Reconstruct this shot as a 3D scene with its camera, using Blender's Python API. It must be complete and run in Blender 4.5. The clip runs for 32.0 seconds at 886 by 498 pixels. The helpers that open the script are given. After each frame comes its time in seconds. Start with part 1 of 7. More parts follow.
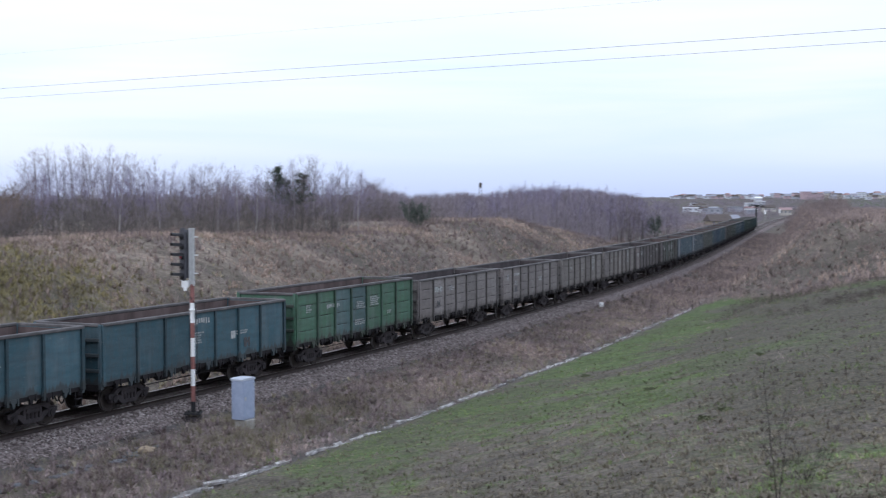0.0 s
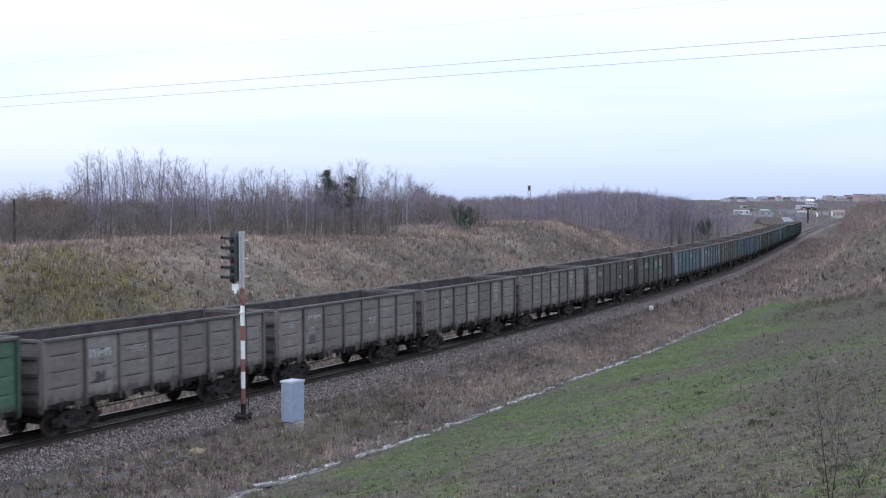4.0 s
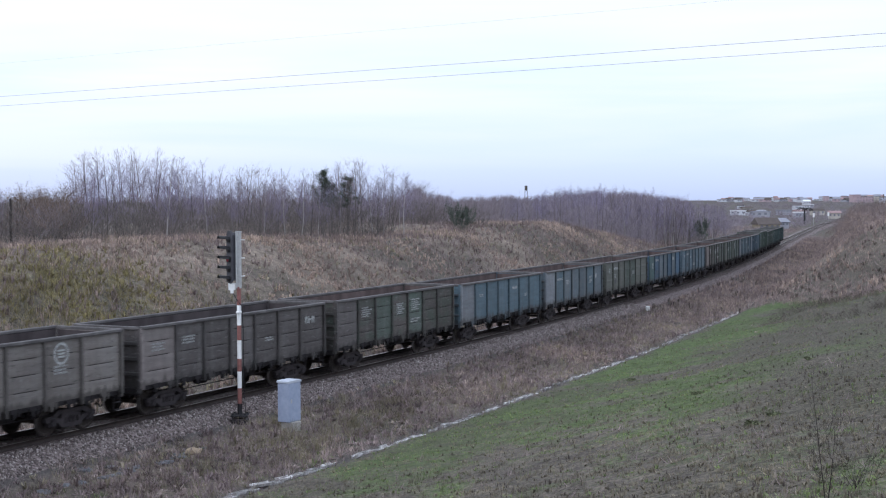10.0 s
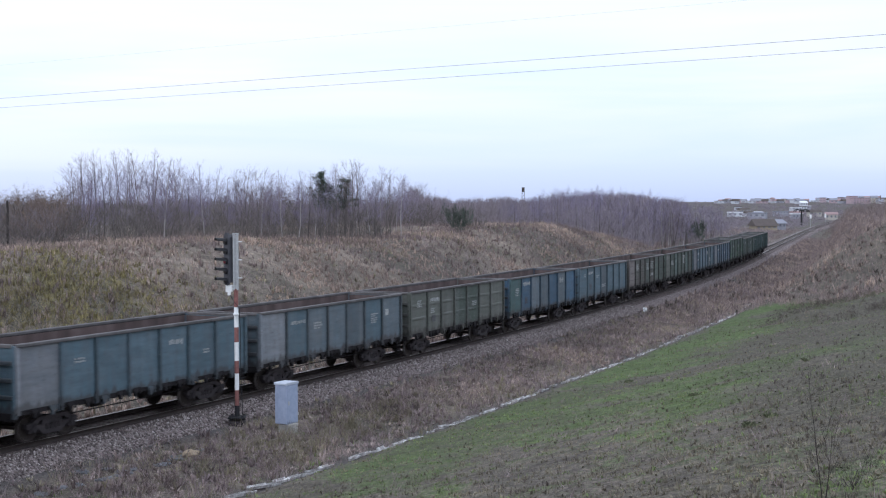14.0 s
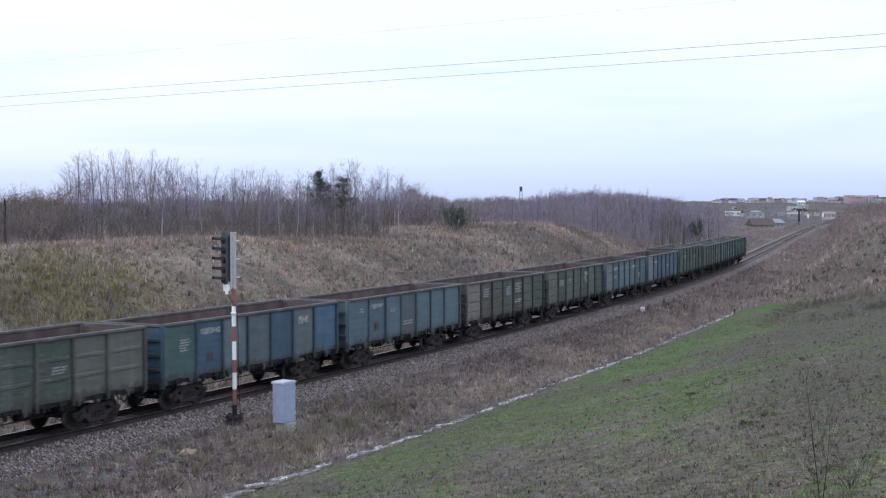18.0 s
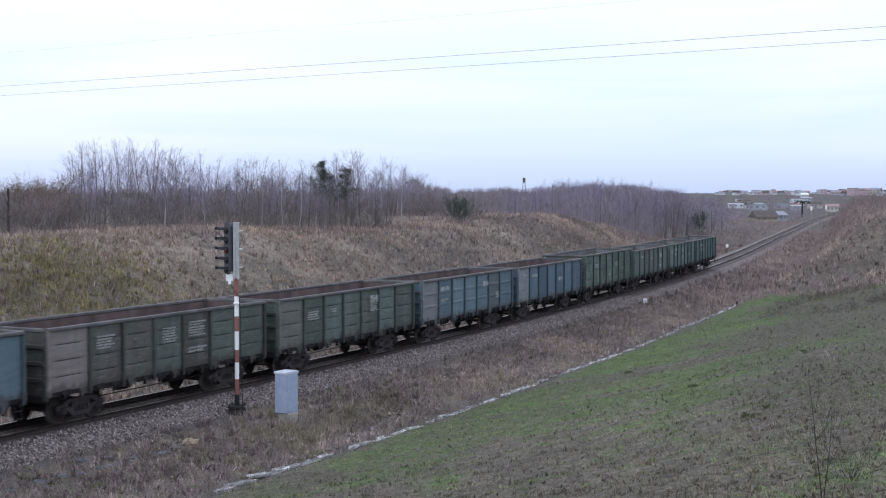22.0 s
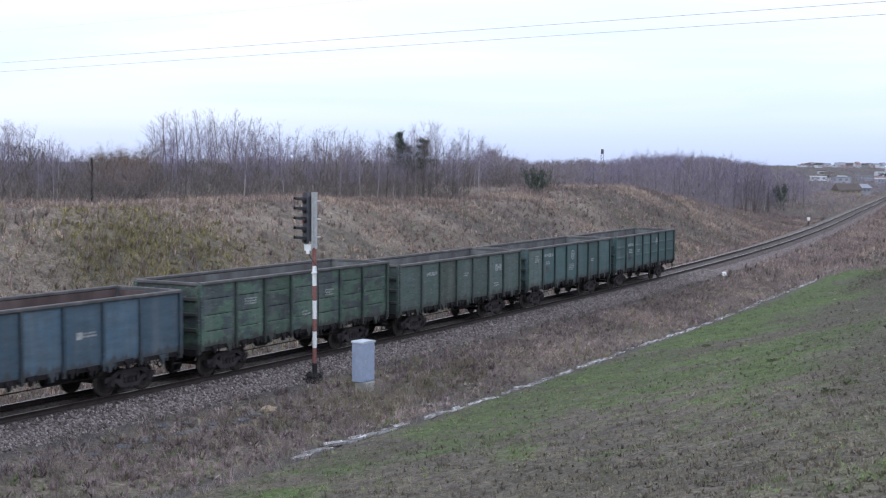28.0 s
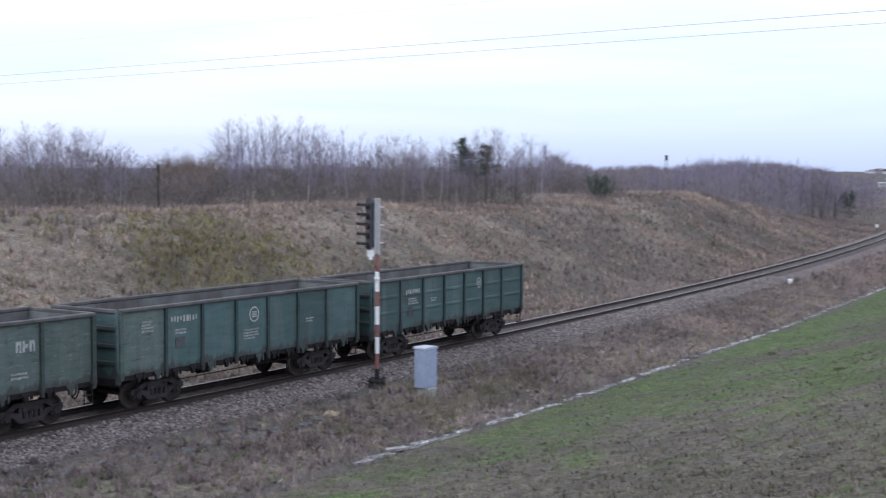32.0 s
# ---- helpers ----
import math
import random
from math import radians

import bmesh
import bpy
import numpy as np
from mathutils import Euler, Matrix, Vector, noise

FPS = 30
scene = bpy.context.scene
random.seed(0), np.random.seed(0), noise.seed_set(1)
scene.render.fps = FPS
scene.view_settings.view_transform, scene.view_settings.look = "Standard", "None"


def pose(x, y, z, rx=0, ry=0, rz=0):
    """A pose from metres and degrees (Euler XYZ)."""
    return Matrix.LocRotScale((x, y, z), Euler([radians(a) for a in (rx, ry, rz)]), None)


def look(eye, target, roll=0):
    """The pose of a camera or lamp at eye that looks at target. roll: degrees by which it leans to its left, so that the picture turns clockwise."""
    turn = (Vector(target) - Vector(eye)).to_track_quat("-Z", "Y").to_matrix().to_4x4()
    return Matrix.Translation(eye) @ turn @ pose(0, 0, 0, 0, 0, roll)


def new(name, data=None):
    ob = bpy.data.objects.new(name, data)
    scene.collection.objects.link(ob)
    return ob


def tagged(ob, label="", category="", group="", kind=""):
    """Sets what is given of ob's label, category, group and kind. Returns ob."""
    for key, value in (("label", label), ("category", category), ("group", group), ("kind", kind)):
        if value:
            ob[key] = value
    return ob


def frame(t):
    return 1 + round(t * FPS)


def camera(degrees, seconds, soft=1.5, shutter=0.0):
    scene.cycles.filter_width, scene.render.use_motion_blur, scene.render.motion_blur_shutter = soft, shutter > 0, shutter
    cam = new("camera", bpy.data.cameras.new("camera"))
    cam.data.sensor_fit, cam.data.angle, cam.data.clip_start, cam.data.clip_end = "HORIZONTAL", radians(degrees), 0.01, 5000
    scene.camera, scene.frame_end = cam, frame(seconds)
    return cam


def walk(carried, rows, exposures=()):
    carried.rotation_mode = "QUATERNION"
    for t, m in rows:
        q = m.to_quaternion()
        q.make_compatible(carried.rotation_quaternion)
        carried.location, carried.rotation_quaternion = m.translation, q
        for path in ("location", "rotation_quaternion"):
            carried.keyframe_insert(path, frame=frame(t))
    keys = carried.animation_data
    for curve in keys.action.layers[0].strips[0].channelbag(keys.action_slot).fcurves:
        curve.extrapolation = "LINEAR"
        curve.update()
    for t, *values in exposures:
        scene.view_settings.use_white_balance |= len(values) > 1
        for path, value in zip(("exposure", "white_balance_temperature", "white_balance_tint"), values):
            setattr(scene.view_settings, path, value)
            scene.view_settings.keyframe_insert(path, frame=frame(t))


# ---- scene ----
# The camera stands on the near slope and only turns: seconds, turn to the left, tilt up, lean.
EYE = Vector((0.0, 0.0, 7.93))
cam = camera(36.68, 32.0, soft=1.15, shutter=0.5)
TURNS = (
    (0.0, -1.703, -2.185, -0.173),
    (0.5, 0.126, -2.117, -0.214),
    (1.0, 0.382, -2.074, -0.247),
    (1.5, 0.397, -2.070, -0.261),
    (2.0, 0.395, -2.060, -0.262),
    (2.5, 0.397, -2.066, -0.261),
    (3.0, 0.395, -2.071, -0.266),
    (3.5, 0.391, -2.044, -0.272),
    (5.5, 0.359, -2.043, -0.263),
    (6.0, 0.348, -2.038, -0.261),
    (6.5, 0.348, -2.029, -0.239),
    (7.0, 0.329, -2.028, -0.238),
    (7.5, 0.315, -2.037, -0.223),
    (8.0, 0.314, -2.038, -0.217),
    (8.5, 0.294, -2.051, -0.199),
    (9.0, 0.279, -2.043, -0.175),
    (9.5, 0.272, -2.034, -0.178),
    (10.0, 0.247, -2.045, -0.180),
    (10.5, 0.249, -2.016, -0.199),
    (11.0, 0.234, -1.994, -0.210),
    (11.5, 0.218, -1.972, -0.208),
    (12.0, 0.189, -1.993, -0.217),
    (12.5, 0.173, -2.005, -0.217),
    (13.0, 0.168, -2.012, -0.224),
    (13.5, 0.158, -1.984, -0.232),
    (14.0, 0.127, -1.972, -0.229),
    (14.5, 0.096, -1.971, -0.214),
    (16.5, 0.045, -2.021, -0.145),
    (17.0, 0.031, -1.989, -0.165),
    (17.5, 0.038, -1.990, -0.186),
    (18.0, 0.027, -2.007, -0.194),
    (18.5, 0.027, -2.014, -0.189),
    (19.0, 0.016, -2.026, -0.179),
    (19.5, 0.026, -2.040, -0.157),
    (20.0, -0.017, -2.058, -0.149),
    (20.5, -0.041, -2.077, -0.096),
    (21.0, 0.131, -2.353, -0.040),
    (21.5, 0.169, -2.399, 0.021),
    (22.0, 0.149, -2.397, 0.043),
    (22.5, 0.084, -2.377, 0.072),
    (23.0, 0.043, -2.398, 0.077),
    (23.5, 0.029, -2.399, 0.097),
    (24.0, 0.000, -2.381, 0.071),
    (24.5, -0.003, -2.321, 0.076),
    (25.0, 0.006, -2.336, 0.055),
    (25.5, 0.015, -2.375, 0.041),
    (27.5, 2.290, -3.538, 0.347),
    (28.0, 3.447, -3.646, 0.281),
    (28.5, 3.849, -3.686, 0.241),
    (29.0, 3.901, -3.693, 0.246),
    (29.5, 3.853, -3.695, 0.254),
    (30.0, 3.777, -3.686, 0.285),
    (30.5, 3.746, -3.663, 0.288),
    (31.0, 3.776, -3.578, 0.241),
    (31.5, 3.941, -3.545, 0.228),
    (32.0, 6.136, -3.396, 0.282))


def aim(turn, tilt, lean):
    a, b = radians(turn), radians(tilt)
    way = Vector((-math.sin(a) * math.cos(b), math.cos(a) * math.cos(b), math.sin(b)))
    return look(EYE, EYE + way * 10, lean)


walk(cam, [(t, aim(a, b, c)) for t, a, b, c in TURNS], [(0.0, 0.03, 6350, 14), (20.5, 0.03, 6350, 14), (25.5, 0.07, 6350, 14), (28.0, 0.10, 6350, 14), (32.0, 0.10, 6350, 14)])

# ---- overcast daylight ----
world = bpy.data.worlds.new("overcast_sky")
scene.world = world
world.use_nodes = True
wn, wl = world.node_tree.nodes, world.node_tree.links
wn.clear()


def wnode(kind, **kw):
    n = wn.new(kind)
    for k, v in kw.items():
        n.inputs[k].default_value = v
    return n


w_out = wnode("ShaderNodeOutputWorld")
w_bg = wnode("ShaderNodeBackground", Strength=1.0)
w_sky = wn.new("ShaderNodeTexSky")
w_sky.sky_type, w_sky.sun_disc = "NISHITA", False
w_sky.sun_elevation, w_sky.sun_rotation = radians(24), radians(-38)
w_sky.air_density, w_sky.dust_density, w_sky.ozone_density = 1.0, 2.0, 2.0
w_dim = wn.new("ShaderNodeMix")
w_dim.data_type, w_dim.blend_type = "RGBA", "MULTIPLY"
w_dim.inputs[0].default_value = 1.0
w_dim.inputs[7].default_value = (0.10, 0.10, 0.10, 1)
wl.new(w_sky.outputs[0], w_dim.inputs[6])
w_co = wn.new("ShaderNodeTexCoord")
w_map = wn.new("ShaderNodeMapping")
w_map.inputs["Scale"].default_value = (1.6, 1.6, 16.0)
w_map.inputs["Rotation"].default_value = (0.02, 0.03, 0)
wl.new(w_co.outputs["Generated"], w_map.inputs["Vector"])
w_no = wnode("ShaderNodeTexNoise", Scale=1.3, Detail=5.0, Roughness=0.5, Distortion=0.3)
wl.new(w_map.outputs[0], w_no.inputs["Vector"])
w_ra = wn.new("ShaderNodeValToRGB")
w_ra.color_ramp.elements[0].position, w_ra.color_ramp.elements[1].position = 0.44, 0.62
wl.new(w_no.outputs[0], w_ra.inputs[0])
# height in the sky: blue-grey haze at the horizon, a thin bright deck above
w_sep = wn.new("ShaderNodeSeparateXYZ")
wl.new(w_co.outputs["Generated"], w_sep.inputs[0])
w_h = wn.new("ShaderNodeValToRGB")
w_h.color_ramp.elements[0].position, w_h.color_ramp.elements[0].color = 0.0, (0.58, 0.70, 0.99, 1)
w_h.color_ramp.elements[1].position, w_h.color_ramp.elements[1].color = 0.5, (1.20, 1.38, 1.62, 1)
for at_, co_ in ((0.012, (0.64, 0.77, 1.03, 1)), (0.035, (0.74, 0.89, 1.12, 1)), (0.075, (0.77, 0.96, 1.22, 1)), (0.13, (0.92, 1.04, 1.20, 1)), (0.3, (1.15, 1.30, 1.50, 1))):
    e_ = w_h.color_ramp.elements.new(at_)
    e_.color = co_
wl.new(w_sep.outputs[2], w_h.inputs[0])
w_cl = wn.new("ShaderNodeMix")
w_cl.data_type, w_cl.blend_type = "RGBA", "MIX"
w_cl.inputs[7].default_value = (1.0, 1.05, 1.11, 1)
w_am = wn.new("ShaderNodeMath")
w_am.operation = "MULTIPLY"
w_am.inputs[1].default_value = 0.85
w_lo = wn.new("ShaderNodeMapRange")
w_lo.inputs["From Min"].default_value, w_lo.inputs["From Max"].default_value = 0.02, 0.10
w_lo.inputs["To Min"].default_value, w_lo.inputs["To Max"].default_value = 0.15, 1.0
wl.new(w_sep.outputs[2], w_lo.inputs["Value"])
w_cm = wn.new("ShaderNodeMath")
w_cm.operation = "MULTIPLY"
wl.new(w_ra.outputs[0], w_cm.inputs[0])
wl.new(w_lo.outputs[0], w_cm.inputs[1])
wl.new(w_cm.outputs[0], w_am.inputs[0])
wl.new(w_am.outputs[0], w_cl.inputs[0])
wl.new(w_h.outputs[0], w_cl.inputs[6])
w_add = wn.new("ShaderNodeMix")
w_add.data_type, w_add.blend_type = "RGBA", "MIX"
w_add.inputs[0].default_value = 0.96
wl.new(w_dim.outputs[2], w_add.inputs[6])
wl.new(w_cl.outputs[2], w_add.inputs[7])
wl.new(w_add.outputs[2], w_bg.inputs["Color"])
wl.new(w_bg.outputs[0], w_out.inputs[0])

sun = new("sun", bpy.data.lights.new("sun", "SUN"))
sun.data.energy, sun.data.angle, sun.data.color = 0.5, radians(30), (1.0, 0.99, 0.97)
sun.matrix_world = look((0, 0, 60), (0 + 40, 45, 60 - 28))


# ---- materials ----
def nodes_of(name):
    m = bpy.data.materials.new(name)
    m.use_nodes = True
    nt = m.node_tree
    return m, nt.nodes, nt.links, nt.nodes["Principled BSDF"]


def noise_node(ns, ls, scale, detail=4.0, rough=0.6, coords="Object", stretch=None):
    co = ns.new("ShaderNodeTexCoord")
    n = ns.new("ShaderNodeTexNoise")
    n.inputs["Scale"].default_value, n.inputs["Detail"].default_value, n.inputs["Roughness"].default_value = scale, detail, rough
    if stretch:
        mp = ns.new("ShaderNodeMapping")
        mp.inputs["Scale"].default_value = stretch
        ls.new(co.outputs[coords], mp.inputs[0])
        ls.new(mp.outputs[0], n.inputs["Vector"])
    else:
        ls.new(co.outputs[coords], n.inputs["Vector"])
    return n


def ramp_node(ns, ls, src, stops):
    r = ns.new("ShaderNodeValToRGB")
    els = r.color_ramp.elements
    els[0].position, els[0].color = stops[0][0], (*stops[0][1], 1)
    els[1].position, els[1].color = stops[-1][0], (*stops[-1][1], 1)
    for p, c in stops[1:-1]:
        els.new(p).color = (*c, 1)
    ls.new(src, r.inputs[0])
    return r


def mix_node(ns, ls, fac, a, b, blend="MIX"):
    m = ns.new("ShaderNodeMix")
    m.data_type, m.blend_type = "RGBA", blend
    for i, v in ((0, fac), (6, a), (7, b)):
        if isinstance(v, (int, float)):
            m.inputs[i].default_value = v
        elif isinstance(v, tuple):
            m.inputs[i].default_value = (*v, 1)
        else:
            ls.new(v, m.inputs[i])
    return m.outputs[2]


def bump_to(ns, ls, src, bsdf, strength, dist):
    b = ns.new("ShaderNodeBump")
    b.inputs["Strength"].default_value, b.inputs["Distance"].default_value = strength, dist
    ls.new(src, b.inputs["Height"])
    ls.new(b.outputs[0], bsdf.inputs["Normal"])


def surface(name, stops, scale, rough=0.85, metal=0.0, bump=0.3, dist=0.01, detail=5.0, stretch=None, coords="Object", vary=0.0):
    """Colour by noise through a ramp, with fine relief; vary shifts it from object to object."""
    m, ns, ls, b = nodes_of(name)
    n = noise_node(ns, ls, scale, detail, 0.62, coords, stretch)
    r = ramp_node(ns, ls, n.outputs[0], stops)
    col = r.outputs[0]
    if vary:
        oi = ns.new("ShaderNodeObjectInfo")
        v = ramp_node(ns, ls, oi.outputs["Random"], [(0, (1 - vary,) * 3), (1, (1 + vary * 0.6,) * 3)])
        col = mix_node(ns, ls, 1.0, col, v.outputs[0], "MULTIPLY")
    ls.new(col, b.inputs["Base Color"])
    b.inputs["Roughness"].default_value, b.inputs["Metallic"].default_value = rough, metal
    b.inputs["Specular IOR Level"].default_value = 0.3
    if bump:
        n2 = noise_node(ns, ls, scale * 6, 3.0, 0.6, coords)
        bump_to(ns, ls, n2.outputs[0], b, bump, dist)
    return m


def wagon_paint(name, base, second, dirt, rust=0.35, patch=(0.42, 0.62), wear=1.0):
    """Worn wagon paint: blotches of a second tone, scuffs, chips and dirt, different on every sheet."""
    m, ns, ls, b = nodes_of(name)
    co = ns.new("ShaderNodeTexCoord")
    oi = ns.new("ShaderNodeObjectInfo")
    far = ns.new("ShaderNodeMath")
    far.operation, far.inputs[1].default_value = "MULTIPLY", 61.0
    ls.new(oi.outputs["Random"], far.inputs[0])
    mv = ns.new("ShaderNodeVectorMath")
    ls.new(co.outputs["Object"], mv.inputs[0])
    cx = ns.new("ShaderNodeCombineXYZ")
    ls.new(far.outputs[0], cx.inputs[0])
    ls.new(cx.outputs[0], mv.inputs[1])

    def spots(scale, detail, rough, stretch=(1, 1, 1)):
        mp = ns.new("ShaderNodeMapping")
        mp.inputs["Scale"].default_value = stretch
        ls.new(mv.outputs[0], mp.inputs[0])
        n = ns.new("ShaderNodeTexNoise")
        n.inputs["Scale"].default_value, n.inputs["Detail"].default_value, n.inputs["Roughness"].default_value = scale, detail, rough
        ls.new(mp.outputs[0], n.inputs["Vector"])
        return n.outputs[0]

    def cut(src, a, b_, top):
        return ramp_node(ns, ls, src, [(a, (0, 0, 0)), (b_, (top,) * 3)]).outputs[0]

    c = mix_node(ns, ls, cut(spots(0.8, 5.0, 0.62, (1, 1, 1.8)), *patch, 1.0), base, second)
    c = mix_node(ns, ls, cut(spots(1.7, 6.0, 0.7), 0.42, 0.72, 0.26), c, (0.105, 0.10, 0.10))
    v = ramp_node(ns, ls, oi.outputs["Random"], [(0, (0.80,) * 3), (0.7, (1.02,) * 3), (1, (1.22,) * 3)])
    c = mix_node(ns, ls, 1.0, c, v.outputs[0], "MULTIPLY")
    band = ramp_node(ns, ls, spots(1.0, 4.0, 0.6, (0.8, 0.8, 4.5)), [(0.34, (0.86,) * 3), (0.5, (1.0,) * 3), (0.66, (1.14,) * 3)])
    c = mix_node(ns, ls, 1.0, c, band.outputs[0], "MULTIPLY")
    drip = spots(1.0, 4.0, 0.6, (3.5, 3.5, 0.45))
    c = mix_node(ns, ls, cut(drip, 0.45, 0.75, 0.52), c, dirt)
    c = mix_node(ns, ls, cut(spots(5.0, 6.0, 0.7), 0.59, 0.67, rust), c, (0.075, 0.047, 0.038))
    c = mix_node(ns, ls, cut(spots(1.0, 5.0, 0.68, (2.0, 2.0, 9.0)), 0.62 - 0.06 * (wear - 1), 0.67, 0.42 * wear), c, (0.036, 0.033, 0.034))
    c = mix_node(ns, ls, cut(spots(1.3, 5.0, 0.65, (2.4, 2.4, 8.0)), 0.62 - 0.06 * (wear - 1), 0.74, 0.26 * wear), c, (0.34, 0.34, 0.34))
    c = mix_node(ns, ls, cut(spots(0.7, 4.0, 0.6, (1.6, 1.6, 0.35)), 0.52, 0.74, 0.24), c, (0.25, 0.255, 0.26))
    sp = ns.new("ShaderNodeSeparateXYZ")
    ls.new(co.outputs["Object"], sp.inputs[0])
    edge = ns.new("ShaderNodeMath")
    edge.operation, edge.inputs[1].default_value = "MULTIPLY_ADD", -0.9
    ls.new(drip, edge.inputs[0])
    ls.new(sp.outputs[2], edge.inputs[2])
    f5 = ramp_node(ns, ls, edge.outputs[0], [(0.86, (0.85,) * 3), (1.25, (0, 0, 0))])
    c = mix_node(ns, ls, f5.outputs[0], c, tuple(0.5 * d + 0.015 for d in dirt))
    ls.new(c, b.inputs["Base Color"])
    b.inputs["Roughness"].default_value = 0.62
    b.inputs["Specular IOR Level"].default_value = 0.3
    fine = noise_node(ns, ls, 9.0, 4.0)
    bump_to(ns, ls, fine.outputs[0], b, 0.35, 0.02)
    return m


M_TOPRAIL = surface("worn_top_rail", [(0.3, (0.066, 0.062, 0.064)), (0.5, (0.105, 0.099, 0.102)), (0.7, (0.165, 0.155, 0.158))], 1.4, 0.7, 0.1, 0.3, 0.01)
M_RAIL = surface("rail_steel", [(0.3, (0.026, 0.020, 0.019)), (0.7, (0.05, 0.038, 0.035))], 3.0, 0.7, 0.3, 0.2, 0.004)
M_RAILTOP = surface("rail_polished", [(0.3, (0.32, 0.31, 0.31)), (0.7, (0.42, 0.41, 0.41))], 3.0, 0.32, 1.0, 0.0)
M_SLEEPER = surface("concrete_sleeper", [(0.3, (0.075, 0.066, 0.06)), (0.7, (0.13, 0.115, 0.105))], 2.5, 0.9, 0, 0.4, 0.01, vary=0.2)
M_UNDER = surface("grimy_running_gear", [(0.3, (0.010, 0.009, 0.011)), (0.7, (0.030, 0.026, 0.029))], 3.0, 0.75, 0.1, 0.4, 0.01)
M_BOGIE = surface("dusty_cast_steel", [(0.3, (0.022, 0.019, 0.022)), (0.7, (0.064, 0.054, 0.058))], 2.5, 0.8, 0.1, 0.4, 0.01)
M_WHEEL = surface("wheel_steel", [(0.3, (0.025, 0.020, 0.019)), (0.7, (0.065, 0.053, 0.05))], 3.0, 0.7, 0.3, 0.3, 0.006)
M_TREAD = surface("worn_tread", [(0.3, (0.25, 0.24, 0.24)), (0.7, (0.38, 0.37, 0.37))], 4.0, 0.4, 0.8, 0.0)
M_INNER = surface("rusty_wagon_inside", [(0.25, (0.056, 0.041, 0.040)), (0.5, (0.100, 0.073, 0.071)), (0.75, (0.156, 0.119, 0.115))], 1.2, 0.85, 0.0, 0.4, 0.015, stretch=(1, 1, 0.4))
M_LINED = surface("worn_painted_inside", [(0.3, (0.085, 0.064, 0.064)), (0.48, (0.125, 0.125, 0.128)), (0.7, (0.20, 0.21, 0.208))], 0.8, 0.85, 0.0, 0.4, 0.015, stretch=(1, 1, 0.5))
# a darker wagon inside, for the grey, greige and dusk wagons
M_INNER_DARK = surface("dark_wagon_inside", [(0.25, (0.035, 0.029, 0.031)), (0.5, (0.062, 0.052, 0.055)), (0.75, (0.095, 0.08, 0.083))], 1.2, 0.9, 0.0, 0.4, 0.015, stretch=(1, 1, 0.4))
M_MARK = surface("stencilled_white", [(0.35, (0.22, 0.24, 0.245)), (0.65, (0.52, 0.53, 0.53))], 9.0, 0.7, 0, 0.1, 0.002)
M_PLATE = surface("dark_plate", [(0.3, (0.06, 0.06, 0.065)), (0.7, (0.11, 0.11, 0.12))], 6.0, 0.6, 0, 0.1, 0.002)
M_WHITE = surface("white_enamel", [(0.3, (0.76, 0.77, 0.78)), (0.7, (0.88, 0.89, 0.90))], 7.0, 0.45, 0, 0.1, 0.002)
M_RED = surface("faded_red_paint", [(0.3, (0.20, 0.085, 0.078)), (0.7, (0.29, 0.13, 0.12))], 7.0, 0.6, 0, 0.15, 0.002)
M_GALV = surface("galvanised_steel", [(0.3, (0.38, 0.39, 0.40)), (0.7, (0.52, 0.53, 0.54))], 8.0, 0.5, 0.35, 0.1, 0.002)
M_CASE = surface("dark_grey_enamel", [(0.3, (0.045, 0.045, 0.055)), (0.7, (0.075, 0.075, 0.088))], 5.0, 0.5, 0, 0.1, 0.002)
M_BLACK = surface("black_enamel", [(0.3, (0.014, 0.014, 0.017)), (0.7, (0.03, 0.03, 0.034))], 8.0, 0.5, 0, 0.1, 0.002)
M_CABINET = surface("pale_blue_grey_cabinet", [(0.3, (0.29, 0.345, 0.48)), (0.7, (0.37, 0.43, 0.57))], 4.0, 0.5, 0, 0.1, 0.002)
M_CONCRETE = surface("weathered_concrete", [(0.3, (0.27, 0.26, 0.25)), (0.7, (0.42, 0.41, 0.39))], 4.0, 0.9, 0, 0.4, 0.01)
M_CABLE = surface("dull_wire", [(0.3, (0.22, 0.25, 0.30)), (0.7, (0.30, 0.33, 0.38))], 3.0, 0.6, 0.3, 0.0)


# ---- mesh helpers ----
def mesh_of(name, bm, mat=None, smooth=False):
    me = bpy.data.meshes.new(name)
    bm.to_mesh(me)
    bm.free()
    if mat:
        for m in (mat if isinstance(mat, (list, tuple)) else (mat,)):
            me.materials.append(m)
    if smooth:
        me.shade_smooth()
    return me


def part(name, bm, material, parent, label="", smooth=False, at=None):
    """One bmesh (or mesh) as one object under a thing or a part."""
    me = bm if isinstance(bm, bpy.types.Mesh) else mesh_of(name, bm, material, smooth)
    ob = new(name, me)
    ob.parent = parent
    if at is not None:
        ob.matrix_basis = at
    if label:
        ob["label"] = label
    return ob


def box(bm, x0, x1, y0, y1, z0, z1, bevel=0.0, m=None, mi=0):
    vs = [bm.verts.new(Vector((x, y, z))) for x in (x0, x1) for y in (y0, y1) for z in (z0, z1)]
    if m is not None:
        for v in vs:
            v.co = m @ v.co
    fs = [bm.faces.new([vs[i] for i in q]) for q in ((0, 1, 3, 2), (4, 6, 7, 5), (0, 4, 5, 1), (2, 3, 7, 6), (0, 2, 6, 4), (1, 5, 7, 3))]
    for f in fs:
        f.material_index = mi
    if bevel:
        es = {e for f in fs for e in f.edges}
        bmesh.ops.bevel(bm, geom=list(es), offset=bevel, segments=1, affect="EDGES")
    return bm


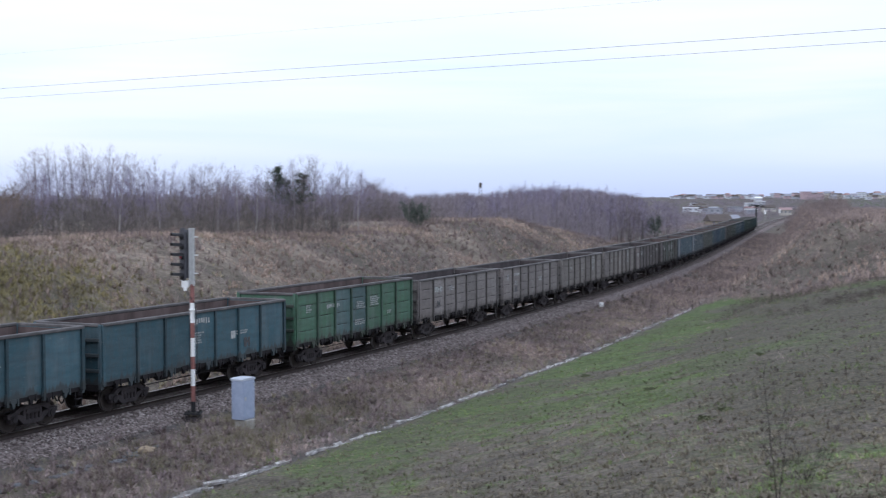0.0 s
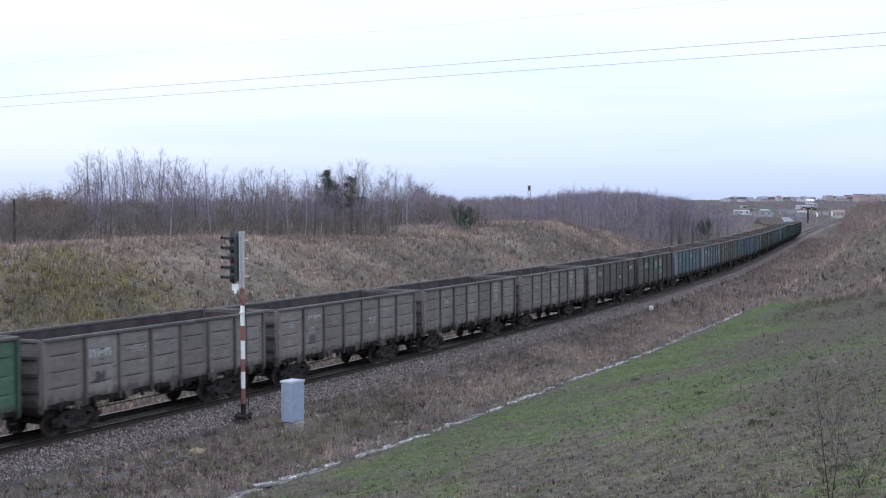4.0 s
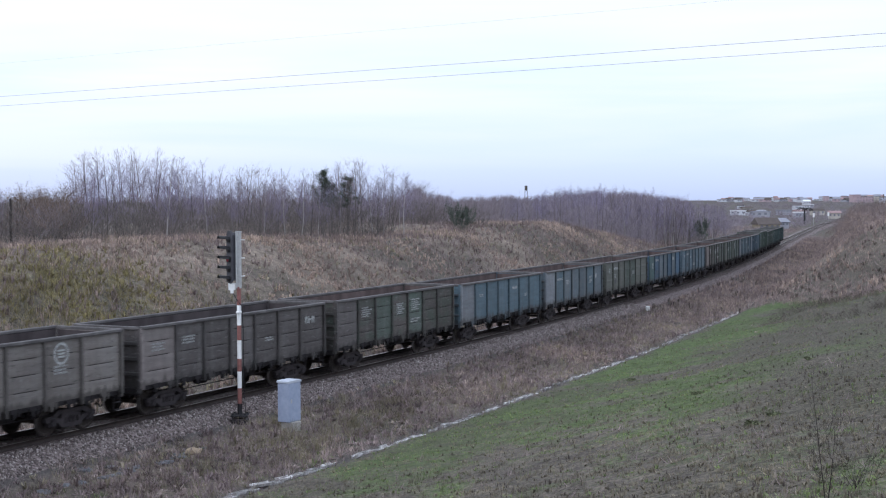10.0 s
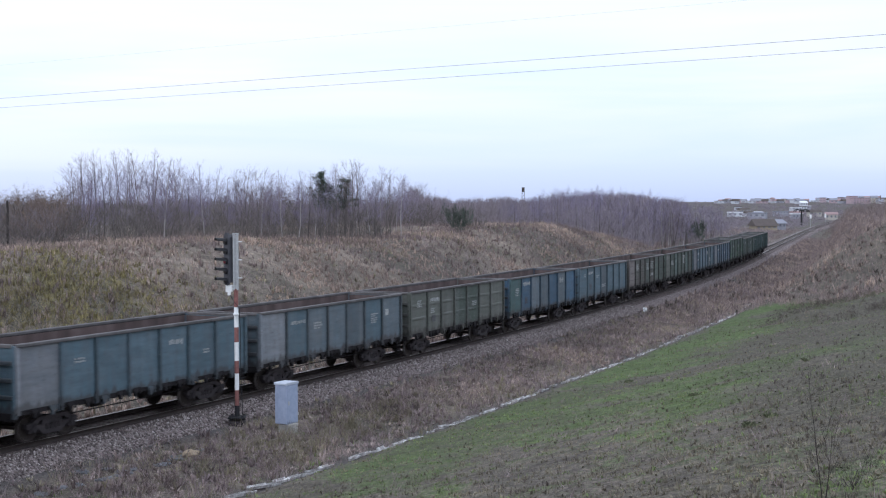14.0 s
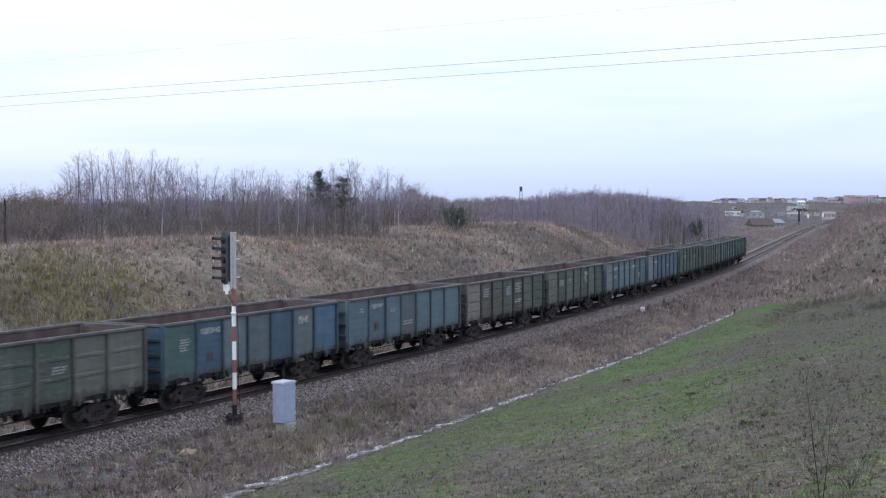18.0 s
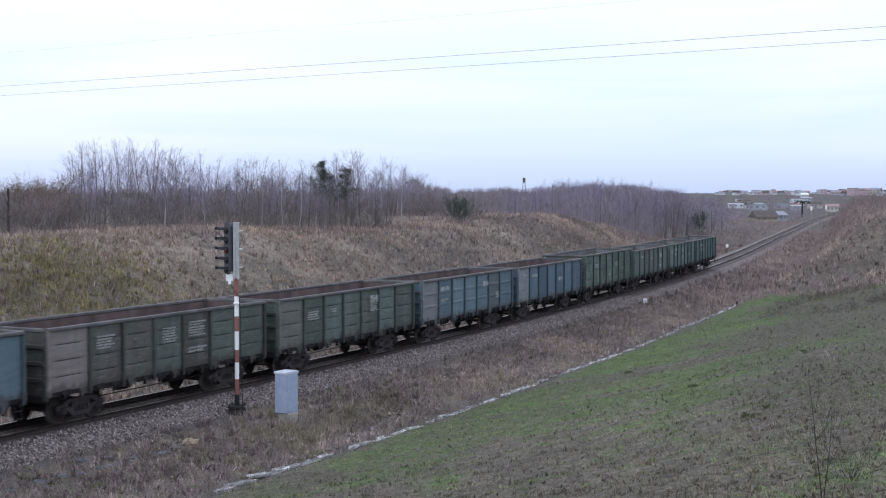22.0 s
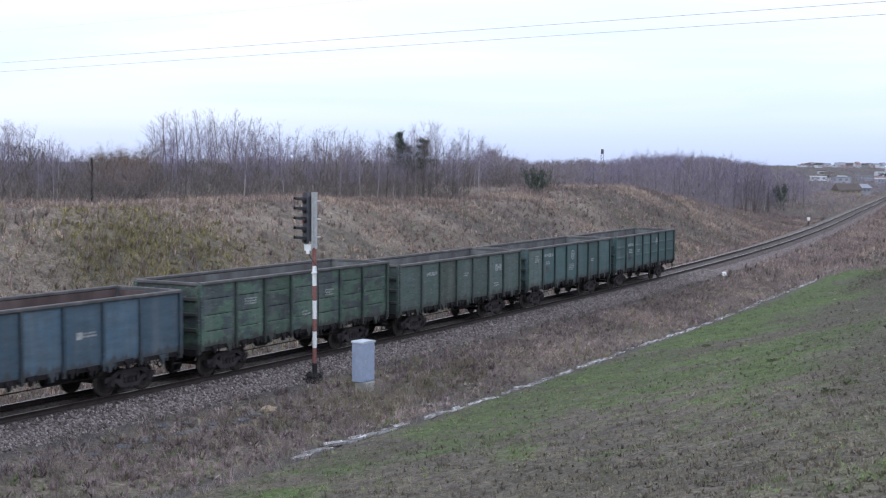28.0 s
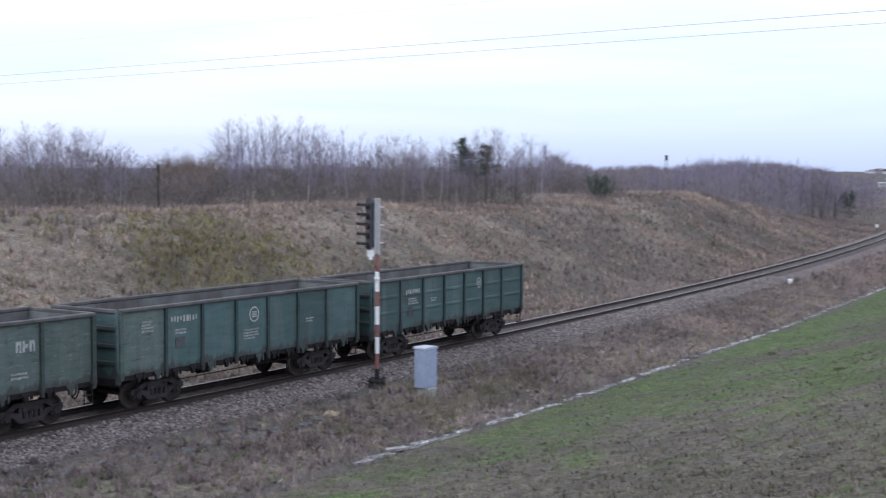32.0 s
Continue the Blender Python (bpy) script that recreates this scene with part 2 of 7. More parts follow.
def tube(bm, a, b, r0, r1=None, n=8, caps=True, mi=0):
    a, b, r1 = Vector(a), Vector(b), r0 if r1 is None else r1
    d = (b - a).normalized()
    p = d.orthogonal().normalized()
    q = d.cross(p)
    rings = []
    for c, r in ((a, r0), (b, r1)):
        rings.append([bm.verts.new(c + (p * math.cos(2 * math.pi * k / n) + q * math.sin(2 * math.pi * k / n)) * r) for k in range(n)])
    for k in range(n):
        f = bm.faces.new((rings[0][k], rings[0][(k + 1) % n], rings[1][(k + 1) % n], rings[1][k]))
        f.material_index = mi
    if caps:
        bm.faces.new(rings[0][::-1]).material_index = mi
        bm.faces.new(rings[1]).material_index = mi
    return bm


def prism(bm, pts, y0, y1, mi=0):
    """A closed outline in x, z drawn out from y0 to y1."""
    a = [bm.verts.new((x, y0, z)) for x, z in pts]
    b = [bm.verts.new((x, y1, z)) for x, z in pts]
    n = len(pts)
    fs = [bm.faces.new(a), bm.faces.new(b[::-1])]
    for k in range(n):
        fs.append(bm.faces.new((a[k], b[k], b[(k + 1) % n], a[(k + 1) % n])))
    for f in fs:
        f.material_index = mi
    bmesh.ops.recalc_face_normals(bm, faces=fs)
    return bm


def empty(name, m=None, label="", category="", group="", kind=""):
    ob = new(name)
    ob.empty_display_size = 0.2
    if m is not None:
        ob.matrix_world = m
    return tagged(ob, label, category, group, kind)


def raw_mesh(name, verts, faces, mat, attr=None):
    """A mesh from numpy arrays; attr: a colour per vertex under the name 'cover'."""
    me = bpy.data.meshes.new(name)
    nv, nf, k = len(verts), len(faces), faces.shape[1]
    me.vertices.add(nv)
    me.vertices.foreach_set("co", np.ascontiguousarray(verts, dtype=np.float32).ravel())
    me.loops.add(nf * k)
    me.loops.foreach_set("vertex_index", np.ascontiguousarray(faces, dtype=np.int32).ravel())
    me.polygons.add(nf)
    me.polygons.foreach_set("loop_start", np.arange(0, nf * k, k, dtype=np.int32))
    if attr is not None:
        a = me.attributes.new("cover", "FLOAT_COLOR", "POINT")
        a.data.foreach_set("color", np.ascontiguousarray(attr, dtype=np.float32).ravel())
    me.update(calc_edges=True)
    if mat:
        me.materials.append(mat)
    return me


# ---- the line of the track: heading by distance s, in metres ----
S_STEP = 1.0
S0, S1 = -330.0, 900.0
S_ALL = np.arange(S0, S1 + 0.5, S_STEP)


def heading(s):
    a = np.clip(s, -60.0, 205.0)
    h = 1.119778 + 0.001216817 * a + 2.0769e-07 * a ** 2 / 2 - 7.605627e-08 * a ** 3 / 6
    return h + np.where(s < -60, (s + 60) * 0.0011, 0.0) - 0.018 * np.clip((s - 330) / 100, 0, 1)


_h = heading(S_ALL)
_i0 = int(round(-S0 / S_STEP))
CX = np.cumsum(np.cos(_h)) * S_STEP
CY = np.cumsum(np.sin(_h)) * S_STEP
CX, CY = CX - CX[_i0] - 10.986, CY - CY[_i0] + 52.146
_c = np.clip(S_ALL, -60, 285)
CZ = -0.0020058 * _c + 3.8167e-06 * _c ** 2
CH = _h


def on_line(s, u=0.0, z=0.0):
    """The point at s along the track and u metres to its right, z over the rail head."""
    x, y, h, zz = (np.interp(s, S_ALL, a) for a in (CX, CY, CH, CZ))
    return Vector((x + u * math.sin(h), y - u * math.cos(h), zz + z))


def line_pose(s, u=0.0, z=0.0, turn=0.0):
    p = on_line(s, u, z)
    return pose(p.x, p.y, p.z, 0, 0, math.degrees(float(np.interp(s, S_ALL, CH))) + turn)


def to_line(x, y):
    """Distance along the track and to its right for arrays of points."""
    sel = slice(None, None, 5)
    cx, cy, ch, ss = CX[sel], CY[sel], CH[sel], S_ALL[sel]
    s, u = np.empty_like(x), np.empty_like(x)
    for i in range(0, len(x), 20000):
        xs, ys = x[i:i + 20000], y[i:i + 20000]
        j = np.argmin((xs[:, None] - cx) ** 2 + (ys[:, None] - cy) ** 2, axis=1)
        for _ in range(2):
            dx, dy = xs - np.interp(ss[j], S_ALL, CX), ys - np.interp(ss[j], S_ALL, CY)
        c, d = np.cos(ch[j]), np.sin(ch[j])
        along = dx * c + dy * d
        s[i:i + 20000] = ss[j] + along
        u[i:i + 20000] = dx * d - dy * c
    # refine with the local heading
    px, py, ph = np.interp(s, S_ALL, CX), np.interp(s, S_ALL, CY), np.interp(s, S_ALL, CH)
    dx, dy = x - px, y - py
    return s + dx * np.cos(ph) + dy * np.sin(ph), dx * np.sin(ph) - dy * np.cos(ph)


TABLES = {}


def waves(x, y, seed, size, octaves=4):
    """Smooth value noise, about -1 to 1, for arrays."""
    if seed not in TABLES:
        TABLES[seed] = np.random.RandomState(seed).rand(256, 256)
    tab = TABLES[seed]
    out, amp, tot = np.zeros_like(x), 1.0, 0.0
    for o in range(octaves):
        fx, fy = x / size + 17.3 * o, y / size + 9.1 * o
        ix, iy = np.floor(fx).astype(int), np.floor(fy).astype(int)
        tx, ty = fx - ix, fy - iy
        tx, ty = tx * tx * (3 - 2 * tx), ty * ty * (3 - 2 * ty)
        g = lambda a, b: tab[(ix + a) % 256, (iy + b) % 256]
        v = (g(0, 0) * (1 - tx) + g(1, 0) * tx) * (1 - ty) + (g(0, 1) * (1 - tx) + g(1, 1) * tx) * ty
        out, tot, amp, size = out + amp * (v * 2 - 1), tot + amp, amp * 0.5, size * 0.5
    return out / tot


def step(a, b, v):
    t = np.clip((v - a) / (b - a), 0, 1)
    return t * t * (3 - 2 * t)


FAR_TOP_S = (-330, -60, 0, 30, 52, 75, 95, 120, 135, 165, 200, 300, 420)
FAR_TOP_Z = (5.9, 5.8, 5.7, 5.4, 4.8, 4.6, 5.5, 4.9, 4.0, 1.8, 0.8, 0.2, -0.5)
NEAR_TOP_S = (-330, 58, 85, 150, 220, 290, 360, 420)
NEAR_TOP_Z = (3.9, 4.3, 5.9, 6.0, 5.5, 4.8, 3.4, 1.5)
DITCH_U = 8.75


def ground_z(x, y):
    s, u = to_line(x, y)
    v = -u
    base = np.interp(s, S_ALL, CZ)
    far_top = np.interp(s, FAR_TOP_S, FAR_TOP_Z)
    near_top = np.interp(s, NEAR_TOP_S, NEAR_TOP_Z)
    n1, n2 = waves(x, y, 3, 14.0), waves(x, y, 5, 2.2, 3)
    # near side
    zn = -0.62 - 0.16 * step(2.7, 3.7, u) - 0.37 * step(3.4, 8.0, u)
    zn = zn + n2 * 0.10 * step(3.6, 5.0, u) * (1 - 0.6 * step(7.5, 9.0, u))
    zn = zn - 0.16 * np.exp(-((u - DITCH_U) / 0.28) ** 2)
    begin, wide = 9.2 - 1.7 * step(62, 85, s), 25.0 - 13.0 * step(60, 88, s) - 5.0 * step(130, 220, s)
    rise = np.clip((u - begin) / wide, 0, 1)
    prof = 0.5 * rise + 0.5 * rise * rise * (3 - 2 * rise)
    zn = zn + (near_top + 1.15) * prof + (n1 * 0.30 + n2 * 0.05) * step(10, 16, u) + 0.07 * waves(x, y, 6, 0.9, 2) * step(9.2, 10.0, u) + 0.45 * waves(x, y, 9, 5.0, 3) * step(12, 15, u) * step(36, 46, s) * (1 - step(70, 84, s)) + 2.3 * np.exp(-(x * x + y * y) / 30.0)
    # far side
    zf = -0.78 - 0.25 * step(3.4, 5.0, v)
    climb = np.clip((v - 5.2) / 15.5, 0, 1)
    shape = 0.35 * climb + 0.65 * climb * climb * (3 - 2 * climb)
    zf = zf + (far_top + 1.03) * shape + (n1 * 0.45 + n2 * 0.12) * step(5.5, 9, v) * (0.4 + 0.6 * np.clip(far_top / 5, 0, 1))
    zf = zf + n2 * 0.07 * step(4.0, 5.0, v)
    z = np.where(u > 0, zn, zf) + base
    dist = np.hypot(x, y)
    return z * (1 - step(420, 900, dist)) + (-2.0 + 9.0 * step(700, 2600, dist) + 2.0 * waves(x, y, 8, 400.0, 2) * step(500, 1500, dist)) * step(420, 900, dist), s, u


def past_turf(s, u):
    """Grows along the slope; the mown turf ends at about 70."""
    return s + 1.2 * np.maximum(u - 12, 0) + 12 * (u < 9)


def lines(parts):
    out = []
    for a, b, d in parts:
        out.append(np.arange(a, b, d))
    return np.concatenate(out)


GX = np.concatenate([[-4500, -3000, -2000, -1400, -1000, -700, -500], lines(((-380, -140, 14), (-140, -60, 4), (-60, -30, 1.3), (-30, -20, 0.62), (-20, 26, 0.38), (26, 45, 0.62), (45, 110, 1.6), (110, 260, 7))), [280, 340, 420, 520, 700, 1000, 1400, 2000, 3000, 4500]])
GY = np.concatenate([[-2500, -1500, -800, -400, -200], lines(((-120, -20, 12), (-20, 8, 3), (8, 16, 0.62), (16, 66, 0.38), (66, 130, 0.62), (130, 240, 1.8), (240, 480, 6), (480, 900, 30), (900, 1500, 60))), [1600, 1900, 2400, 3200, 4500]])
gx, gy = np.meshgrid(GX, GY)
gx, gy = gx.ravel().astype(float), gy.ravel().astype(float)
gz, gs, gu = ground_z(gx, gy)
def steep(x, y):
    """The rough part of the near slope, where the short grass gives way to rank weeds."""
    return step(0.20, 0.28, x / np.maximum(y, 1.0)) * step(26, 46, y)


def greener(x, y, s, u):
    """Fresh grass along the far edge of the turf and in three patches of it."""
    patch = lambda a, b, r, q: np.exp(-((x - a) / r) ** 2 - ((y - b) / q) ** 2)
    return 0.75 * np.exp(-((past_turf(s, u) - 68) / 3.5) ** 2) * step(9, 10, u) + 0.7 * patch(12.0, 69.0, 2.0, 2.8) + 0.7 * patch(18.8, 87.0, 2.4, 7.0) + 0.4 * patch(15.5, 54.0, 3.0, 3.0)


# surface cover: red, green turf; green, dry straw; blue, bare earth and cinders, and far off a grey for haze; alpha,
# rank dark growth
g1, g2, g3 = waves(gx, gy, 21, 9.0), waves(gx, gy, 22, 2.0, 3), waves(gx, gy, 23, 26.0, 3)
turf = step(9.0, 9.6, gu + 0.4 * g2) * (1 - step(68, 73, past_turf(gs, gu) + 2.5 * g1))
turf = turf * np.clip(0.54 - 0.5 * (1 - step(22, 42, gy)) + 0.45 * g1 + 1.0 * g2 + 0.45 * np.exp(-((gu - 11.3) / 1.9) ** 2) - 0.3 * step(14, 20, gu) * step(-10, 8, -gx) - 0.4 * (1 - step(-6, 6, gs)) * (1 - step(10.5, 13, gu)) - 0.4 * step(0.17, 0.27, gx / np.maximum(gy, 1.0)) * step(28, 44, gy) + greener(gx, gy, gs, gu), 0.03, 1)
field = step(0.334, 0.340, gx / np.maximum(gy, 1.0)) * step(78, 82, gs) * step(25, 27, gu)
turf = np.maximum(turf, field)
slopeside = step(9.0, 10.0, gu) * (1 - step(69, 75, past_turf(gs, gu)))
turf = np.maximum(turf, 0.45 * step(3.8, 5.5, gu) * (1 - step(8.2, 8.8, gu)) * np.clip(g1 + 0.2, 0, 1) * (1 - step(2, 12, gs)))
moss = np.exp(-((gs - 12) / 5.0) ** 2) * step(7, 11, -gu) * (1 - step(16, 20, -gu))
turf = np.maximum(turf, 0.35 * moss * np.clip(0.6 + 0.6 * g2, 0, 1))
straw = (1 - 0.7 * slopeside) * np.clip(0.36 + 1.0 * g1 + 0.45 * g2 + 0.8 * g3 + 0.35 * step(14, 19, -gu) - 0.25 * step(4, 6, -gu) * (1 - step(8, 13, -gu)), 0, 1)
straw = straw * (1 - 0.85 * step(150, 260, np.hypot(gx, gy)))
soil_haze = np.clip(1 - step(2.6, 3.6, np.abs(gu) + 0.5 * g2), 0, 1)
soil_haze = np.maximum(soil_haze, 0.85 * np.exp(-((gu - DITCH_U) / 0.5) ** 2))
# beyond 430 m the grey stands for distance haze, put into the ground colour
soil_haze = np.maximum(soil_haze, 0.6 * step(430, 560, np.hypot(gx, gy)))
g4 = waves(gx, gy, 27, 5.0, 3)
rank = np.clip((0.45 * step(0.12, 0.26, gx / np.maximum(gy, 1.0)) * step(12, 30, gy) + 0.55 * step(0.2, 0.28, gx / np.maximum(gy, 1.0)) * step(26, 46, gy)) * step(13, 16, gu) * (1 - step(66, 70, past_turf(gs, gu))) + 0.9 * g4, 0, 0.85)
rank = np.where(gu > 9.5, rank, np.clip(1.2 * g4 - 0.05, 0, 0.5)) * (1 - step(250, 400, np.hypot(gx, gy))) * (1 - np.clip(greener(gx, gy, gs, gu), 0, 1))
cover = np.stack([turf, straw, soil_haze, rank], 1)
nx, ny = len(GX), len(GY)
qi = (np.arange(ny - 1)[:, None] * nx + np.arange(nx - 1)[None, :]).ravel()
quads = np.stack([qi, qi + 1, qi + nx + 1, qi + nx], 1)


def ground_material():
    m, ns, ls, b = nodes_of("meadow_soil")
    at = ns.new("ShaderNodeAttribute")
    at.attribute_name = "cover"
    sp = ns.new("ShaderNodeSeparateColor")
    ls.new(at.outputs["Color"], sp.inputs[0])
    fine = noise_node(ns, ls, 8.0, 6.0, 0.7)
    mid = noise_node(ns, ls, 0.45, 5.0, 0.65)
    dark = ramp_node(ns, ls, fine.outputs[0], [(0.37, (0.052, 0.047, 0.041)), (0.5, (0.096, 0.085, 0.074)), (0.64, (0.153, 0.134, 0.114))])
    tan = ramp_node(ns, ls, fine.outputs[0], [(0.36, (0.123, 0.103, 0.086)), (0.5, (0.210, 0.175, 0.146)), (0.64, (0.312, 0.264, 0.220))])
    grn = ramp_node(ns, ls, fine.outputs[0], [(0.36, (0.039, 0.057, 0.023)), (0.47, (0.074, 0.101, 0.043)), (0.54, (0.086, 0.121, 0.048)), (0.64, (0.124, 0.159, 0.071))])
    sol = ramp_node(ns, ls, fine.outputs[0], [(0.3, (0.055, 0.05, 0.051)), (0.7, (0.13, 0.12, 0.118))])
    c = mix_node(ns, ls, sp.outputs[1], dark.outputs[0], tan.outputs[0])
    k = mix_node(ns, ls, mid.outputs[0], (0.72, 0.72, 0.72), (1.25, 1.22, 1.2))
    c = mix_node(ns, ls, 1.0, c, k, "MULTIPLY")
    clump = noise_node(ns, ls, 5.0, 6.0, 0.75)
    ma = ns.new("ShaderNodeMath")
    ma.operation, ma.inputs[1].default_value, ma.inputs[2].default_value = "MULTIPLY_ADD", 3.6, -1.95
    ls.new(clump.outputs[0], ma.inputs[0])
    mb = ns.new("ShaderNodeMath")
    mb.operation, mb.inputs[1].default_value = "MULTIPLY_ADD", 1.5
    ls.new(sp.outputs[0], mb.inputs[0])
    ls.new(ma.outputs[0], mb.inputs[2])
    mc = ns.new("ShaderNodeMath")
    mc.operation, mc.use_clamp, mc.inputs[1].default_value = "MULTIPLY", True, 1.1
    ls.new(mb.outputs[0], mc.inputs[0])
    c = mix_node(ns, ls, mc.outputs[0], c, grn.outputs[0])
    n2 = noise_node(ns, ls, 1.7, 4.0, 0.7)
    k2 = ramp_node(ns, ls, n2.outputs[0], [(0.33, (0.70, 0.68, 0.70)), (0.5, (1.06, 1.06, 1.08)), (0.68, (1.42, 1.41, 1.38))])
    c = mix_node(ns, ls, 1.0, c, k2.outputs[0], "MULTIPLY")
    rank = ramp_node(ns, ls, fine.outputs[0], [(0.37, (0.036, 0.034, 0.026)), (0.5, (0.077, 0.072, 0.055)), (0.64, (0.150, 0.134, 0.106))])
    c = mix_node(ns, ls, at.outputs["Alpha"], c, rank.outputs[0])
    c = mix_node(ns, ls, sp.outputs[2], c, sol.outputs[0])
    ls.new(c, b.inputs["Base Color"])
    b.inputs["Roughness"].default_value = 0.95
    b.inputs["Specular IOR Level"].default_value = 0.15
    mini = noise_node(ns, ls, 14.0, 4.0, 0.7)
    both = mix_node(ns, ls, 0.45, fine.outputs[0], mini.outputs[0])
    bump_to(ns, ls, both, b, 0.8, 0.06)
    return m


M_GROUND = ground_material()
ground = new("ground", raw_mesh("ground", np.stack([gx, gy, gz], 1), quads, M_GROUND, cover))
ground.data.shade_smooth()
tagged(ground, "grassy railway cutting with green turf and dry brown weeds", "ground", kind="structure")


# ---- the track ----
def swept(name, outline, s_list, mat, closed=False):
    """An outline of (u, z) drawn along the track."""
    k = len(outline)
    vs = []
    for s in s_list:
        for u, z in outline:
            vs.append(tuple(on_line(s, u, z)))
    vs = np.array(vs)
    fs = []
    for i in range(len(s_list) - 1):
        for j in range(k if closed else k - 1):
            a, b = i * k + j, i * k + (j + 1) % k
            fs.append((a, b, b + k, a + k))
    return raw_mesh(name, vs, np.array(fs), mat)


def ballast_material(name, tone):
    m, ns, ls, b = nodes_of(name)
    co = ns.new("ShaderNodeTexCoord")
    v = ns.new("ShaderNodeTexVoronoi")
    v.inputs["Scale"].default_value = 15.0
    ls.new(co.outputs["Object"], v.inputs["Vector"])
    v2 = ns.new("ShaderNodeTexVoronoi")
    v2.inputs["Scale"].default_value = 5.5
    ls.new(co.outputs["Object"], v2.inputs["Vector"])
    sep = ns.new("ShaderNodeSeparateColor")
    ls.new(v.outputs["Color"], sep.inputs[0])
    c = ramp_node(ns, ls, sep.outputs[0], [(0.0, (0.08, 0.07, 0.068)), (0.45, (0.19, 0.169, 0.166)), (0.8, (0.285, 0.255, 0.252)), (1.0, (0.42, 0.39, 0.385))])
    st = noise_node(ns, ls, 0.5, 4.0)
    k = mix_node(ns, ls, st.outputs[0], tuple(0.72 * a for a in tone), tuple(1.2 * a for a in tone))
    cc = mix_node(ns, ls, 1.0, c.outputs[0], k, "MULTIPLY")
    ls.new(cc, b.inputs["Base Color"])
    b.inputs["Roughness"].default_value = 0.9
    b.inputs["Specular IOR Level"].default_value = 0.2
    hh = mix_node(ns, ls, 0.5, v.outputs["Distance"], v2.outputs["Distance"])
    bump_to(ns, ls, hh, b, 1.0, 0.12)
    return m


M_BALLAST = ballast_material("granite_ballast", (0.92, 0.85, 0.85))
# oil stain, and the shade under the train put into the colour
M_STAINED_SHADED = ballast_material("stained_shaded_ballast", (0.56, 0.49, 0.49))
s_fine = np.concatenate([np.arange(-330, -60, 6.0), np.arange(-60, 180, 1.5), np.arange(180, 900, 4.0)])
bed = new("ballast_bed", swept("ballast_bed", ((-3.6, -0.95), (-3.2, -0.72), (-1.9, -0.22), (-1.2, -0.178), (-0.5, -0.19), (0.5, -0.19), (1.2, -0.178), (1.8, -0.24), (2.3, -0.46), (2.75, -0.72), (3.0, -0.95)), s_fine, M_BALLAST))
bed.data.materials.append(M_STAINED_SHADED)
for i, pl in enumerate(bed.data.polygons):
    if 3 <= i % 10 <= 6:
        pl.material_index = 1
bed.data.shade_smooth()
tagged(bed, "pinkish grey crushed stone ballast bed under the rails", "ballast", kind="structure")


def loose_stones(n, s0, s1, u0, u1, seed):
    """Single stones on the shoulder of the bed, eight faces each."""
    rng = np.random.RandomState(seed)
    s, u = rng.uniform(s0, s1, n), rng.uniform(u0, u1, n)
    h = np.interp(s, S_ALL, CH)
    c = np.stack([np.interp(s, S_ALL, CX) + u * np.sin(h), np.interp(s, S_ALL, CY) - u * np.cos(h), np.interp(s, S_ALL, CZ) + np.interp(u, (1.2, 1.8, 2.3, 2.75, 3.6), (-0.178, -0.24, -0.46, -0.68, -0.74)) + 0.012], 1)
    six = np.array([(1, 0, 0), (0, 1, 0), (-1, 0, 0), (0, -1, 0), (0, 0, 1), (0, 0, -1)], float)
    v = six[None] * (rng.uniform(0.03, 0.065, (n, 1, 1)) * rng.uniform(0.6, 1.3, (n, 6, 1)))
    a = rng.rand(n) * 6.28
    x, y = v[:, :, 0] * np.cos(a)[:, None] - v[:, :, 1] * np.sin(a)[:, None], v[:, :, 0] * np.sin(a)[:, None] + v[:, :, 1] * np.cos(a)[:, None]
    v = (np.stack([x, y, v[:, :, 2]], 2) + c[:, None]).reshape(-1, 3)
    f = np.array([(0, 1, 4), (1, 2, 4), (2, 3, 4), (3, 0, 4), (1, 0, 5), (2, 1, 5), (3, 2, 5), (0, 3, 5)])
    return v, (np.arange(n)[:, None, None] * 6 + f[None]).reshape(-1, 3)


m, ns, ls, b = nodes_of("loose_ballast_stone")
g = ns.new("ShaderNodeNewGeometry")
ls.new(ramp_node(ns, ls, g.outputs["Random Per Island"], [(0.0, (0.09, 0.076, 0.074)), (0.4, (0.195, 0.166, 0.160)), (0.8, (0.29, 0.25, 0.242)), (1.0, (0.42, 0.38, 0.37))]).outputs[0], b.inputs["Base Color"])
b.inputs["Roughness"].default_value, b.inputs["Specular IOR Level"].default_value = 0.9, 0.2
stones = new("ballast_stones", raw_mesh("ballast_stones", *loose_stones(13000, -28, 60, 1.15, 2.75, 81), m))
tagged(stones, "loose pinkish grey stones on the ballast shoulder", "ballast", kind="stuff")
RAIL = ((-0.075, -0.18), (-0.075, -0.168), (-0.012, -0.145), (-0.009, -0.055), (-0.036, -0.04), (-0.037, -0.006), (-0.03, 0.0), (0.03, 0.0), (0.037, -0.006), (0.036, -0.04), (0.009, -0.055), (0.012, -0.145), (0.075, -0.168), (0.075, -0.18))
for side in (-1, 1):
    rail = new("rail", swept("rail", [(side * 0.797 + u, z) for u, z in RAIL], s_fine, M_RAIL, closed=True))
    rail.data.materials.append(M_RAILTOP)
    for i, pl in enumerate(rail.data.polygons):
        if i % len(RAIL) == 6:
            pl.material_index = 1
    tagged(rail, "rusty steel broad-gauge rail with a polished head", "rail", "rails of the track", "structure")


# ---- the train of open goods wagons ----
PITCH = 13.92
HALF = 6.465
POSTS = [-6.40, -4.38, -2.62, -0.87, 0.87, 2.62, 4.38, 6.40]


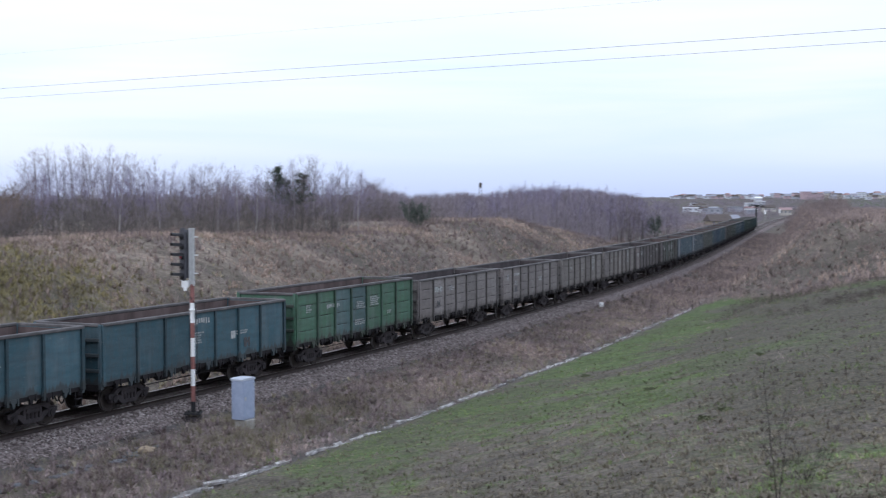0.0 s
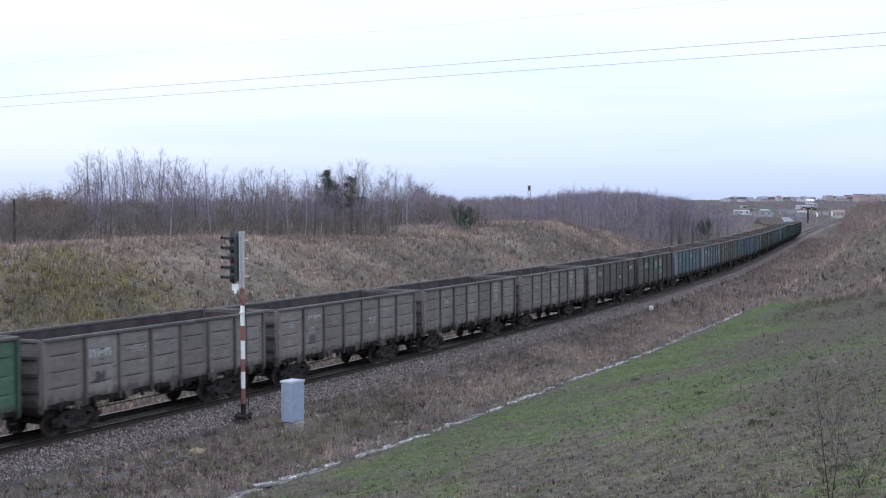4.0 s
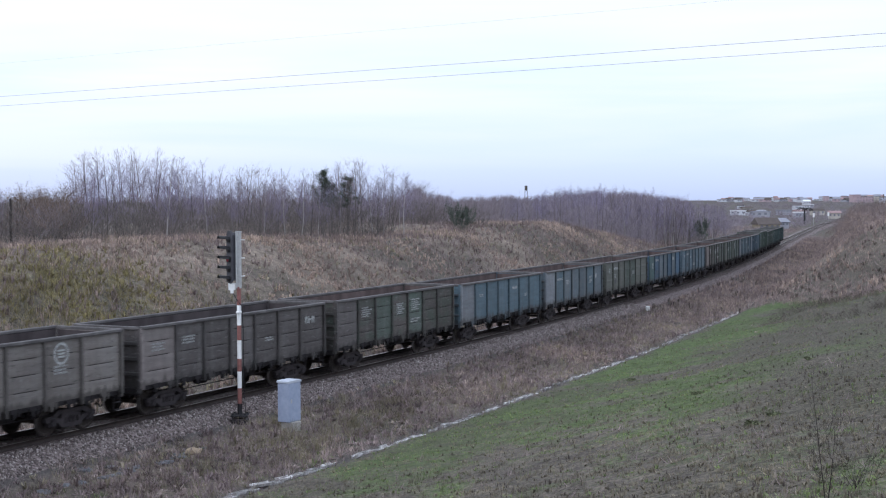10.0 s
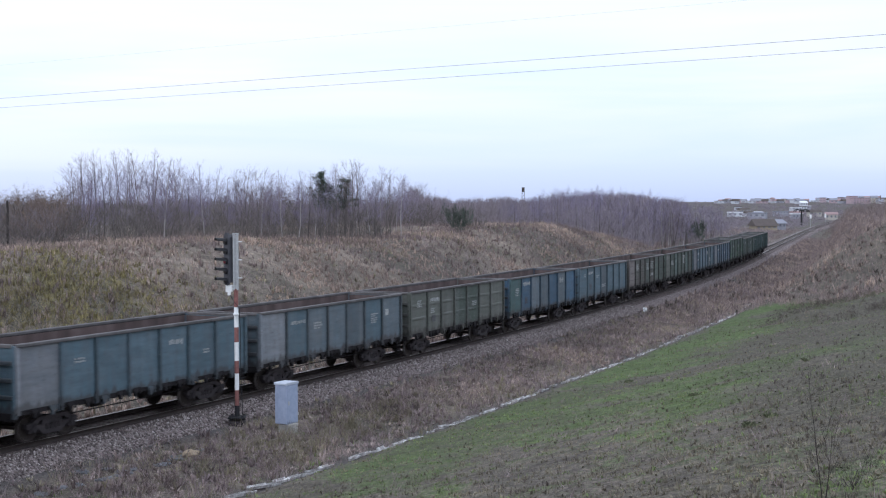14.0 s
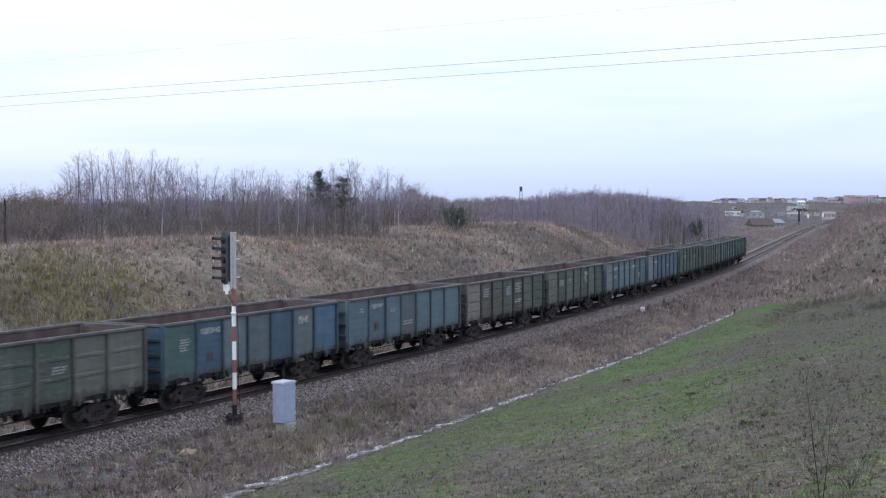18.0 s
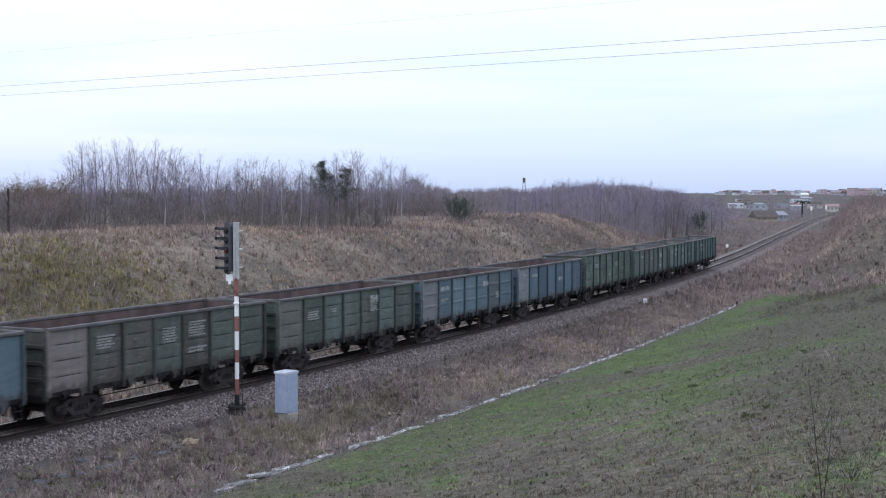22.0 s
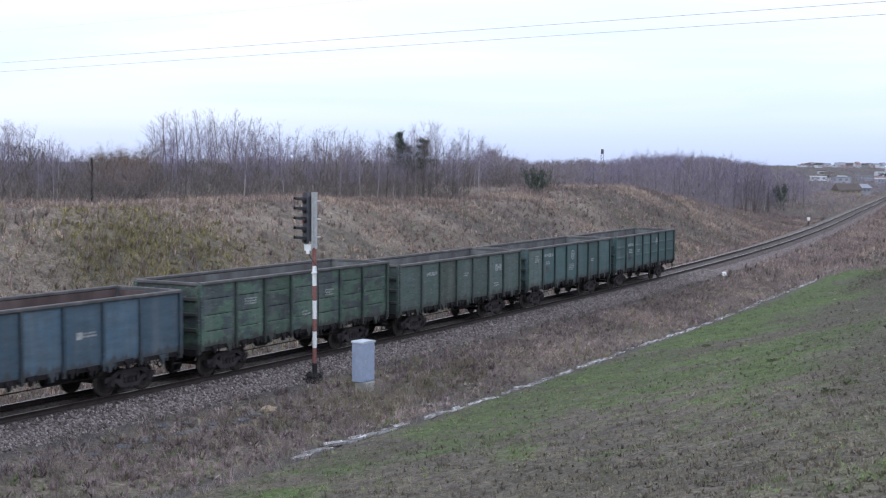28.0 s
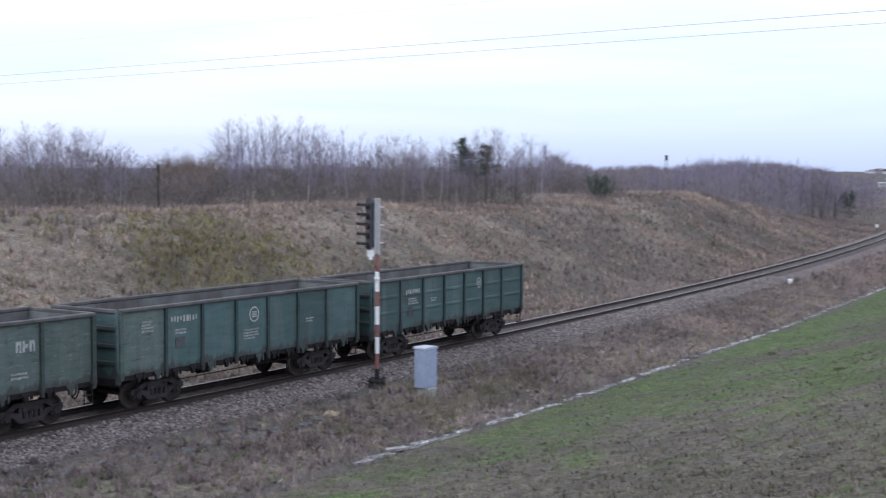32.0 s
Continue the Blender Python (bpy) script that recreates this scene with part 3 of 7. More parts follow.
def pressed_panel(x0, x1, z0, z1, ribs):
    """One sheet of a side wall, facing -y at y = 0, with pressed horizontal ridges or a slight outward dish."""
    bm = bmesh.new()
    nx, zs = 5, []
    if ribs:
        for c in ribs:
            zz = z0 + (z1 - z0) * c
            zs += [(zz - 0.085, 0.0), (zz - 0.04, 0.026), (zz + 0.04, 0.026), (zz + 0.085, 0.0)] if len(ribs) == 2 else [(zz - 0.10, 0.014), (zz - 0.024, 0.006), (zz - 0.010, -0.017), (zz + 0.010, -0.017), (zz + 0.024, 0.006), (zz + 0.10, 0.014)]
        zs = [(z0, 0.0)] + zs + [(z1, 0.0)]
    else:
        zs = [(z0 + (z1 - z0) * k / 6, 0.02 * math.sin(math.pi * k / 6)) for k in range(7)]
    grid = []
    for z, d in zs:
        row = []
        for i in range(nx + 1):
            f = i / nx
            edge = min(1.0, 6 * min(f, 1 - f)) if ribs else math.sin(math.pi * f) ** 0.5
            row.append(bm.verts.new((x0 + (x1 - x0) * f, -d * edge, z)))
        grid.append(row)
    for a in range(len(grid) - 1):
        for i in range(nx):
            bm.faces.new((grid[a][i], grid[a][i + 1], grid[a + 1][i + 1], grid[a + 1][i]))
    back = [[bm.verts.new((v.co.x, 0.02, v.co.z)) for v in (r[0], r[-1])] for r in (grid[0], grid[-1])]
    bm.faces.new((back[0][0], back[1][0], back[1][1], back[0][1]))
    bm.faces.new((back[0][0], back[0][1], *grid[0][::-1]))
    bm.faces.new((*grid[-1], back[1][1], back[1][0]))
    return bm


MESHES = {}


def cached(key, make):
    if key not in MESHES:
        MESHES[key] = make()
    return MESHES[key]


def wheelset_mesh():
    bm = bmesh.new()
    for sy in (-1, 1):
        y = 0.797 * sy
        prof = [(0.06, y - 0.11 * sy), (0.10, y - 0.09 * sy), (0.12, y - 0.04 * sy), (0.36, y - 0.02 * sy), (0.41, y - 0.065 * sy), (0.505, y - 0.065 * sy), (0.50, y - 0.035 * sy), (0.475, y - 0.025 * sy), (0.47, y + 0.065 * sy), (0.40, y + 0.07 * sy), (0.36, y + 0.025 * sy), (0.13, y + 0.045 * sy), (0.10, y + 0.10 * sy), (0.07, y + 0.22 * sy), (0.0, y + 0.22 * sy)]
        n = 20
        rings = [[bm.verts.new((r * math.cos(2 * math.pi * k / n), yy, r * math.sin(2 * math.pi * k / n))) for k in range(n)] for r, yy in prof[:-1]]
        for a in range(len(rings) - 1):
            for k in range(n):
                f = bm.faces.new((rings[a][k], rings[a][(k + 1) % n], rings[a + 1][(k + 1) % n], rings[a + 1][k]))
                f.material_index = 1 if a == 7 else 0
        bm.faces.new(rings[-1])
    tube(bm, (0, -0.72, 0), (0, 0.72, 0), 0.08, n=10)
    bmesh.ops.recalc_face_normals(bm, faces=bm.faces)
    return mesh_of("wheelset", bm, (M_WHEEL, M_TREAD))


def side_frame_mesh():
    """Cast bogie side frame with its window, axle boxes and spring nest."""
    bm = bmesh.new()
    prism(bm, [(-1.22, 0.66), (-1.22, 0.50), (-0.70, 0.46), (-0.42, 0.24), (0.42, 0.24), (0.70, 0.46), (1.22, 0.50), (1.22, 0.66), (0.86, 0.70), (0.74, 0.60), (0.52, 0.58), (0.36, 0.38), (-0.36, 0.38), (-0.52, 0.58), (-0.74, 0.60), (-0.86, 0.70)], -0.09, 0.09)
    prism(bm, [(-1.0, 0.66), (-0.62, 0.86), (0.62, 0.86), (1.0, 0.66), (0.74, 0.62), (0.5, 0.74), (-0.5, 0.74), (-0.74, 0.62)], -0.09, 0.09)
    for x in (-0.40, 0.40):
        prism(bm, [(x - 0.07, 0.38), (x + 0.07, 0.38), (x + 0.05, 0.76), (x - 0.05, 0.76)], -0.08, 0.08)
    for x in (-0.2, 0.0, 0.2):
        tube(bm, (x, -0.02, 0.37), (x, -0.02, 0.60), 0.075, n=8)
    box(bm, -0.33, 0.33, -0.10, 0.10, 0.58, 0.73, 0.02)
    return mesh_of("side_frame", bm, M_BOGIE)


def axle_box_mesh():
    bm = bmesh.new()
    box(bm, -0.17, 0.17, -0.12, 0.13, 0.33, 0.63, 0.03)
    tube(bm, (0, -0.17, 0.475), (0, -0.10, 0.475), 0.125, n=12)
    return mesh_of("axle_box", bm, M_BOGIE)


def coupler_mesh():
    bm = bmesh.new()
    box(bm, 5.9, 6.62, -0.11, 0.11, 0.92, 1.16, 0.02)
    prism(bm, [(6.5, 0.86), (6.98, 0.90), (7.02, 1.16), (6.5, 1.22)], -0.19, 0.17)
    prism(bm, [(6.9, 0.92), (7.12, 0.95), (7.12, 1.12), (6.9, 1.16)], -0.2, -0.04)
    tube(bm, (6.6, -0.16, 0.98), (6.6, -0.62, 0.92), 0.018, n=6)
    return mesh_of("coupler", bm, M_UNDER)


def hose_mesh():
    bm = bmesh.new()
    pts = [Vector((6.45 + 0.5 * k / 8, -0.32, 0.95 - 0.42 * math.sin(math.pi * k / 8))) for k in range(9)]
    for a, b in zip(pts, pts[1:]):
        tube(bm, a, b, 0.028, n=6, caps=False)
    return mesh_of("brake_hose", bm, M_UNDER)


def bar_mark(rows, w, h, gap_x=0.35, seed=1):
    """Stencilled characters as plain upright bars, in rows."""
    rng = random.Random(seed)
    bm = bmesh.new()
    rh = h / rows
    for r in range(rows):
        x, z1 = -w / 2, h / 2 - r * rh
        end = w / 2 - (rng.uniform(0, w * 0.35) if rows > 1 else 0)
        cw = rh * 0.5
        while x + cw * 0.6 < end:
            lo, hi = rng.uniform(0.55, 0.82), rng.uniform(0.0, 0.14)
            box(bm, x, min(x + cw * (1 - gap_x) * rng.uniform(0.6, 1.1), end), -0.004, 0.0, z1 - rh * lo, z1 - rh * hi)
            x += cw
    return bm


def ring_mark(r):
    bm = bmesh.new()
    n = 20
    for a, b in ((r, r * 0.78),):
        o = [bm.verts.new((a * math.cos(2 * math.pi * k / n), -0.004, a * 1.05 * math.sin(2 * math.pi * k / n))) for k in range(n)]
        i = [bm.verts.new((b * math.cos(2 * math.pi * k / n), -0.004, b * 1.05 * math.sin(2 * math.pi * k / n))) for k in range(n)]
        for k in range(n):
            bm.faces.new((o[k], i[k], i[(k + 1) % n], o[(k + 1) % n]))
    for z in (-0.3, 0.0, 0.3):
        box(bm, -r * 0.5, r * 0.5, -0.004, 0, r * z - r * 0.09, r * z + r * 0.09)
    return bm


def patch_mark(w, h):
    """A small patch, or a bold sign of three blocks with gaps."""
    bm = bmesh.new()
    if w < 0.5:
        return box(bm, -w / 2, w / 2, -0.004, 0, -h / 2, h / 2)
    for k in range(3):
        x = -w / 2 + k * w / 3
        box(bm, x, x + w * 0.11, -0.004, 0, -h / 2, h / 2)
        box(bm, x + w * 0.11, x + w * 0.27, -0.004, 0, h * (0.2 - 0.3 * (k % 2)), h * (0.5 - 0.3 * (k % 2)))
        if k != 1:
            box(bm, x + w * 0.19, x + w * 0.28, -0.004, 0, -h / 2, h * 0.2)
    return bm


def build_wagon(index, paint, posts, inner, style, top, label, pale, marks, other=None, bays=()):
    """An eight-panel open wagon. style: smooth or pressed sides; pale: paint of the end bay; marks: what is stencilled."""
    w = empty("gondola_wagon", None, label, "goods wagon", "wagons of the train")
    z0 = 1.25
    ribs = {"smooth": None, "two": (0.36, 0.68), "three": (0.24, 0.5, 0.76)}[style]
    for sy in (-1, 1):
        flip = pose(0, 0, 0) if sy < 0 else pose(0, 0, 0, 0, 0, 180)
        wall = part("side_wall", cached(("frame", top), lambda: mesh_of("side_wall", box(box(bmesh.new(), -HALF, HALF, -1.50, -1.47, z0 - 0.05, top - 0.02), -HALF, HALF, -1.46, -1.40, z0 - 0.17, z0 - 0.02, 0.01), None)), None, w, at=flip)
        if not wall.data.materials:
            wall.data.materials.append(M_UNDER)
        for k in range(7):
            a, b = POSTS[k] + 0.05, POSTS[k + 1] - 0.05
            p = part("panel", cached(("panel", style, top, k), lambda: mesh_of("panel", pressed_panel(a, b, z0, top - 0.10, ribs), M_UNDER)), None, wall, at=pose(0, -1.515, 0))
            p.material_slots[0].link = "OBJECT"
            p.material_slots[0].material = pale if (k in (0,) and sy < 0) or (k == 6 and sy > 0) else other if (k if sy < 0 else 6 - k) in bays else paint
        for k, x in enumerate(POSTS):
            def post():
                bm = bmesh.new()
                wd = 0.055 if 0 < k < 7 else 0.075
                low = 1.02 if k not in (0, 7) else 1.12
                prism(bm, [(x - wd, low), (x + wd, low), (x + wd, top - 0.06), (x - wd, top - 0.06)], -1.60, -1.49)
                prism(bm, [(x - wd - 0.05, 1.18), (x + wd + 0.05, 1.18), (x + wd + 0.02, 1.46), (x - wd - 0.02, 1.46)], -1.575, -1.49)
                return mesh_of("post", bm, M_UNDER)
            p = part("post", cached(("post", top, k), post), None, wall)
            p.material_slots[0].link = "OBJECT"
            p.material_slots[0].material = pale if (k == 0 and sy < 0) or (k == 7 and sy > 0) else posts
        rail_ = part("top_rail", cached(("rail", top), lambda: mesh_of("top_rail", box(bmesh.new(), -HALF, HALF, -1.615, -1.435, top - 0.12, top, 0.025), M_UNDER)), None, wall)
        rail_.material_slots[0].link = "OBJECT"
        rail_.material_slots[0].material = M_TOPRAIL
        lining = part("inner_lining", cached(("lining", top), lambda: mesh_of("inner_lining", box(bmesh.new(), -HALF + 0.05, HALF - 0.05, -1.465, -1.44, z0, top - 0.13), M_INNER)), None, wall)
        lining.material_slots[0].link = "OBJECT"
        lining.material_slots[0].material = inner
        for k in range(14):
            x = -5.55 + k * (11.1 / 13)

            def lock():
                bm = bmesh.new()
                prism(bm, [(-0.22, 1.26), (0.20, 1.26), (0.16, 1.14), (0.05, 1.10), (0.02, 0.96), (-0.08, 0.94), (-0.11, 1.11), (-0.19, 1.16)], -1.53, -1.42)
                box(bm, 0.13, 0.19, -1.56, -1.50, 1.02, 1.27)
                return mesh_of("hatch_lock", bm, M_UNDER)
            p = part("hatch_lock", cached("lock", lock), None, wall, at=pose(x, 0, random.uniform(-0.03, 0.03)))
            if k % 3 == 1:
                p.material_slots[0].link = "OBJECT"
                p.material_slots[0].material = paint
    for sx in (-1, 1):
        def end():
            bm = bmesh.new()
            box(bm, HALF - 0.05, HALF - 0.01, -1.47, 1.47, 1.18, top - 0.03)
            return mesh_of("end_wall", bm, M_UNDER)
        e = part("end_wall", cached(("end", top), end), None, w, at=pose(0, 0, 0, 0, 0, 0 if sx > 0 else 180))
        e.material_slots[0].link = "OBJECT"
        e.material_slots[0].material = paint
        for z in (top - 0.62, top - 1.18, top - 1.74):
            r = part("end_rib", cached("rib", lambda: mesh_of("end_rib", box(bmesh.new(), HALF - 0.01, HALF + 0.09, -1.46, 1.46, -0.07, 0.07, 0.02), M_UNDER)), None, e, at=pose(0, 0, z))
            r.material_slots[0].link = "OBJECT"
            r.material_slots[0].material = paint
        for y in (-1.46, 1.46):
            r = part("corner_post", cached(("corner", top), lambda: mesh_of("corner_post", box(bmesh.new(), HALF - 0.10, HALF + 0.06, -0.07, 0.07, 1.0, top - 0.05, 0.015), M_UNDER)), None, e, at=pose(0, y, 0))
            r.material_slots[0].link = "OBJECT"
            r.material_slots[0].material = paint
        r = part("end_rail", cached("endrail", lambda: mesh_of("end_rail", box(bmesh.new(), HALF - 0.06, HALF + 0.07, -1.43, 1.43, -0.12, 0, 0.02), M_UNDER)), None, e, at=pose(0, 0, top - 0.006))
        r.material_slots[0].link = "OBJECT"
        r.material_slots[0].material = M_TOPRAIL
        lining = part("end_lining", cached(("elin", top), lambda: mesh_of("end_lining", box(bmesh.new(), HALF - 0.085, HALF - 0.055, -1.43, 1.43, z0, top - 0.14), M_INNER)), None, e)
        lining.material_slots[0].link = "OBJECT"
        lining.material_slots[0].material = inner
        part("headstock", cached("head", lambda: mesh_of("headstock", box(bmesh.new(), HALF - 0.16, HALF + 0.03, -1.42, 1.42, 0.92, 1.17, 0.02), M_UNDER)), None, w, at=pose(0, 0, 0, 0, 0, 0 if sx > 0 else 180))
        part("coupler", cached("coup", coupler_mesh), None, w, at=pose(0, 0, 0, 0, 0, 0 if sx > 0 else 180))
        part("brake_hose", cached("hose", hose_mesh), None, w, at=pose(0, 0, 0, 0, 0, 0 if sx > 0 else 180))

        def footstep():
            bm = bmesh.new()
            for dx in (-0.16, 0.16):
                tube(bm, (6.2 + dx, -1.5, 1.1), (6.2 + dx, -1.5, 0.55), 0.018, n=5)
            for z in (0.56, 0.82):
                box(bm, 6.02, 6.38, -1.56, -1.44, z, z + 0.03)
            return mesh_of("step", bm, M_UNDER)
        part("step", cached("step", footstep), None, w, at=pose(0, 0, 0, 0, 0, 0 if sx > 0 else 180))
    part("floor", cached("floor", lambda: mesh_of("floor", box(bmesh.new(), -HALF + 0.1, HALF - 0.1, -1.44, 1.44, 1.22, 1.32), M_INNER)), None, w)
    part("centre_sill", cached("sill", lambda: mesh_of("centre_sill", box(bmesh.new(), -6.3, 6.3, -0.22, 0.22, 0.86, 1.22, 0.02), M_UNDER)), None, w)
    for x in (-2.6, -0.9, 0.9, 2.6):
        part("cross_bearer", cached("bearer", lambda: mesh_of("cross_bearer", prism_y(), M_UNDER)), None, w, at=pose(x, 0, 0))

    def tank():
        bm = bmesh.new()
        tube(bm, (-0.55, 0, 0), (0.55, 0, 0), 0.21, n=12)
        tube(bm, (-0.62, 0, 0), (-0.55, 0, 0), 0.13, 0.21, n=12)
        tube(bm, (0.55, 0, 0), (0.62, 0, 0), 0.21, 0.13, n=12)
        return mesh_of("air_tank", bm, M_UNDER)
    part("air_tank", cached("tank", tank), None, w, at=pose(1.4, -0.62, 0.86))

    def cylinder_():
        bm = bmesh.new()
        tube(bm, (-0.3, 0, 0), (0.25, 0, 0), 0.2, n=12)
        tube(bm, (0.25, 0, 0), (1.3, 0, 0), 0.035, n=6)
        return mesh_of("brake_cylinder", bm, M_UNDER)
    part("brake_cylinder", cached("cyl", cylinder_), None, w, at=pose(-1.5, -0.55, 0.9))

    def lever():
        bm = bmesh.new()
        tube(bm, (-3.6, -0.95, 0.72), (3.6, -0.95, 0.74), 0.022, n=5)
        tube(bm, (-3.4, 0.5, 0.70), (3.4, 0.5, 0.72), 0.022, n=5)
        return mesh_of("brake_rod", bm, M_UNDER)
    part("brake_rod", cached("rod", lever), None, w)
    for x in (-4.33, 4.33):
        bolster = part("bogie", cached("bolster", lambda: mesh_of("bogie", box(box(bmesh.new(), -0.24, 0.24, -1.1, 1.1, 0.58, 0.80, 0.03), -0.3, 0.3, -0.3, 0.3, 0.80, 0.93), M_BOGIE)), None, w, at=pose(x, 0, 0))
        for y in (-1.02, 1.02):
            part("side_frame", cached("sframe", side_frame_mesh), None, bolster, at=pose(0, y, 0))
        for dx in (-0.925, 0.925):
            ws = part("wheelset", cached("wheelset", wheelset_mesh), None, bolster, at=pose(dx, 0, 0.475))
            WHEELS.append(ws)
            for y in (-1.02, 1.02):
                part("axle_box", cached("abox", axle_box_mesh), None, bolster, at=pose(dx, y, 0, 0, 0, 0 if y < 0 else 180))
    # what is painted on the side
    for kind, x, z, a, b in marks:
        y = -1.547
        if kind == "rows":
            bm = bar_mark(max(1, int(b / 0.09)), a, b, seed=index * 7 + int(x * 10))
        elif kind == "number":
            bm = bar_mark(1, a, b, 0.3, seed=index)
        elif kind == "ring":
            bm = ring_mark(a)
        else:
            bm = patch_mark(a, b)
        part("marking", bm, M_PLATE if kind == "plate" else M_MARK, w, "white stencilled marking" if kind != "plate" else "dark chalk board", at=pose(x, y, z))
    return w


def prism_y():
    bm = bmesh.new()
    box(bm, -0.09, 0.09, -1.42, 1.42, 1.06, 1.22)
    box(bm, -0.09, 0.09, -0.9, 0.9, 0.92, 1.07)
    return bm


WHEELS = []
INK = {
    "teal": ((0.056, 0.108, 0.108), (0.068, 0.120, 0.128), (0.075, 0.080, 0.080)),
    "teal_light": ((0.088, 0.146, 0.184), (0.106, 0.160, 0.200), (0.092, 0.100, 0.114)),
    "blue": ((0.062, 0.112, 0.160), (0.078, 0.122, 0.165), (0.085, 0.09, 0.10)),
    "slate": ((0.096, 0.130, 0.156), (0.110, 0.138, 0.160), (0.095, 0.09, 0.098)),
    "deep": ((0.050, 0.112, 0.180), (0.066, 0.116, 0.178), (0.075, 0.08, 0.09)),
    "petrol": ((0.044, 0.106, 0.136), (0.056, 0.110, 0.138), (0.070, 0.080, 0.086)),
    "patchy": ((0.074, 0.132, 0.097), (0.052, 0.070, 0.076), (0.07, 0.07, 0.062)),
    "green": ((0.064, 0.152, 0.096), (0.070, 0.144, 0.108), (0.07, 0.072, 0.062)),
    "moss": ((0.070, 0.098, 0.082), (0.080, 0.097, 0.090), (0.068, 0.066, 0.062)),
    "verdigris": ((0.080, 0.122, 0.112), (0.092, 0.128, 0.122), (0.08, 0.082, 0.078)),
    "olive": ((0.118, 0.132, 0.115), (0.132, 0.14, 0.128), (0.095, 0.088, 0.082)),
    "brown": ((0.080, 0.070, 0.067), (0.064, 0.080, 0.067), (0.082, 0.072, 0.068)),
    "grey": ((0.200, 0.178, 0.176), (0.220, 0.200, 0.196), (0.118, 0.104, 0.10)),
    "greige": ((0.180, 0.162, 0.155), (0.205, 0.188, 0.176), (0.105, 0.092, 0.086)),
    "dusk": ((0.090, 0.080, 0.081), (0.104, 0.094, 0.094), (0.066, 0.059, 0.060)),
    "pale": ((0.165, 0.185, 0.212), (0.195, 0.208, 0.23), (0.13, 0.13, 0.135)),
    "mauve": ((0.20, 0.175, 0.173), (0.222, 0.20, 0.195), (0.13, 0.112, 0.108)),
}
PAINT = {k: wagon_paint("paint_" + k, *v, patch=(0.47, 0.53) if k == "patchy" else (0.42, 0.62), wear=1.9 if k in ("brown", "dusk", "moss", "patchy", "greige", "grey", "verdigris") else 1.0) for k, v in INK.items()}
# post paint: the body paint darkened, with the posts' shade put into the colour
POSTS_OF = {k: wagon_paint("shaded_" + k, *[tuple(0.56 * a + 0.003 for a in c) for c in v]) for k, v in INK.items()}
A_ = (("number", -3.45, 2.85, 1.15, 0.26), ("rows", -5.3, 2.75, 0.6, 0.4), ("rows", -3.6, 2.3, 0.7, 0.3), ("plate", -3.6, 1.9, 0.45, 0.36), ("rows", 2.0, 2.3, 0.8, 0.3))
B_ = (("number", -3.4, 2.75, 1.2, 0.24), ("rows", -1.7, 2.5, 0.8, 0.34), ("rows", 3.6, 2.4, 0.7, 0.5), ("patch", 4.9, 2.6, 0.35, 0.3))
C_ = (("rows", -3.5, 2.7, 1.0, 0.5), ("rows", 0.1, 2.6, 0.9, 0.6), ("rows", 1.8, 2.7, 1.1, 0.62), ("rows", 1.8, 1.9, 1.2, 0.26))
R_ = (("ring", 3.4, 2.85, 0.36, 0), ("rows", 3.4, 2.3, 0.7, 0.34), ("rows", -0.1, 2.3, 0.7, 0.26), ("rows", -3.5, 2.6, 0.6, 0.2))
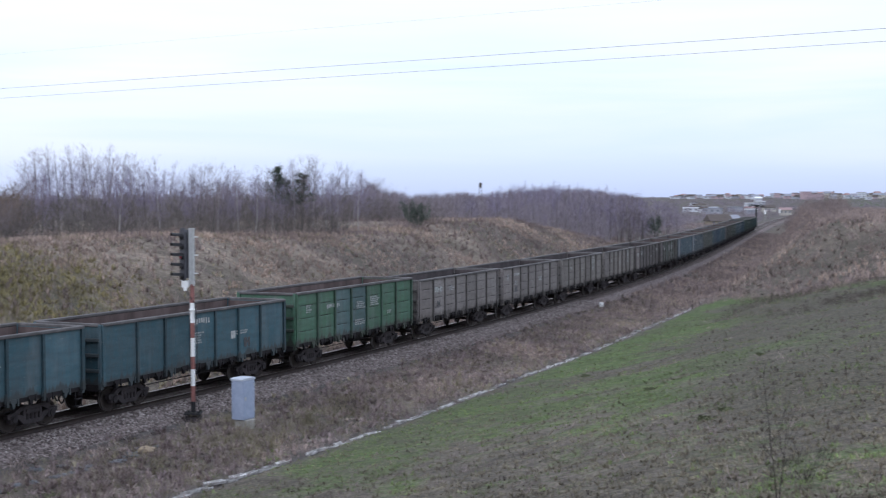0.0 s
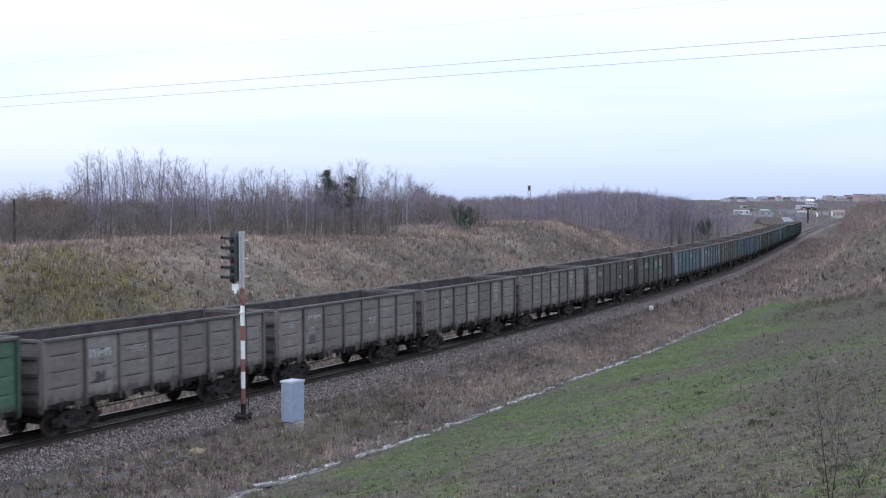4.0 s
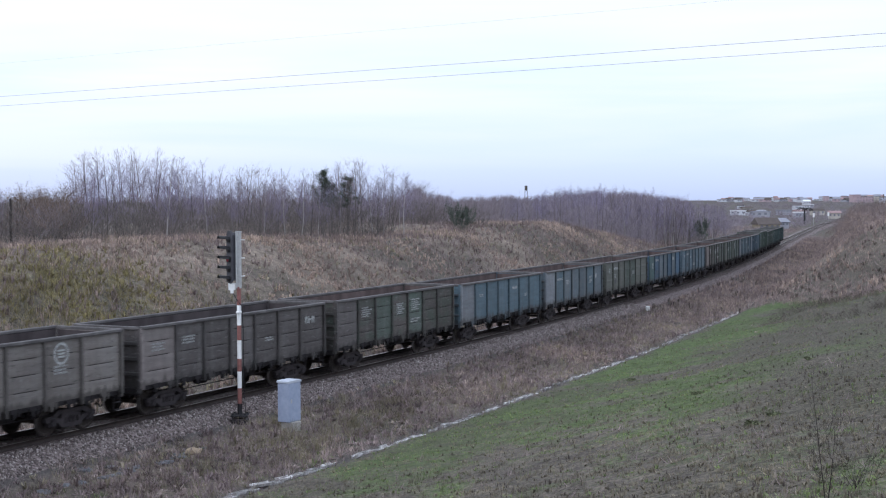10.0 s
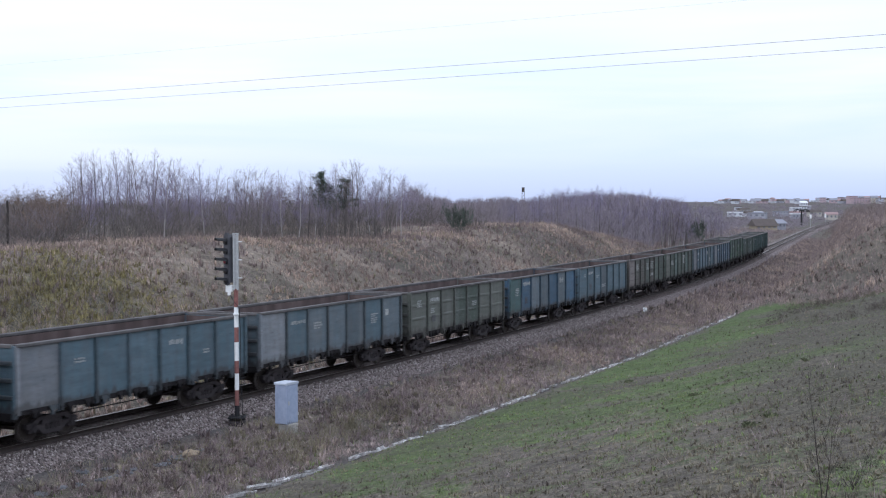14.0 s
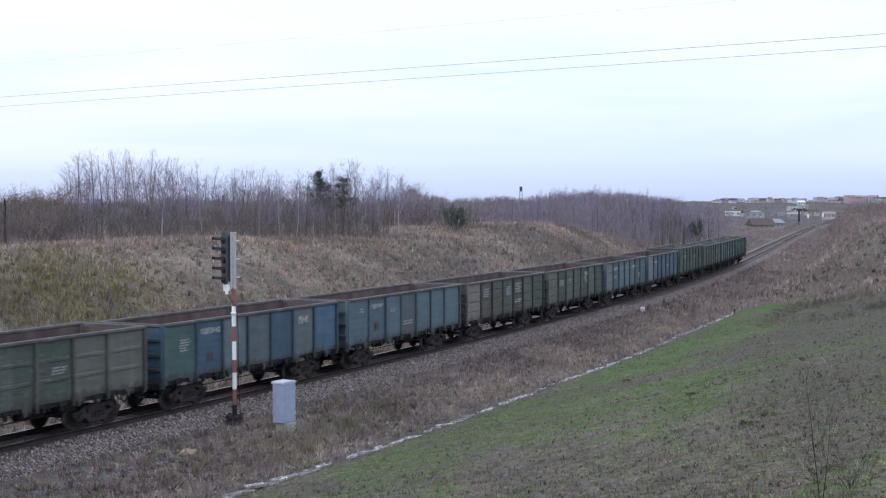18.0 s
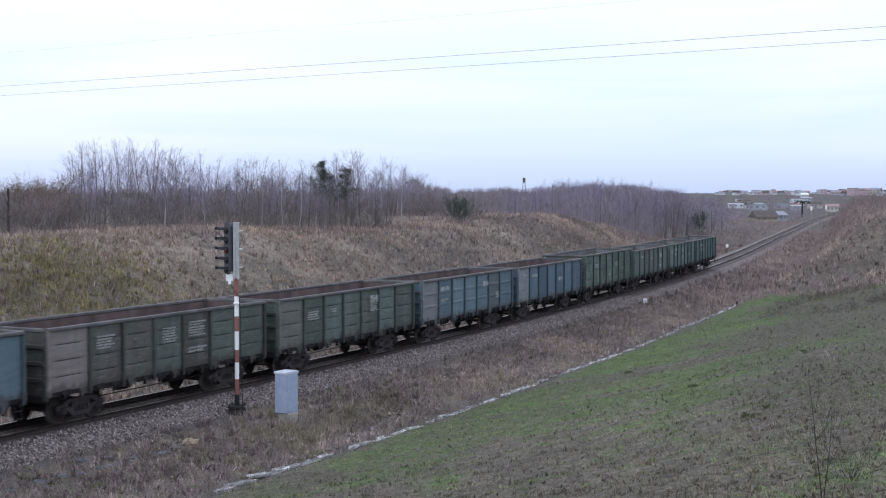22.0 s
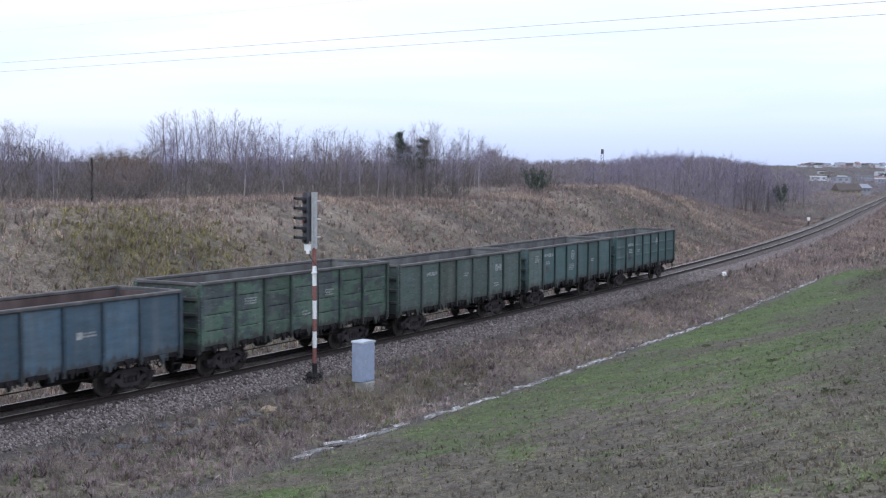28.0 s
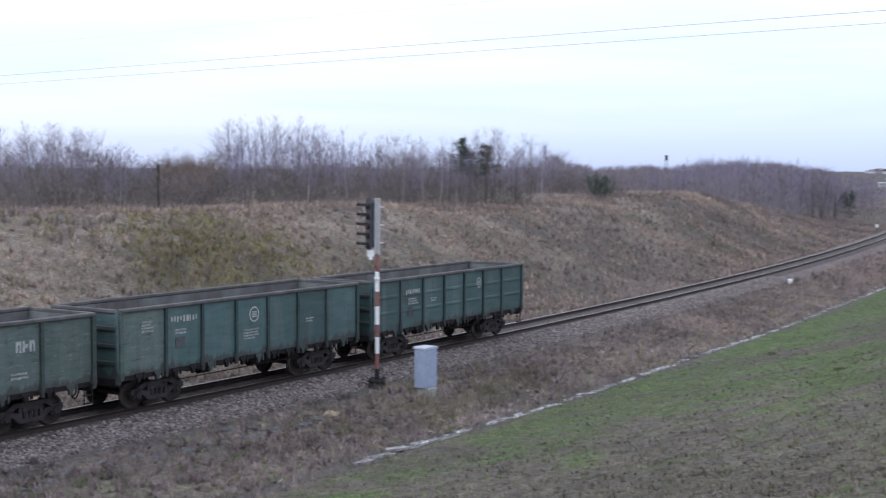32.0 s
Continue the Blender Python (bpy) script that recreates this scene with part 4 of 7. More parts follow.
# from the last wagon forwards: paint, side, height, end bay, marks, words for the label
RAKE = (
    ("teal", "two", 3.42, "teal", (("number", -3.4, 2.75, 1.15, 0.28), ("ring", 2.2, 2.75, 0.23, 0), ("plate", -3.6, 1.95, 0.5, 0.4), ("rows", -3.4, 2.35, 0.8, 0.3), ("rows", -1.7, 2.3, 0.6, 0.2)), "teal green open wagon with pressed sides"),
    ("teal", "smooth", 3.42, "verdigris", (("number", -3.5, 2.85, 1.3, 0.30), ("ring", 0.1, 2.70, 0.27, 0), ("plate", -3.7, 2.1, 0.45, 0.36), ("rows", -3.6, 2.45, 0.7, 0.2), ("rows", 0.0, 2.0, 0.95, 0.4), ("rows", -5.2, 2.75, 0.55, 0.4), ("rows", 3.4, 2.2, 0.6, 0.2)), "teal green open wagon with smooth sides"),
    ("verdigris", "smooth", 3.40, "verdigris", (("number", -3.4, 2.75, 1.0, 0.26), ("patch", 3.8, 2.62, 0.75, 0.34), ("rows", 3.6, 1.75, 0.7, 0.24), ("rows", 0.2, 2.5, 0.6, 0.2)), "grey-green open wagon with chipped paint"),
    ("patchy", "three", 3.62, "patchy", (("rows", -3.4, 2.7, 0.9, 0.3), ("rows", 1.9, 2.6, 0.7, 0.3), ("rows", 0.2, 1.9, 0.6, 0.25)), "tall patchy green open wagon"),
    ("blue", "smooth", 3.43, "pale", (("number", -3.4, 2.75, 1.1, 0.28), ("rows", 2.0, 2.3, 1.0, 0.2), ("patch", 1.55, 2.3, 0.26, 0.24), ("rows", -5.2, 2.9, 0.6, 0.2)), "dull blue open wagon with smooth sides"),
    ("teal_light", "two", 3.43, "pale", (("number", -3.5, 2.8, 1.2, 0.32), ("patch", 2.3, 2.75, 0.95, 0.3), ("rows", 4.2, 2.0, 0.9, 0.4), ("rows", -3.6, 2.2, 0.9, 0.2)), "blue-grey open wagon with rust patches"),
    ("moss", "three", 3.43, "olive", (("rows", -3.5, 2.5, 1.1, 0.42), ("patch", 2.2, 2.85, 0.8, 0.36), ("rows", 2.2, 2.45, 0.9, 0.4), ("rows", -1.7, 2.6, 0.5, 0.2)), "faded green open wagon with pressed ribs"),
    ("brown", "three", 3.43, "mauve", C_, "brown-green open wagon with a pale end bay"),
    ("teal_light", "smooth", 3.43, "teal_light", (("number", -3.5, 2.9, 1.25, 0.3), ("rows", -5.0, 2.8, 0.6, 0.24), ("rows", -1.7, 2.6, 0.7, 0.2), ("rows", -0.1, 1.85, 1.1, 0.26), ("plate", -3.6, 1.95, 0.5, 0.4)), "light teal open wagon with smooth sides"),
    ("deep", "smooth", 3.43, "teal", (("number", -3.4, 2.9, 1.35, 0.32), ("patch", 3.5, 2.8, 0.8, 0.32), ("rows", -5.1, 2.5, 0.7, 0.5), ("plate", -3.5, 1.9, 0.5, 0.4)), "deep blue open wagon with grey repainted bays"),
    ("olive", "two", 3.45, "olive", A_, "olive grey open wagon with worn paint"),
    ("slate", "smooth", 3.43, "pale", B_, "slate blue open wagon with white stencils"),
    ("teal_light", "smooth", 3.43, "pale", (("number", 1.9, 2.7, 0.9, 0.28), ("rows", -3.4, 2.6, 0.6, 0.2), ("rows", 3.8, 2.2, 0.5, 0.2)), "pale teal open wagon with smooth sides"),
    ("brown", "three", 3.45, "dusk", C_, "brown open wagon with green and white stencils"),
    ("dusk", "three", 3.43, "mauve", (("rows", -5.4, 2.6, 0.9, 0.34), ("rows", -3.5, 2.7, 1.0, 0.34), ("rows", 2.0, 2.2, 0.7, 0.2), ("patch", 5.2, 2.75, 0.8, 0.3)), "dark grey-brown open wagon, heavily soiled"),
    ("greige", "three", 3.43, "grey", R_, "grey-beige open wagon with pressed ribs"),
    ("greige", "three", 3.43, "greige", R_, "grey-beige open wagon with pressed ribs"),
    ("grey", "three", 3.43, "mauve", A_, "pale grey open wagon with pressed ribs"),
    ("grey", "three", 3.45, "mauve", (("patch", -3.6, 2.75, 1.2, 0.3), ("rows", -1.5, 2.7, 0.8, 0.3), ("plate", -3.6, 1.9, 0.5, 0.4)), "pale grey open wagon with a light end bay"),
    ("green", "three", 3.64, "green", (("number", -2.8, 2.75, 1.3, 0.3), ("rows", 1.9, 2.7, 1.2, 0.5), ("rows", 0.2, 2.6, 1.0, 0.4), ("rows", 0.2, 1.75, 1.3, 0.3), ("rows", -5.2, 2.8, 0.6, 0.4), ("rows", 3.6, 2.0, 0.6, 0.2)), "tall bright green open wagon with white stencils"),
    ("petrol", "smooth", 3.42, "petrol", (("number", -0.2, 2.95, 1.3, 0.34), ("patch", 2.2, 2.2, 0.36, 0.32), ("rows", 2.95, 2.25, 1.0, 0.2), ("rows", -0.3, 2.3, 0.7, 0.5), ("plate", 3.3, 1.8, 0.5, 0.4)), "deep blue open wagon with smooth sides"),
    ("petrol", "smooth", 3.42, "petrol", (("number", -3.4, 2.9, 1.2, 0.3), ("rows", 2.0, 2.3, 0.8, 0.3)), "deep blue open wagon with smooth sides"),
)
BAYS = {9: (PAINT["slate"], (2, 3, 5)), 8: (PAINT["slate"], (3,)), 5: (PAINT["slate"], (5,)), 19: (PAINT["teal"], (2, 3)), 13: (PAINT["moss"], (2, 4)), 7: (PAINT["moss"], (3, 5, 6)), 6: (PAINT["verdigris"], (2, 5)), 2: (PAINT["moss"], (2,)), 11: (PAINT["teal_light"], (1, 5)), 10: (PAINT["moss"], (3, 4))}
WAGONS = [build_wagon(i, PAINT[c], POSTS_OF[c], M_INNER_DARK if c in ("grey", "greige", "dusk") else M_LINED if i < 4 else M_INNER, st, h, lab + " on the track", PAINT[e], mk, *BAYS.get(i, ())) for i, (c, st, h, e, mk, lab) in enumerate(RAKE)]


# ---- signal and cabinet beside the track ----
def signal():
    s = empty("railway_signal", pose(-8.12, 51.55, -0.30), "five-lamp colour light signal on a red and white striped mast", "signal")
    top = 7.05
    bands = [(0.0, 0.42, M_BLACK), (0.42, 1.02, M_RED), (1.02, 1.67, M_WHITE), (1.67, 2.16, M_RED), (2.16, 2.88, M_WHITE), (2.88, 3.46, M_RED), (3.46, 4.24, M_WHITE), (4.24, 4.95, M_RED)]
    for a, b, m in bands:
        part("mast_band", tube(bmesh.new(), (0, 0, a), (0, 0, b), 0.085 if a > 0 else 0.095, n=16), m, s, smooth=False)
    bm = bmesh.new()
    for dx, dy in ((-0.07, -0.09), (0.07, -0.09), (-0.07, 0.09), (0.07, 0.09)):
        box(bm, dx - 0.028, dx + 0.028, dy - 0.025, dy + 0.025, 4.9, top)
    for k in range(9):
        z = 5.05 + k * 0.24
        box(bm, -0.09, 0.09, -0.118, -0.108, z, z + 0.05)
        box(bm, -0.09, 0.09, 0.108, 0.118, z, z + 0.05)
    box(bm, -0.085, 0.085, -0.07, 0.07, 4.95, top - 0.1)
    box(bm, -0.11, 0.11, -0.12, 0.12, top, top + 0.05)
    part("upper_mast", bm, M_GALV, s, "grey galvanised upper mast")
    for z in (5.35, 6.05, 6.75):
        part("foot_rung", box(bmesh.new(), -0.10, 0.24, -0.02, 0.02, z, z + 0.035), M_WHITE, s)
    # lamp board, facing along the track towards coming trains
    head = part("lamp_board", prism(bmesh.new(), [(-0.06, 5.18), (0.16, 5.05), (0.38, 5.18), (0.38, 6.92), (0.26, 7.12), (0.06, 7.12), (-0.06, 6.92)], -0.07, 0.0), M_CASE, s, "dark grey lamp board", at=pose(-0.40, 0.14, 0, 0, 0, -54))
    part("lamp_case", prism(bmesh.new(), [(0.0, 5.20), (0.32, 5.20), (0.32, 6.95), (0.22, 7.05), (0.10, 7.05), (0.0, 6.95)], 0.004, 0.20), M_CASE, head, "dark grey lamp housing")
    for k, z in enumerate((6.78, 6.40, 6.02, 5.64, 5.26)):
        bm = bmesh.new()
        tube(bm, (0.16, 0, z), (0.16, -0.14, z), 0.125, n=14)
        part("lamp", bm, M_BLACK, head)
        lens = part("lens", tube(bmesh.new(), (0.16, -0.14, z), (0.16, -0.15, z), 0.1, n=14), M_LENS_RED if k == 2 else M_LENS, head, "red lens" if k == 2 else "dark lens")
        bm = bmesh.new()
        n = 8
        vs = [[bm.verts.new((0.16 + r * math.cos(math.pi * j / n), y, z + r * math.sin(math.pi * j / n) * 0.9 + dz)) for j in range(n + 1)] for r, y, dz in ((0.14, -0.10, 0.0), (0.12, -0.52, 0.05), (0.105, -0.52, 0.045), (0.125, -0.10, 0.0))]
        for a in range(3):
            for j in range(n):
                bm.faces.new((vs[a][j], vs[a][j + 1], vs[a + 1][j + 1], vs[a + 1][j]))
        part("hood", bm, M_BLACK, head, "long black sun hood")
    bm = box(bmesh.new(), 0.02, 0.30, -0.03, 0.03, 4.82, 5.10, 0.02)
    box(bm, 0.10, 0.22, -0.05, 0.05, 4.70, 4.84, 0.01)
    part("junction_box", bm, M_WHITE, s, "white cable junction box", at=pose(-0.42, -0.02, 0))
    bm = bmesh.new()
    pts = [Vector((-0.26, -0.02, 4.8)), Vector((-0.10, -0.08, 4.5)), Vector((0.12, -0.06, 4.2)), Vector((0.16, 0, 3.2)), Vector((0.15, 0, 1.6)), Vector((0.2, 0, 0.5)), Vector((0.22, 0, 0.0))]
    for a, b in zip(pts, pts[1:]):
        tube(bm, a, b, 0.016, n=6)
    part("cable", bm, M_BLACK, s)
    part("cable_clip", box(bmesh.new(), -0.1, 0.1, -0.18, 0.1, 3.95, 4.0), M_WHITE, s)
    bm = box(bmesh.new(), -0.32, 0.32, -0.32, 0.32, -0.06, 0.0, 0.01)
    for dx in (-0.24, 0.24):
        for dy in (-0.24, 0.24):
            tube(bm, (dx, dy, -0.7), (dx, dy, 0.05), 0.03, n=6)
            box(bm, dx - 0.05, dx + 0.05, dy - 0.05, dy + 0.05, 0.0, 0.04)
    part("base_plate", bm, M_BLACK, s)
    part("foundation", box(bmesh.new(), -0.3, 0.3, -0.3, 0.3, -1.1, -0.16, 0.03), M_BOGIE, s)


def lens_material(name, col, glow):
    m, ns, ls, b = nodes_of(name)
    b.inputs["Base Color"].default_value = (*col, 1)
    b.inputs["Roughness"].default_value = 0.15
    b.inputs["Emission Color"].default_value = (*col, 1)
    b.inputs["Emission Strength"].default_value = glow
    return m


M_LENS = lens_material("dark_lens", (0.02, 0.02, 0.025), 0.0)
M_LENS_RED = lens_material("red_lens", (0.22, 0.025, 0.045), 0.06)
signal()


M_CABROOF = surface("pale_cabinet_roof", [(0.3, (0.42, 0.46, 0.55)), (0.7, (0.54, 0.58, 0.66))], 5.0, 0.5, 0, 0.1, 0.002)


def cabinet():
    c = empty("relay_cabinet", pose(-6.15, 51.1, -0.71, 0, 0, 59), "pale blue-grey steel relay cabinet on a concrete footing", "cabinet")
    part("body", box(bmesh.new(), -0.36, 0.36, -0.28, 0.28, 0.22, 1.72, 0.015), M_CABINET, c)
    bm = bmesh.new()
    prism(bm, [(-0.385, 1.72), (0.385, 1.72), (0.385, 1.775), (0.34, 1.81), (-0.34, 1.81), (-0.385, 1.775)], -0.305, 0.305)
    part("roof", bm, M_CABROOF, c, "pale overhanging roof")
    part("door", box(bmesh.new(), -0.33, 0.33, -0.30, -0.275, 0.27, 1.68, 0.008), M_CABINET, c)
    for z in (0.5, 1.45):
        part("hinge", box(bmesh.new(), 0.30, 0.35, -0.315, -0.29, z, z + 0.12), M_GALV, c)
    part("latch", box(bmesh.new(), -0.29, -0.22, -0.32, -0.295, 0.95, 1.1, 0.005), M_GALV, c)
    part("footing", box(bmesh.new(), -0.29, 0.33, -0.33, 0.20, -0.6, 0.22, 0.04), M_CONCRETE, c)


cabinet()


def drawn_wire(name, a, b, sag, r, label):
    bm = bmesh.new()
    a, b, n = Vector(a), Vector(b), 48
    pts = [a.lerp(b, k / n) - Vector((0, 0, sag * 4 * (k / n) * (1 - k / n))) for k in range(n + 1)]
    for p, q in zip(pts, pts[1:]):
        tube(bm, p, q, r, n=5, caps=False)
    ob = new(name, mesh_of(name, bm, M_CABLE))
    tagged(ob, label, "power line", "wires of the power line", "structure")


# three wires of a power line that crosses over the slope, at one height
for x0, y0, x1, y1 in ((-17.0, 51.3, 10.9, 32.7), (-18.6, 56.2, 11.8, 35.4), (-12.9, 39.1, 8.6, 25.6)):
    d = Vector((x1 - x0, y1 - y0, 0))
    drawn_wire("power_line_wire", Vector((x0, y0, 12.0)) - d * 1.6, Vector((x1, y1, 12.0)) + d * 1.2, 0.0, 0.0055 if x0 < -15 else 0.0012, "thin grey overhead power line wire")


# ---- grass and weeds ----
def leafy(name, stops, rough=0.9, calm=1.0):
    """Plant matter whose tone changes from blade to blade and, the less calm, over the plot."""
    even = lambda c: tuple(1 + (a - 1) * calm for a in c)
    m, ns, ls, b = nodes_of(name)
    g = ns.new("ShaderNodeNewGeometry")
    r = ramp_node(ns, ls, g.outputs["Random Per Island"], stops)
    n = noise_node(ns, ls, 0.15, 6.0, 0.68)
    k = ramp_node(ns, ls, n.outputs[0], [(0.32, even((0.62, 0.585, 0.595))), (0.5, even((1.04, 1.01, 1.0))), (0.68, even((1.5, 1.42, 1.3)))])
    c = mix_node(ns, ls, 1.0, r.outputs[0], k.outputs[0], "MULTIPLY")
    n2 = noise_node(ns, ls, 1.7, 4.0, 0.7)
    k2 = ramp_node(ns, ls, n2.outputs[0], [(0.33, even((0.70, 0.68, 0.70))), (0.5, even((1.06, 1.06, 1.08))), (0.68, even((1.42, 1.41, 1.38)))])
    ls.new(mix_node(ns, ls, 1.0, c, k2.outputs[0], "MULTIPLY"), b.inputs["Base Color"])
    b.inputs["Roughness"].default_value = rough
    b.inputs["Specular IOR Level"].default_value = 0.12
    return m


M_STRAW = leafy("dry_grass", [(0.0, (0.251, 0.204, 0.179)), (0.35, (0.310, 0.252, 0.222)), (0.7, (0.367, 0.300, 0.263)), (1.0, (0.446, 0.368, 0.325))])
M_WEED = leafy("dead_weeds", [(0.0, (0.192, 0.159, 0.164)), (0.4, (0.234, 0.196, 0.200)), (0.75, (0.281, 0.234, 0.235)), (1.0, (0.367, 0.307, 0.300))])
M_TURF = leafy("short_turf", [(0.0, (0.151, 0.168, 0.103)), (0.25, (0.141, 0.185, 0.083)), (0.65, (0.158, 0.222, 0.089)), (1.0, (0.184, 0.242, 0.112))])
M_DULL = leafy("withered_turf", [(0.0, (0.134, 0.120, 0.099)), (0.4, (0.175, 0.158, 0.127)), (0.75, (0.169, 0.163, 0.117)), (1.0, (0.234, 0.212, 0.170))])
M_FOX = leafy("rusty_grass", [(0.0, (0.250, 0.205, 0.194)), (0.5, (0.305, 0.255, 0.239)), (1.0, (0.375, 0.319, 0.298))])


M_DUSK = leafy("brown_scrub", [(0.0, (0.153, 0.125, 0.123)), (0.5, (0.190, 0.156, 0.150)), (1.0, (0.243, 0.198, 0.183))])
M_GLOOM = leafy("dark_withered_weeds", [(0.0, (0.058, 0.050, 0.048)), (0.5, (0.092, 0.080, 0.073)), (1.0, (0.135, 0.118, 0.104))])
M_OLIVE = leafy("olive_straw", [(0.0, (0.186, 0.173, 0.121)), (0.5, (0.231, 0.215, 0.149)), (1.0, (0.308, 0.285, 0.202))])


def blades(name, x, y, h, w, lean, mat, seed, label, category):
    rng = np.random.RandomState(seed)
    n = len(x)
    z, _, _ = ground_z(x, y)
    a, la = rng.rand(n) * 2 * np.pi, rng.rand(n) * 2 * np.pi
    ll = lean * h * (0.3 + rng.rand(n))
    base = np.stack([x, y, z - 0.03], 1)
    side = np.stack([np.cos(a), np.sin(a), np.zeros(n)], 1) * (w / 2)[:, None]
    tip = base + np.stack([np.cos(la) * ll, np.sin(la) * ll, h + 0.03], 1)
    v = np.stack([base - side, base + side, tip], 1).reshape(-1, 3)
    ob = new(name, raw_mesh(name, v, np.arange(3 * n).reshape(-1, 3), mat))
    return tagged(ob, label, category, kind="stuff")


def scatter(n, s0, s1, u0, u1, seed, keep):
    """Points beside the track, kept by a density of 0 to 1."""
    rng = np.random.RandomState(seed)
    s, u = rng.uniform(s0, s1, n), rng.uniform(u0, u1, n)
    h = np.interp(s, S_ALL, CH)
    x, y = np.interp(s, S_ALL, CX) + u * np.sin(h), np.interp(s, S_ALL, CY) - u * np.cos(h)
    ok = (rng.rand(n) < keep(s, u, x, y)) & (y > 9)
    return s[ok], u[ok], x[ok], y[ok], rng


def tufts(n, per, spread, *args):
    """Scattered clumps of several blades each."""
    s, u, x, y, rng = scatter(n, *args)
    k = len(x)
    rep = lambda a: np.repeat(a, per)
    return rep(s), rep(u), rep(x) + rng.randn(k * per) * spread, rep(y) + rng.randn(k * per) * spread, rng, rep(rng.rand(k))


def patchy(seed, size, low=0.25):
    return lambda s, u, x, y: np.clip(0.5 + 0.9 * waves(x, y, seed, size), low, 1)


def rosettes(name, x, y, h, r, n, mat, seed, label, category, leaf=0.11):
    """Clumps of n bent, tapering leaves each; h and r: height and reach of every clump."""
    rng = np.random.RandomState(seed)
    z, _, _ = ground_z(x, y)
    x, y, z, h, r = (np.repeat(a, n) for a in (x, y, z, h, r))
    m = len(x)
    t, out = rng.rand(m) * 2 * np.pi, 0.25 + 0.75 * rng.rand(m)
    way = np.stack([np.cos(t), np.sin(t), np.zeros(m)], 1)
    side = np.stack([-np.sin(t), np.cos(t), rng.randn(m) * 0.4], 1) * (leaf * np.maximum(h, r) * (0.5 + 0.7 * rng.rand(m)))[:, None]
    up = h * (0.35 + 0.75 * rng.rand(m)) * (1.15 - 0.6 * out)
    base = np.stack([x, y, z - 0.02], 1) + way * (0.25 * r * rng.rand(m))[:, None]
    tip = base + way * (r * out)[:, None]
    tip[:, 2] += up
    v = np.stack([base - side * 0.5, base + side * 0.5, tip + side * 0.45, tip - side * 0.45], 1).reshape(-1, 3)
    ob = new(name, raw_mesh(name, v, np.arange(4 * m).reshape(-1, 4), mat))
    return tagged(ob, label, category, kind="stuff")


# far bank: tall straw with darker weeds between
s, u, x, y, rng, q = tufts(11000, 9, 0.18, -12, 175, -46, -4.2, 41, lambda s, u, x, y: np.clip(0.5 + 0.9 * waves(x, y, 31, 7.0) - 0.2 * step(50, 95, s), 0.15, 1))
blades("dry_grass", x, y, (0.22 + 0.5 * q) * (0.6 + 0.6 * rng.rand(len(x))), 0.022 + 0.016 * rng.rand(len(x)), 0.5, M_STRAW, 42, "tall straw-coloured dry grass on the far bank", "grass")
s, u, x, y, rng, q = tufts(7000, 9, 0.22, -12, 185, -40, -4.0, 43, lambda s, u, x, y: np.clip(0.35 - 0.9 * waves(x, y, 31, 7.0) + 0.4 * (1 - step(5, 12, -u)) + 0.35 * step(45, 90, s), 0.02, 1))
blades("dead_weeds", x, y, (0.25 + 0.6 * q) * (0.6 + 0.6 * rng.rand(len(x))), 0.02 + 0.015 * rng.rand(len(x)), 0.6, M_WEED, 44, "dark brown dead weeds on the far bank", "weeds")
M_MOSS = leafy("olive_grass", [(0.0, (0.167, 0.150, 0.082)), (0.5, (0.226, 0.204, 0.106)), (1.0, (0.298, 0.266, 0.145))])
s, u, x, y, rng, q = tufts(8000, 8, 0.2, -6, 32, -21, -6.0, 65, lambda s, u, x, y: np.clip(np.exp(-((s - 12) / 6.5) ** 2 - ((u + 13) / 4.5) ** 2) * (0.8 + 0.9 * waves(x, y, 40, 3.0)), 0, 1))
blades("olive_grass", x, y, (0.2 + 0.4 * q) * (0.6 + 0.6 * rng.rand(len(x))), 0.022 + 0.014 * rng.rand(len(x)), 0.9, M_MOSS, 66, "yellow-green grass patch on the far bank", "grass")
# strip between ballast and ditch
s, u, x, y, rng, q = tufts(4800, 10, 0.09, -22, 95, 2.5, 8.9, 45, lambda s, u, x, y: np.clip(0.55 + 0.8 * waves(x, y, 33, 3.0) + 0.25 * step(-2, 8, s), 0.08, 1) * (0.35 + 0.65 * step(2.5, 3.6, u)))
blades("dry_grass", x, y, (0.12 + 0.34 * q) * (0.5 + 0.7 * rng.rand(len(x))), 0.014 + 0.012 * rng.rand(len(x)), 0.8, M_WEED, 46, "matted brown grass between ballast and ditch", "grass")
s, u, x, y, rng, q = tufts(2200, 9, 0.10, -22, 75, 3.0, 9.0, 47, patchy(34, 3.5, 0.05))
blades("dry_grass", x, y, (0.15 + 0.4 * q) * (0.5 + 0.7 * rng.rand(len(x))), 0.012 + 0.012 * rng.rand(len(x)), 0.7, M_OLIVE, 48, "pale straw tufts between ballast and ditch", "grass")
# mown green slope, denser towards the foot of the viewpoint
def slope_tufts(n, per, spread, seed, keep):
    rng = np.random.RandomState(seed)
    b, d = rng.uniform(-0.46, 0.42, n), 10.0 * (10.0 ** rng.rand(n))
    x, y = b * d, d
    s, u = to_line(x, y)
    ok = (u > 9.05) & (u < 40) & (past_turf(s, u) < 71) & (rng.rand(n) < keep(s, u, x, y))
    x, y, d = x[ok], y[ok], d[ok]
    k = len(x)
    rep = lambda a: np.repeat(a, per)
    sp = rep(spread * (0.5 + d / 40))
    return rep(x) + rng.randn(k * per) * sp, rep(y) + rng.randn(k * per) * sp, rep(d), rep(rng.rand(k)), rng


